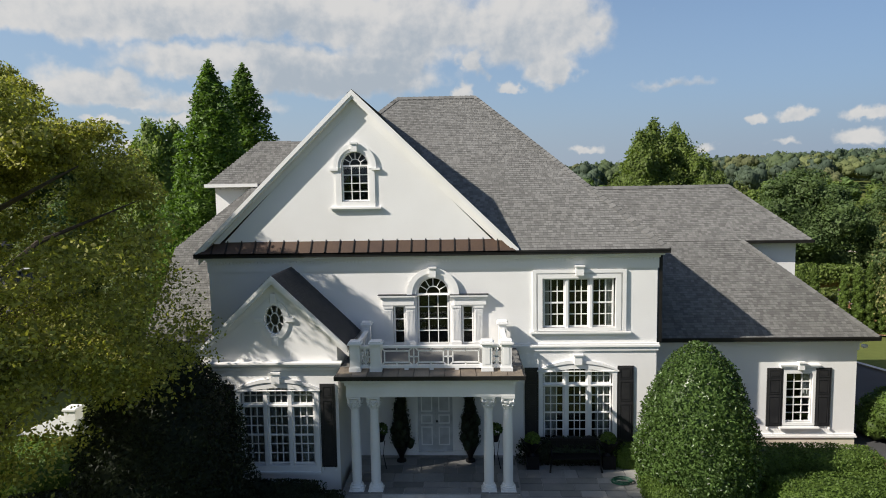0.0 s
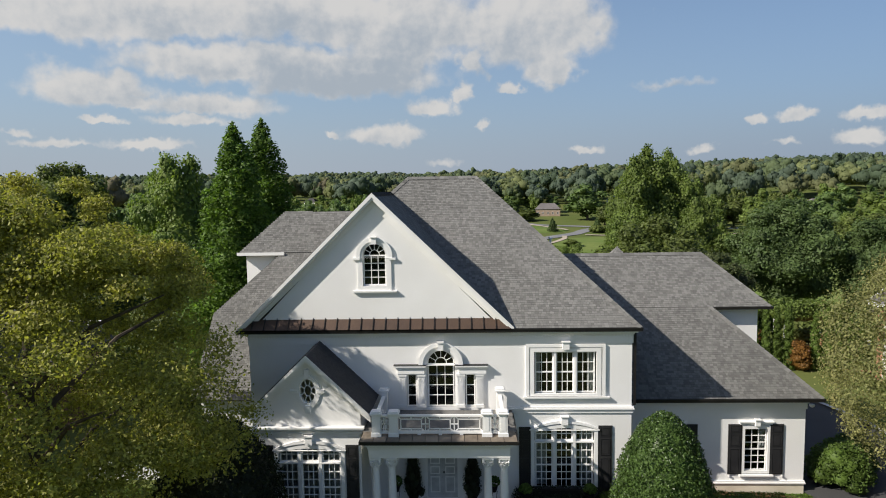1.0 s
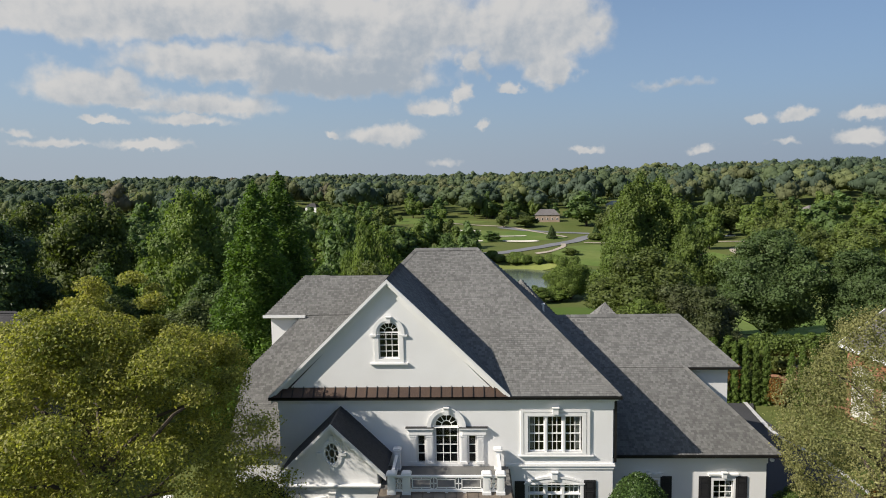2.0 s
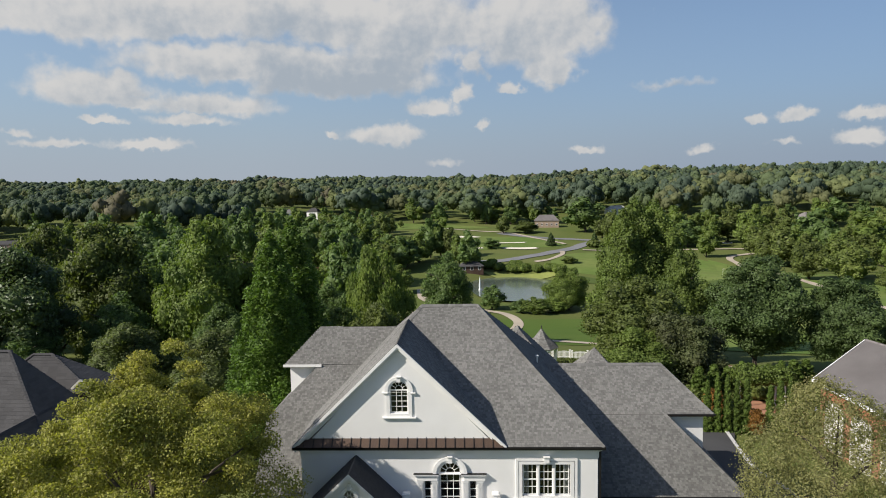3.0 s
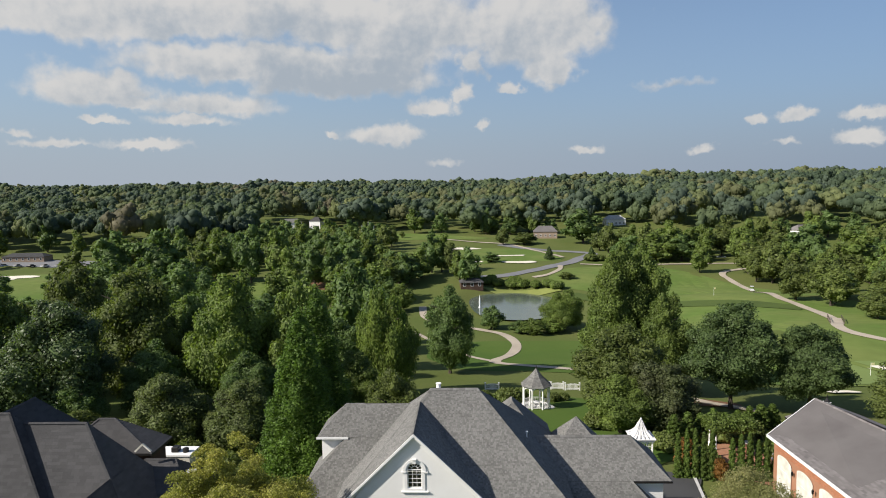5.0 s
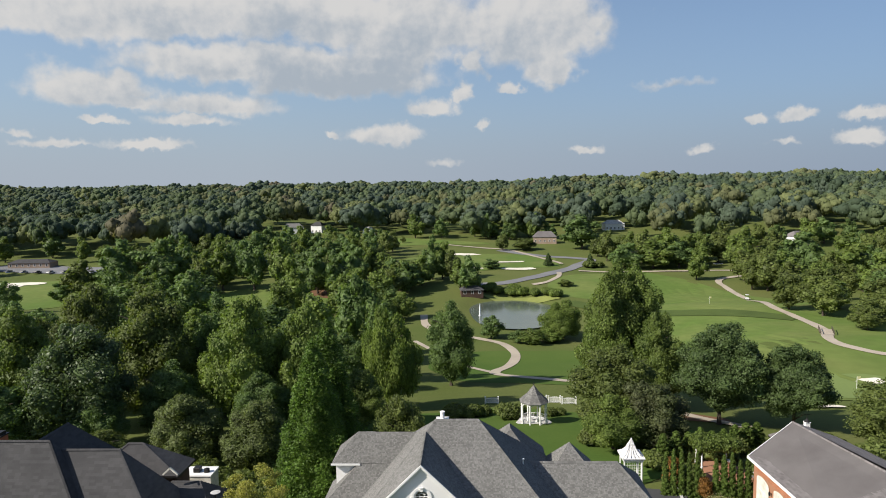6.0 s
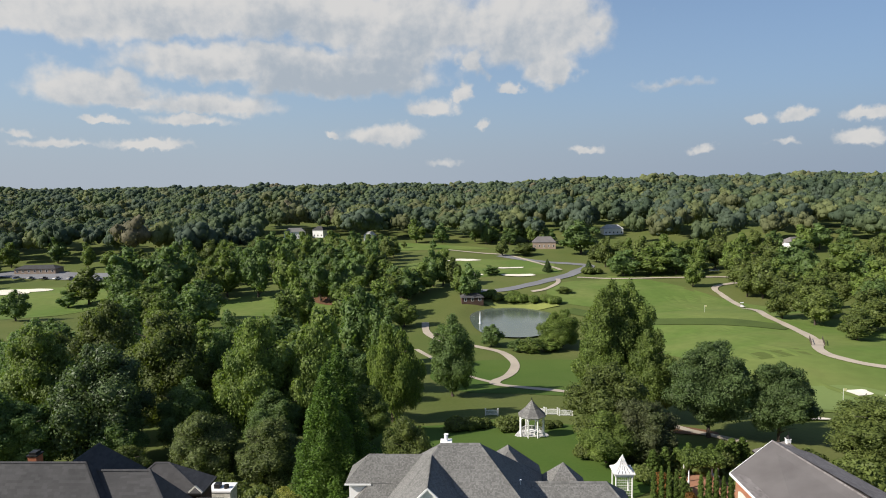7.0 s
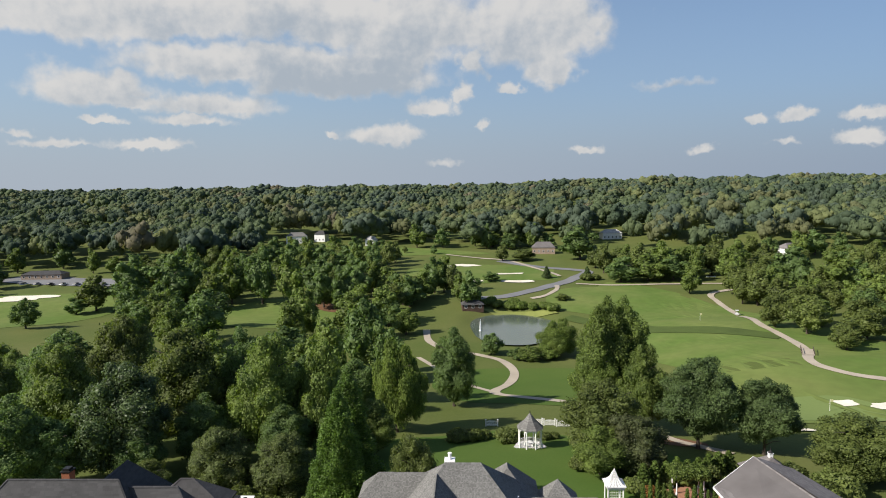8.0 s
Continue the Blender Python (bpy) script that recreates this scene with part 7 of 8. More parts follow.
def garden_chair(x, y, turn, z, owner=None):
    ob = thing("garden_chair", "white painted garden chair in the gazebo", "chair", (x, y, z), "chairs in the gazebo")
    ob.rotation_euler = (0, 0, turn)
    part("seat", box_bm((-0.25, 0.25, -0.25, 0.25, 0.40, 0.45)), TRIM, ob)
    part("backrest", box_bm((-0.25, 0.25, 0.21, 0.25, 0.45, 0.95)), TRIM, ob)
    for u in (-0.22, 0.22):
        for v in (-0.22, 0.22):
            part("leg", box_bm((u - 0.02, u + 0.02, v - 0.02, v + 0.02, 0, 0.40)), TRIM, ob)


for i in range(4):
    a = i * 1.6 + 0.4
    garden_chair(10.6 + 0.95 * math.cos(a), 52.6 + 0.95 * math.sin(a), a - math.pi / 2, gz + 0.2)
table = thing("garden_table", "round white garden table in the gazebo", "table", (10.6, 52.6, gz + 0.2))
part("tabletop", lathe(bmesh.new(), [(0.5, 0.70), (0.5, 0.74)], 16), TRIM, table)
part("pedestal", lathe(bmesh.new(), [(0.25, 0), (0.05, 0.08), (0.05, 0.70)], 10), TRIM, table)


def fence(x0, x1, y, n):
    z = ground_z((x0 + x1) / 2, y)
    ob = thing("picket_fence", "white picket fence at the end of the lawn", "fence", ((x0 + x1) / 2, y, z), "lawn fences")
    w = (x1 - x0) / 2
    for u in (-w, w):
        part("post", box_bm((u - 0.10, u + 0.10, -0.10, 0.10, -0.3, 1.25), (u - 0.13, u + 0.13, -0.13, 0.13, 1.25, 1.35)), TRIM, ob)
    for h in (0.25, 0.95):
        part("rail", box_bm((-w, w, -0.04, 0.04, h, h + 0.10)), TRIM, ob)
    for k in range(n):
        u = -w + 2 * w * (k + 0.5) / n
        part("picket", box_bm((u - 0.05, u + 0.05, -0.06, -0.04, 0.1, 1.08 + 0.16 * math.sin(math.pi * (k + 0.5) / n))), TRIM, ob)


for q in ((3.6, 5.9, 68.8, 12), (12.6, 14.6, 70.0, 10), (14.9, 17.0, 69.4, 11), (17.2, 19.6, 68.4, 12)):
    fence(*q)

# white pavilion and vine pergola by the brick court
pz_ = ground_z(18.6, 26.4)
pav = thing("garden_pavilion", "white lattice garden pavilion with a swept pagoda roof", "pavilion", (18.6, 26.4, pz_))
pav.scale = (0.82, 0.82, 0.95)
for u in (-1.15, 1.15):
    for v in (-1.15, 1.15):
        part("post", lathe(bmesh.new(), [(0.16, 0), (0.16, 0.15), (0.11, 0.2), (0.10, 2.75), (0.15, 2.85)], 10, (u, v, 0)), TRIM, pav)
part("entablature", box_bm((-1.35, 1.35, -1.35, -1.05, 2.85, 3.1), (-1.35, 1.35, 1.05, 1.35, 2.85, 3.1), (-1.35, -1.05, -1.05, 1.05, 2.85, 3.1), (1.05, 1.35, -1.05, 1.05, 2.85, 3.1), (-1.5, 1.5, -1.5, 1.5, 3.1, 3.2)), TRIM, pav)
rings = [(1.62, 3.2), (1.05, 3.48), (0.62, 3.95), (0.30, 4.6), (0.10, 4.95)]
for i in range(4):
    f = bmesh.new()
    a, b = math.pi / 4 + i * math.pi / 2, math.pi / 4 + (i + 1) * math.pi / 2
    for (r0, z0), (r1, z1) in zip(rings, rings[1:]):
        for k in range(5):
            u0, u1 = k / 5 + 0.02, (k + 1) / 5 - 0.05
            def at(u, r, z):
                return (1.3 * r * (math.cos(a) * (1 - u) + math.cos(b) * u), 1.3 * r * (math.sin(a) * (1 - u) + math.sin(b) * u), z)
            f.faces.new([f.verts.new(at(u, r, z)) for u, r, z in ((u0, r0, z0), (u1, r0, z0), (u1, r1, z1), (u0, r1, z1))])
        for u in (0, 0.5, 1):
            bar(f, at(u, r0, z0), at(u, r1, z1), 0.07)
        bar(f, at(0, r0, z0), at(1, r0, z0), 0.06)
    part("roof_lattice", f, TRIM, pav)
f = bmesh.new()
for k in range(8):
    for axis_x in (True, False):
        u = -1.0 + k * 0.285
        if axis_x:
            bar(f, (u, -1.15, 0.3), (u, -1.15, 2.8), 0.035)
        else:
            bar(f, (-1.1, -1.15, 0.35 + k * 0.33), (1.1, -1.15, 0.35 + k * 0.33), 0.035)
part("lattice_screen", f, TRIM, pav)
part("finial", lathe(bmesh.new(), [(0.08, 4.95), (0.12, 5.05), (0.03, 5.2)], 8), TRIM, pav)

court = patch("brick_court", 29.5, 26.5, 3.6, 6.5, BRICK_JOINT, "orange brick paved court", "court", 0.14, 0.2, 0.05, 44)
gp = ground_z(28, 27.5)
perg = thing("pergola", "white posted pergola covered with a bright green vine", "pergola", (28.6, 28.9, gp))
for u in (-1.7, 1.7):
    for v in (-0.9, 0.9):
        part("post", lathe(bmesh.new(), [(0.14, 0), (0.14, 1.0), (0.09, 1.1), (0.085, 3.0), (0.12, 3.1)], 8, (u, v, 0)), TRIM, perg)
for v in (-0.9, 0.9):
    part("beam", box_bm((-2.0, 2.0, v - 0.06, v + 0.06, 3.1, 3.28)), TRIM, perg)
for k in range(8):
    part("rafter", box_bm((-1.9 + k * 0.54, -1.83 + k * 0.54, -1.3, 1.3, 3.28, 3.40)), TRIM, perg)
g = np.random.default_rng(61)
C = [(-1.8 + 0.9 * i, -0.9 + 0.8 * j, 3.0 + 0.35 * g.random()) for i in range(5) for j in range(3)]
place("vine", foliage_mesh("vine", leaf_cards(C, [(0.8, 0.8, 0.95)] * 15, 5200, 0.12, g), cores(C, [(0.8, 0.8, 0.95)] * 15, g, 0.7), LEAF_LIGHT), perg)
for x, y in ((31.0, 23.6), (31.6, 24.6), (30.2, 28.4)):
    pier = thing("brick_pier", "orange brick garden pier with a stone cap", "pier", (x, y, ground_z(x, y)), "brick piers of the court")
    part("shaft", box_bm((-0.32, 0.32, -0.32, 0.32, -0.3, 1.5)), BRICK_JOINT, pier)
    part("cap", box_bm((-0.38, 0.38, -0.38, 0.38, 1.5, 1.62), bevel=0.02), KERB, pier)

thuja = cone_tree("arborvitae", "slim clipped arborvitae in a row beside the court", 5.3, 0.50, LEAF_THUJA, 62, 6000, 0.050, 0.40, 0.0, True, "shrub", 0.80)
row = random.Random(9)
spots = [(21.2 + 0.78 * i + (1.1 if i > 4 else 0), 22.6 - 0.10 * i) for i in range(11)]
for i, (x, y) in enumerate(spots):
    put(thuja, x, y, row.uniform(0.76, 0.98), row.uniform(0.9, 1.1), row.uniform(0, 6), first=i == 0)["group"] = "arborvitae row"
hedge_tall = cone_tree("arborvitae", "tall bright green arborvitae along the boundary", 6.2, 1.25, LEAF_THUJA, 63, 4200, 0.09, 0.40, 0.0, True, "shrub", 0.80)
for i in range(9):
    put(hedge_tall, 23.5 + i * 1.75, 31.0 + 0.9 * i, row.uniform(0.52, 0.66), row.uniform(0.9, 1.1), row.uniform(0, 6), first=i == 0)["group"] = "boundary arborvitae"

# shrubs round the house
HEDGE = clipped_hedge("boxwood_hedge", "clipped green boxwood hedge along the bed", 1.6, 0.8, 1.25, LEAF_HEDGE, 71, 7000, 0.040)
for i, (x, y, sx, turn) in enumerate(((6.75, -3.1, 0.72, 1.5), (10.4, -1.0, 1.0, 0.0), (12.6, -1.1, 0.95, -0.05), (13.9, -2.9, 0.9, 0.2), (11.4, -3.3, 1.0, 0.1), (6.6, -0.75, 0.5, 0.0), (-11.3, -2.2, 1.1, 0.3), (-13.2, -0.6, 1.2, -0.2), (-15.6, -1.8, 1.2, 0.4))):
    put(HEDGE, x, y, 0.95, sx, turn, z=-0.55, first=i == 0)
DARK_HEDGE = clipped_hedge("yew_hedge", "low blackish green hedge under the window", 1.75, 0.38, 0.80, LEAF_BLACKISH_SHADED, 79, 5000, 0.04)
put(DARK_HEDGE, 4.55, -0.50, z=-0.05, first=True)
# added hedges whose blackish leaves paint in the shade below the maple
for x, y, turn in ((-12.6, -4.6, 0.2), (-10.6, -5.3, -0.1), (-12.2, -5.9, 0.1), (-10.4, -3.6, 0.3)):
    put(DARK_HEDGE, x, y, 1.25, 1.2, turn, z=-0.55, label="added hedge with the maple shade coloured into its blackish leaves")
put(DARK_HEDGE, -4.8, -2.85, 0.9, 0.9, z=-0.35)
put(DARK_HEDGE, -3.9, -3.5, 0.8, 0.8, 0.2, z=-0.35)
ROUND = shrub("camellia_shrub", "rounded glossy green camellia shrub beside the wing", 1.35, 1.35, 2.2, LEAF_HEDGE, 72, 9000, 0.05, 22)
put(ROUND, 16.7, 2.2, 1.0, first=True, z=-0.6)
put(ROUND, 17.9, 3.6, 0.85, z=-0.6)
LOW_BUSH = shrub("azalea_shrub", "low mixed green shrub in a planting bed", 1.3, 1.2, 1.5, LEAF_OLIVE, 73, 1500, 0.11, 12)
bush = random.Random(33)
for i, (x, y, s) in enumerate(((8.0, 17.5, 1.0), (10.5, 18.0, 1.1), (12.5, 17.0, 1.0), (-1.5, 56.5, 1.6), (1.0, 57.5, 1.5), (6.7, 56.0, 1.7), (8.3, 57.2, 1.5), (13.5, 58, 1.0), (15.5, 58.8, 0.9), (3.0, 58.5, 1.2), (-2.6, 20, 1.2), (33.5, 27.5, 1.6), (35, 30, 1.5), (31, 33, 1.7), (33.6, 35.5, 1.6), (27.2, 33.0, 1.3),
                              (-38.5, 24.5, 1.6), (-36, 26, 1.7), (-22.5, 17.5, 1.9), (-20.5, 19.5, 1.8), (-21, 14.4, 1.5), (-18.6, 16.2, 1.9), (-23.4, 22.0, 1.9), (-18.8, 21.6, 2.0), (-17.6, 13.2, 1.6), (-26.5, 23.5, 1.8), (-29.0, 26.0, 1.8), (44.5, 27, 2.2), (47.5, 29.0, 2.4), (43.5, 33, 2.2), (25.0, 26.4, 1.3), (17.0, 40, 1.6), (22.3, 30.5, 1.4))):
    put(LOW_BUSH, x, y, s, s * bush.uniform(0.9, 1.2), bush.uniform(0, 6), first=i == 0)
RUST = shrub("japanese_maple", "rusty orange ornamental shrub beside the court", 1.2, 1.2, 3.2, LEAF_RUST, 74, 2200, 0.10, 18)
put(RUST, 22.9, 25.6, 1.0, first=True)
put(RUST, 25.0, 22.0, 0.75)
put(RUST, 19.2, -1.2, 1.3, label="reddish shrub beside the driveway")
BANK = shrub("pond_shrub", "dense green shrub on the pond bank", 4.0, 3.0, 3.2, LEAF_MID, 75, 2600, 0.22, 18)
for i, (x, y) in enumerate(((8, 224), (13, 223), (18, 222), (23, 221), (28, 219), (33, 217), (36, 214), (10.5, 226), (20, 225))):
    put(BANK, x, y, 0.9 + 0.05 * (i % 4), 0.8, i * 1.1, first=i == 0)["group"] = "bank shrubs"
CONE = cone_tree("dwarf_spruce", "small dark conical spruce beside the road", 6.0, 2.4, LEAF_CEDAR, 76, 1600, 0.25, 0.8, 0.2)
put(CONE, 41.5, 283, 1.1, first=True)
put(CONE, 62.0, 280, 1.1)
put(LOW_BUSH, 61, 276, 2.4, 3.0)
put(LOW_BUSH, 65.5, 277, 2.0, 2.6)

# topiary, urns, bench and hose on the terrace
TOPI = cone_tree("topiary", "dark clipped conical evergreen in a black urn by the door", 1.95, 0.40, LEAF_BLACKISH_SHADED, 77, 3000, 0.03, 0.55, 0.15, False, "topiary", 0.8)
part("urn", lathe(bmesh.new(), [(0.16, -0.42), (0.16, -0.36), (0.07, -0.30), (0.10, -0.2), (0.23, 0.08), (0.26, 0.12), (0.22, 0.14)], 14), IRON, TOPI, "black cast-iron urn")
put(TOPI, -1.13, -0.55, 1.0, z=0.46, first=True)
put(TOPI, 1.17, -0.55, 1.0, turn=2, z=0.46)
URN = thing("planter_urn", "black cast-iron urn with a small green plant", "planter", (3.18, -0.95, 0.0), "terrace urns")
part("pedestal", box_bm((-0.2, 0.2, -0.2, 0.2, 0, 0.42)), IRON, URN)
part("bowl", lathe(bmesh.new(), [(0.13, 0.42), (0.06, 0.50), (0.10, 0.56), (0.27, 0.80), (0.30, 0.84), (0.24, 0.85)], 14), IRON, URN)
g = np.random.default_rng(78)
place("plant", foliage_mesh("plant", leaf_cards([(0, 0, 0.95)], [(0.22, 0.22, 0.2)], 500, 0.05, g), None, LEAF_HEDGE), URN)
copy_thing(URN, Matrix.Translation((5.62, -0.95, 0.0)))
bench = thing("garden_bench", "black cast-iron garden bench under the window", "bench", (4.52, -1.05, 0.0))
for k in range(5):
    part("seat_slat", box_bm((-0.78, 0.78, -0.28 + k * 0.10, -0.21 + k * 0.10, 0.42, 0.445)), IRON, bench)
for k in range(9):
    part("back_bar", box_bm((-0.72 + k * 0.178, -0.69 + k * 0.178, 0.22, 0.25, 0.45, 0.92 + 0.08 * math.cos(k * 1.57))), IRON, bench)
part("back_panel", box_bm((-0.70, 0.70, 0.225, 0.24, 0.52, 0.86)), IRON, bench)
part("back_rail", box_bm((-0.80, 0.80, 0.21, 0.26, 0.86, 0.92), bevel=0.01), IRON, bench)
for k in (-0.5, 0.0, 0.5):
    part("crest", lathe(bmesh.new(), [(0.12, 0), (0.16, 0.02), (0.10, 0.08), (0.02, 0.12)], 10, (k, 0.235, 0.90), 1.3, 0.25), IRON, bench)
for u in (-0.76, 0.76):
    for v in (-0.26, 0.22):
        f = bmesh.new()
        tube(f, [(u, v, 0.42), (u * 1.04, v, 0.22), (u * 1.08, v + (-0.06 if v < 0 else 0.06), 0.0)], [0.03, 0.025, 0.035], 6)
        part("leg", f, IRON, bench)
    f = bmesh.new()
    tube(f, [(u, 0.22, 0.66), (u, -0.2, 0.68), (u, -0.26, 0.55), (u, -0.26, 0.44)], [0.025] * 4, 6)
    part("armrest", f, IRON, bench)
HOSE = material("green_rubber_hose", (0.02, 0.09, 0.055), 0.5, 0.1, 4, 30)
hose = thing("garden_hose", "coiled green garden hose on the flagstones", "hose", (5.75, -2.05, 0.015))
f = bmesh.new()
pts = [((0.30 + 0.03 * math.sin(k * 0.7)) * math.cos(k * 0.42) + 0.012 * k * 0.1, (0.20 + 0.03 * math.cos(k * 0.5)) * math.sin(k * 0.42), 0.015 + 0.0012 * k) for k in range(75)]
tube(f, pts, [0.013] * 75, 5)
part("coil", f, HOSE, hose)
for x in (-1.72, 1.98):
    st = thing("plant_stand", "tall black wrought-iron plant stand inside the portico", "plant stand", (x, -1.15, 0.03), "portico plant stands")
    for a in (0, 2.1, 4.2):
        f = bmesh.new()
        tube(f, [(0.16 * math.cos(a), 0.16 * math.sin(a), 0), (0.06 * math.cos(a), 0.06 * math.sin(a), 0.5), (0.12 * math.cos(a), 0.12 * math.sin(a), 0.95)], [0.016, 0.012, 0.016], 5)
        part("leg", f, IRON, st)
    part("pot", lathe(bmesh.new(), [(0.09, 0.93), (0.15, 1.15), (0.13, 1.17)], 10), IRON, st)
    place("plant", foliage_mesh("plant", leaf_cards([(0, 0, 1.3)], [(0.2, 0.2, 0.22)], 350, 0.05, g), None, LEAF_HOLLY), st)

# garden wall and gate pier left of the house
gw = thing("garden_wall", "white stucco garden wall with a sloping top and a capped pier", "wall", (-15.4, 3.0, -1.45))
f = bmesh.new()
vs = [f.verts.new(q) for q in ((-2.6, -0.15, 0), (0.6, -0.15, 0), (0.6, -0.15, 1.95), (-2.6, -0.15, 0.55), (-2.6, 0.15, 0), (0.6, 0.15, 0), (0.6, 0.15, 1.95), (-2.6, 0.15, 0.55))]
for q in ((0, 1, 2, 3), (4, 7, 6, 5), (0, 4, 5, 1), (1, 5, 6, 2), (2, 6, 7, 3), (3, 7, 4, 0)):
    f.faces.new([vs[i] for i in q])
part("wall_panel", f, STUCCO, gw)
part("pier", box_bm((0.6, 1.05, -0.25, 0.25, 0, 2.05)), STUCCO, gw)
part("pier_cap", box_bm((0.54, 1.11, -0.31, 0.31, 2.05, 2.16), bevel=0.02), TRIM, gw)
f = bmesh.new()
vs = [f.verts.new(q) for q in ((1.05, -0.1, 0), (3.2, -0.1, 0), (3.2, -0.1, 0.9), (1.05, -0.1, 1.7), (1.05, 0.1, 0), (3.2, 0.1, 0), (3.2, 0.1, 0.9), (1.05, 0.1, 1.7))]
for q in ((0, 1, 2, 3), (4, 7, 6, 5), (0, 4, 5, 1), (1, 5, 6, 2), (2, 6, 7, 3), (3, 7, 4, 0)):
    f.faces.new([vs[i] for i in q])
part("wall_panel", f, STUCCO, gw)

# ---- far buildings and small things on the course ----


def far_house(x, y, w, d, h, wall_mat, roof_mat, label, turn=0.0, rise=3.0):
    z = ground_z(x, y)
    ob = thing("far_house", label, "house", (x, y, z))
    ob.rotation_euler = (0, 0, turn)
    part("wall", box_bm((-w / 2, w / 2, -d / 2, d / 2, -1, h)), wall_mat, ob)
    f = bmesh.new()
    vs = [f.verts.new(q) for q in ((-w / 2 - 0.4, -d / 2 - 0.4, h), (w / 2 + 0.4, -d / 2 - 0.4, h), (w / 2 + 0.4, d / 2 + 0.4, h), (-w / 2 - 0.4, d / 2 + 0.4, h), (-w / 2 + d * 0.35, 0, h + rise), (w / 2 - d * 0.35, 0, h + rise))]
    for q in ((0, 1, 5, 4), (1, 2, 5), (2, 3, 4, 5), (3, 0, 4), (0, 3, 2, 1)):
        f.faces.new([vs[i] for i in q])
    part("roof", f, roof_mat, ob)
    n = int(w / 3)
    for k in range(n):
        u = -w / 2 + w * (k + 0.5) / n
        win = part("window", box_bm((u - 0.55, u + 0.55, -d / 2 - 0.06, -d / 2, 0.9, 2.3)), TRIM, ob)
        part("pane", box_bm((u - 0.42, u + 0.42, -d / 2 - 0.075, -d / 2 - 0.062, 1.02, 2.18)), GUTTER, win)


far_house(-136, 452, 16, 9, 5.5, TRIM, SHINGLE, "white two-storey house among trees below the woods", 0.2)
far_house(-118, 460, 9, 8, 5.8, TRIM, SHINGLE_DARK, "white gabled house among trees below the woods", -0.2)
far_house(-73, 430, 9, 7, 4.0, TRIM, KERB, "small white house at the edge of the woods", 0.1)
far_house(51, 378, 15, 9, 4.0, FAR_TAN, SHINGLE_WARM, "low tan house beyond the fairway", -0.1, 3.6)
far_house(112, 452, 15, 9, 4.5, TRIM, KERB, "white house with a pale roof in the trees", 0.1)
far_house(2.0, 219, 9, 6, 2.4, BRICK_DARK_SHADED, SHINGLE_DARK, "small dark-roofed shelter by the pond", 0.1, 1.6)
far_house(-240, 300, 22, 9, 2.8, FAR_TAN, SHINGLE_DARK, "long low clubhouse beside the car park", 0.1, 1.8)
far_house(190, 330, 13, 9, 4.2, TRIM, SHINGLE_WARM, "pale house half hidden by trees", 0.3)

PAINTS = [material("white_car_paint", (0.75, 0.75, 0.75), 0.3, 0.03, 2, 10), material("silver_car_paint", (0.42, 0.43, 0.45), 0.3, 0.03, 2, 10, metal=0.4), material("dark_car_paint", (0.03, 0.03, 0.035), 0.3, 0.03, 2, 10)]


def car(x, y, turn, paint, label):
    ob = thing("car", label, "car", (x, y, ground_z(x, y) + 0.35), "parked cars")
    ob.rotation_euler = (0, 0, turn)
    part("body", box_bm((-2.2, 2.2, -0.88, 0.88, 0.35, 0.85), bevel=0.12), paint, ob)
    f = bmesh.new()
    vs = add_box(f, -1.4, 1.2, -0.78, 0.78, 0.85, 1.42)
    for v in vs:
        if v.co.z > 1.4:
            v.co.x = v.co.x * 0.68
    part("cabin", f, GUTTER, ob)
    for u in (-1.35, 1.35):
        for v in (-0.86, 0.86):
            part("wheel", lathe(bmesh.new(), [(0.32, -0.1), (0.34, 0.0), (0.32, 0.1)], 12, (u, v, 0.34)), IRON, ob)


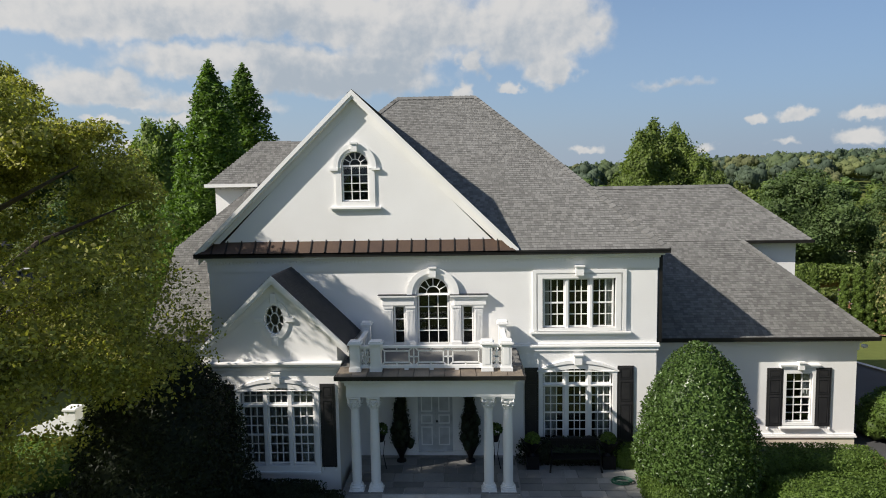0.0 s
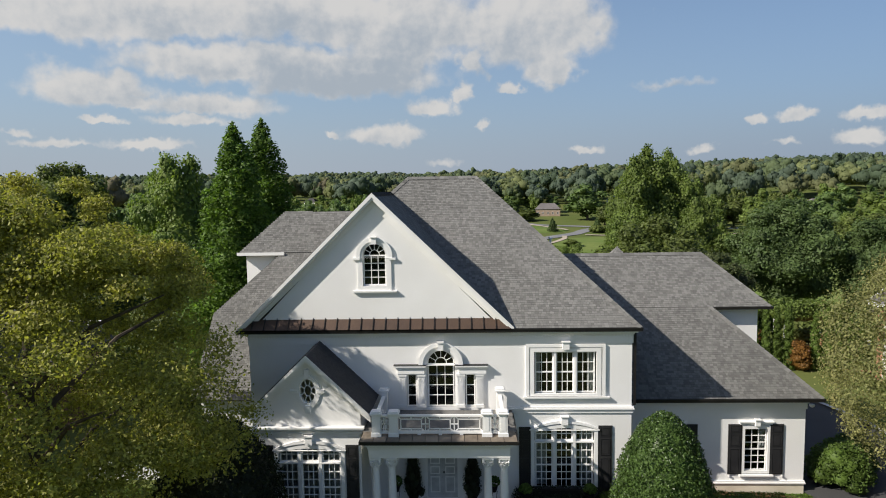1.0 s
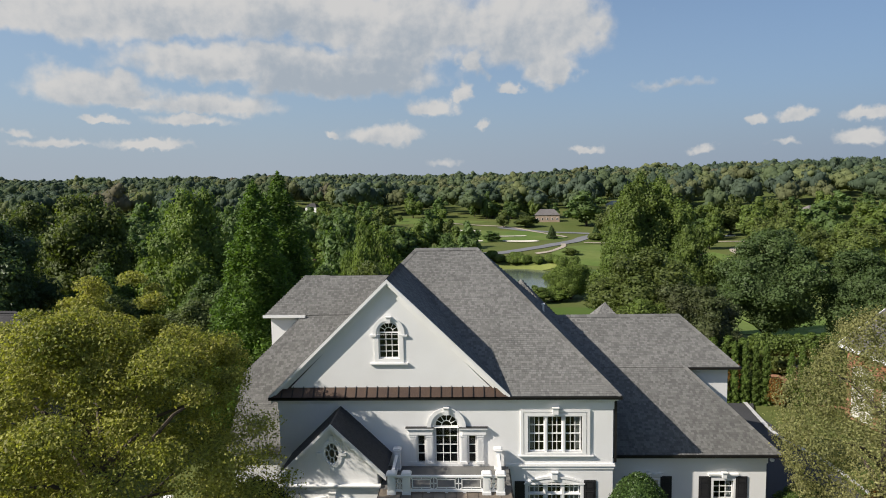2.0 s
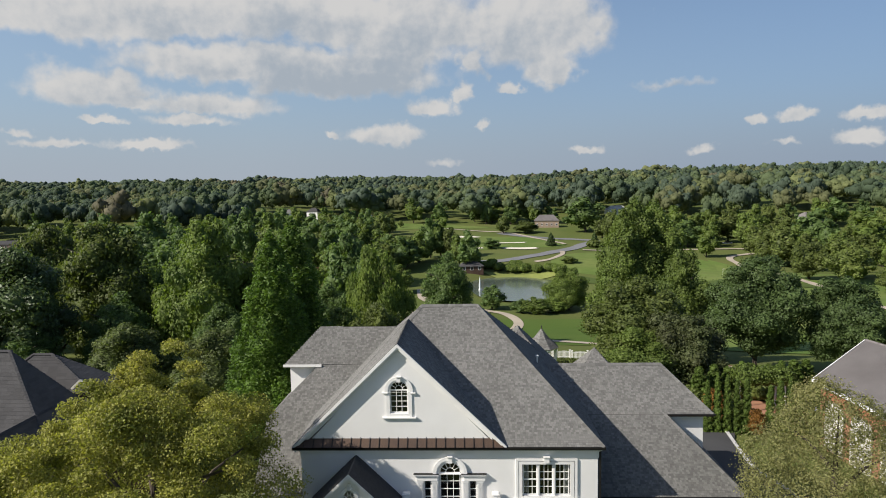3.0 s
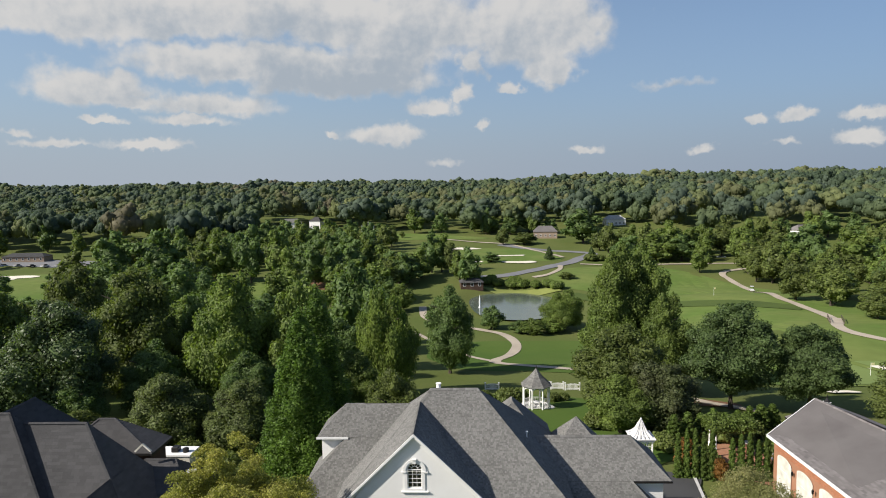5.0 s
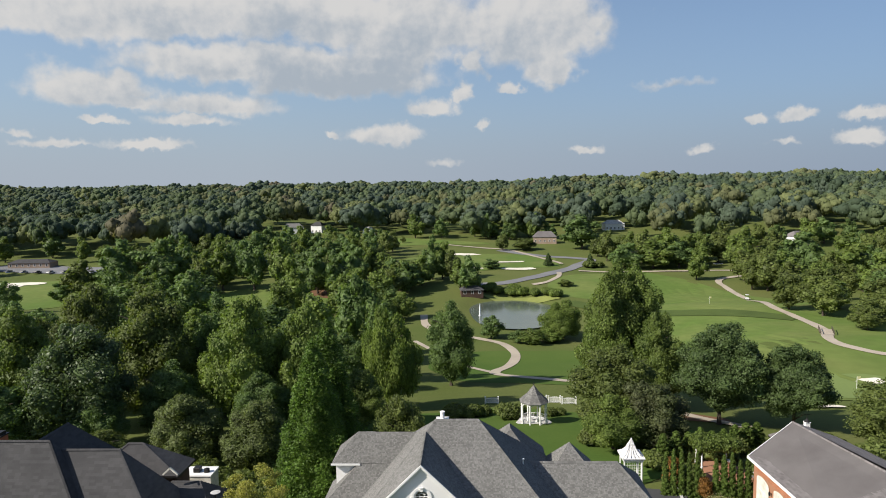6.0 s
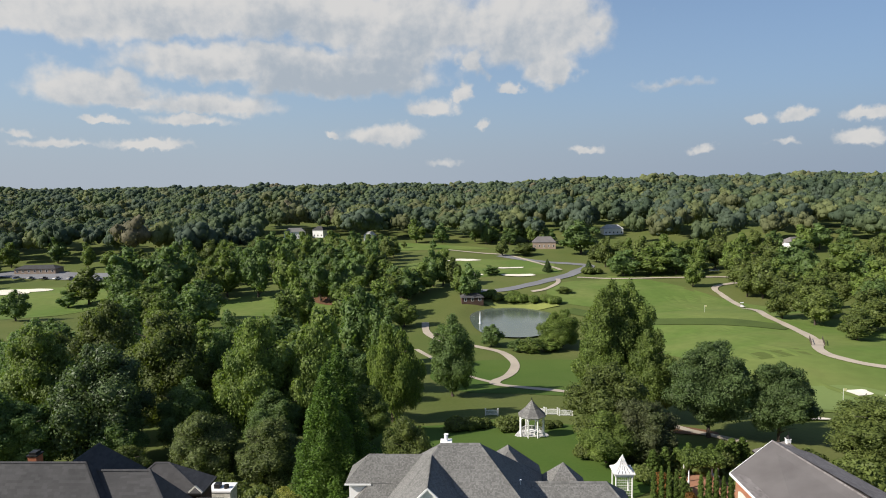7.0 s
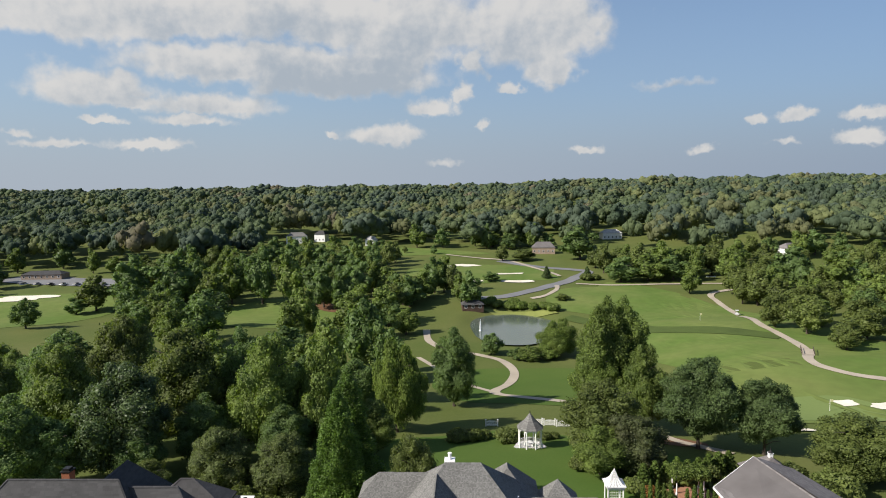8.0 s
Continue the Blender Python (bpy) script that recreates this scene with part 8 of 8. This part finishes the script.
for i in range(9):
    car(-238 + i * 7.5, 279 - 0.4 * i, 1.4, PAINTS[i % 3], ("white", "silver", "dark")[i % 3] + " car parked in the clubhouse lot")
car(64.5, 283.0, 0.4, PAINTS[1], "silver car beside the road junction")
car(124, 276, 0.2, PAINTS[0], "white car at the edge of the woods")
cart = thing("golf_cart", "white golf cart on the winding path", "golf cart", (104.2, 196.5, ground_z(104.2, 196.5) + 0.3))
cart.rotation_euler = (0, 0, 1.3)
part("body", box_bm((-1.2, 1.2, -0.6, 0.6, 0.25, 0.75), bevel=0.08), PAINTS[0], cart)
part("canopy", box_bm((-0.9, 0.8, -0.62, 0.62, 1.80, 1.88), bevel=0.02), PAINTS[0], cart)
for u in (-0.85, 0.75):
    for v in (-0.56, 0.56):
        part("canopy_post", box_bm((u - 0.03, u + 0.03, v - 0.03, v + 0.03, 0.7, 1.80)), IRON, cart)
for u in (-0.8, 0.8):
    for v in (-0.58, 0.58):
        part("wheel", lathe(bmesh.new(), [(0.2, -0.08), (0.22, 0), (0.2, 0.08)], 10, (u, v, 0.2)), IRON, cart)
FLAG = material("pale_flag_cloth", (0.7, 0.66, 0.35), 0.8, 0.05, 3, 10)
for x, y in ((75, 80), (83.5, 178)):
    fl = thing("golf_flag", "golf flag on a thin white pole in the green", "flag", (x, y, ground_z(x, y) + 0.2), "golf flags")
    part("pole", lathe(bmesh.new(), [(0.04, -0.2), (0.03, 2.4)], 6), TRIM, fl)
    part("cloth", box_bm((0.03, 0.65, -0.01, 0.01, 1.9, 2.4)), FLAG, fl)
bridge = thing("foot_bridge", "weathered wooden cart bridge on the path", "bridge", (92.5, 122.5, ground_z(92.5, 122.5)))
bridge.rotation_euler = (0, 0, 1.15)
for k in range(16):
    part("plank", box_bm((-4.0 + k * 0.5, -3.55 + k * 0.5, -1.5, 1.5, 0.35, 0.42)), CONCRETE, bridge)
for v in (-1.5, 1.5):
    part("rail", box_bm((-4.0, 4.0, v - 0.06, v + 0.06, 1.15, 1.27)), BARK, bridge)
    for k in range(5):
        part("post", box_bm((-4.0 + k * 1.95, -3.88 + k * 1.95, v - 0.06, v + 0.06, -0.4, 1.15)), BARK, bridge)
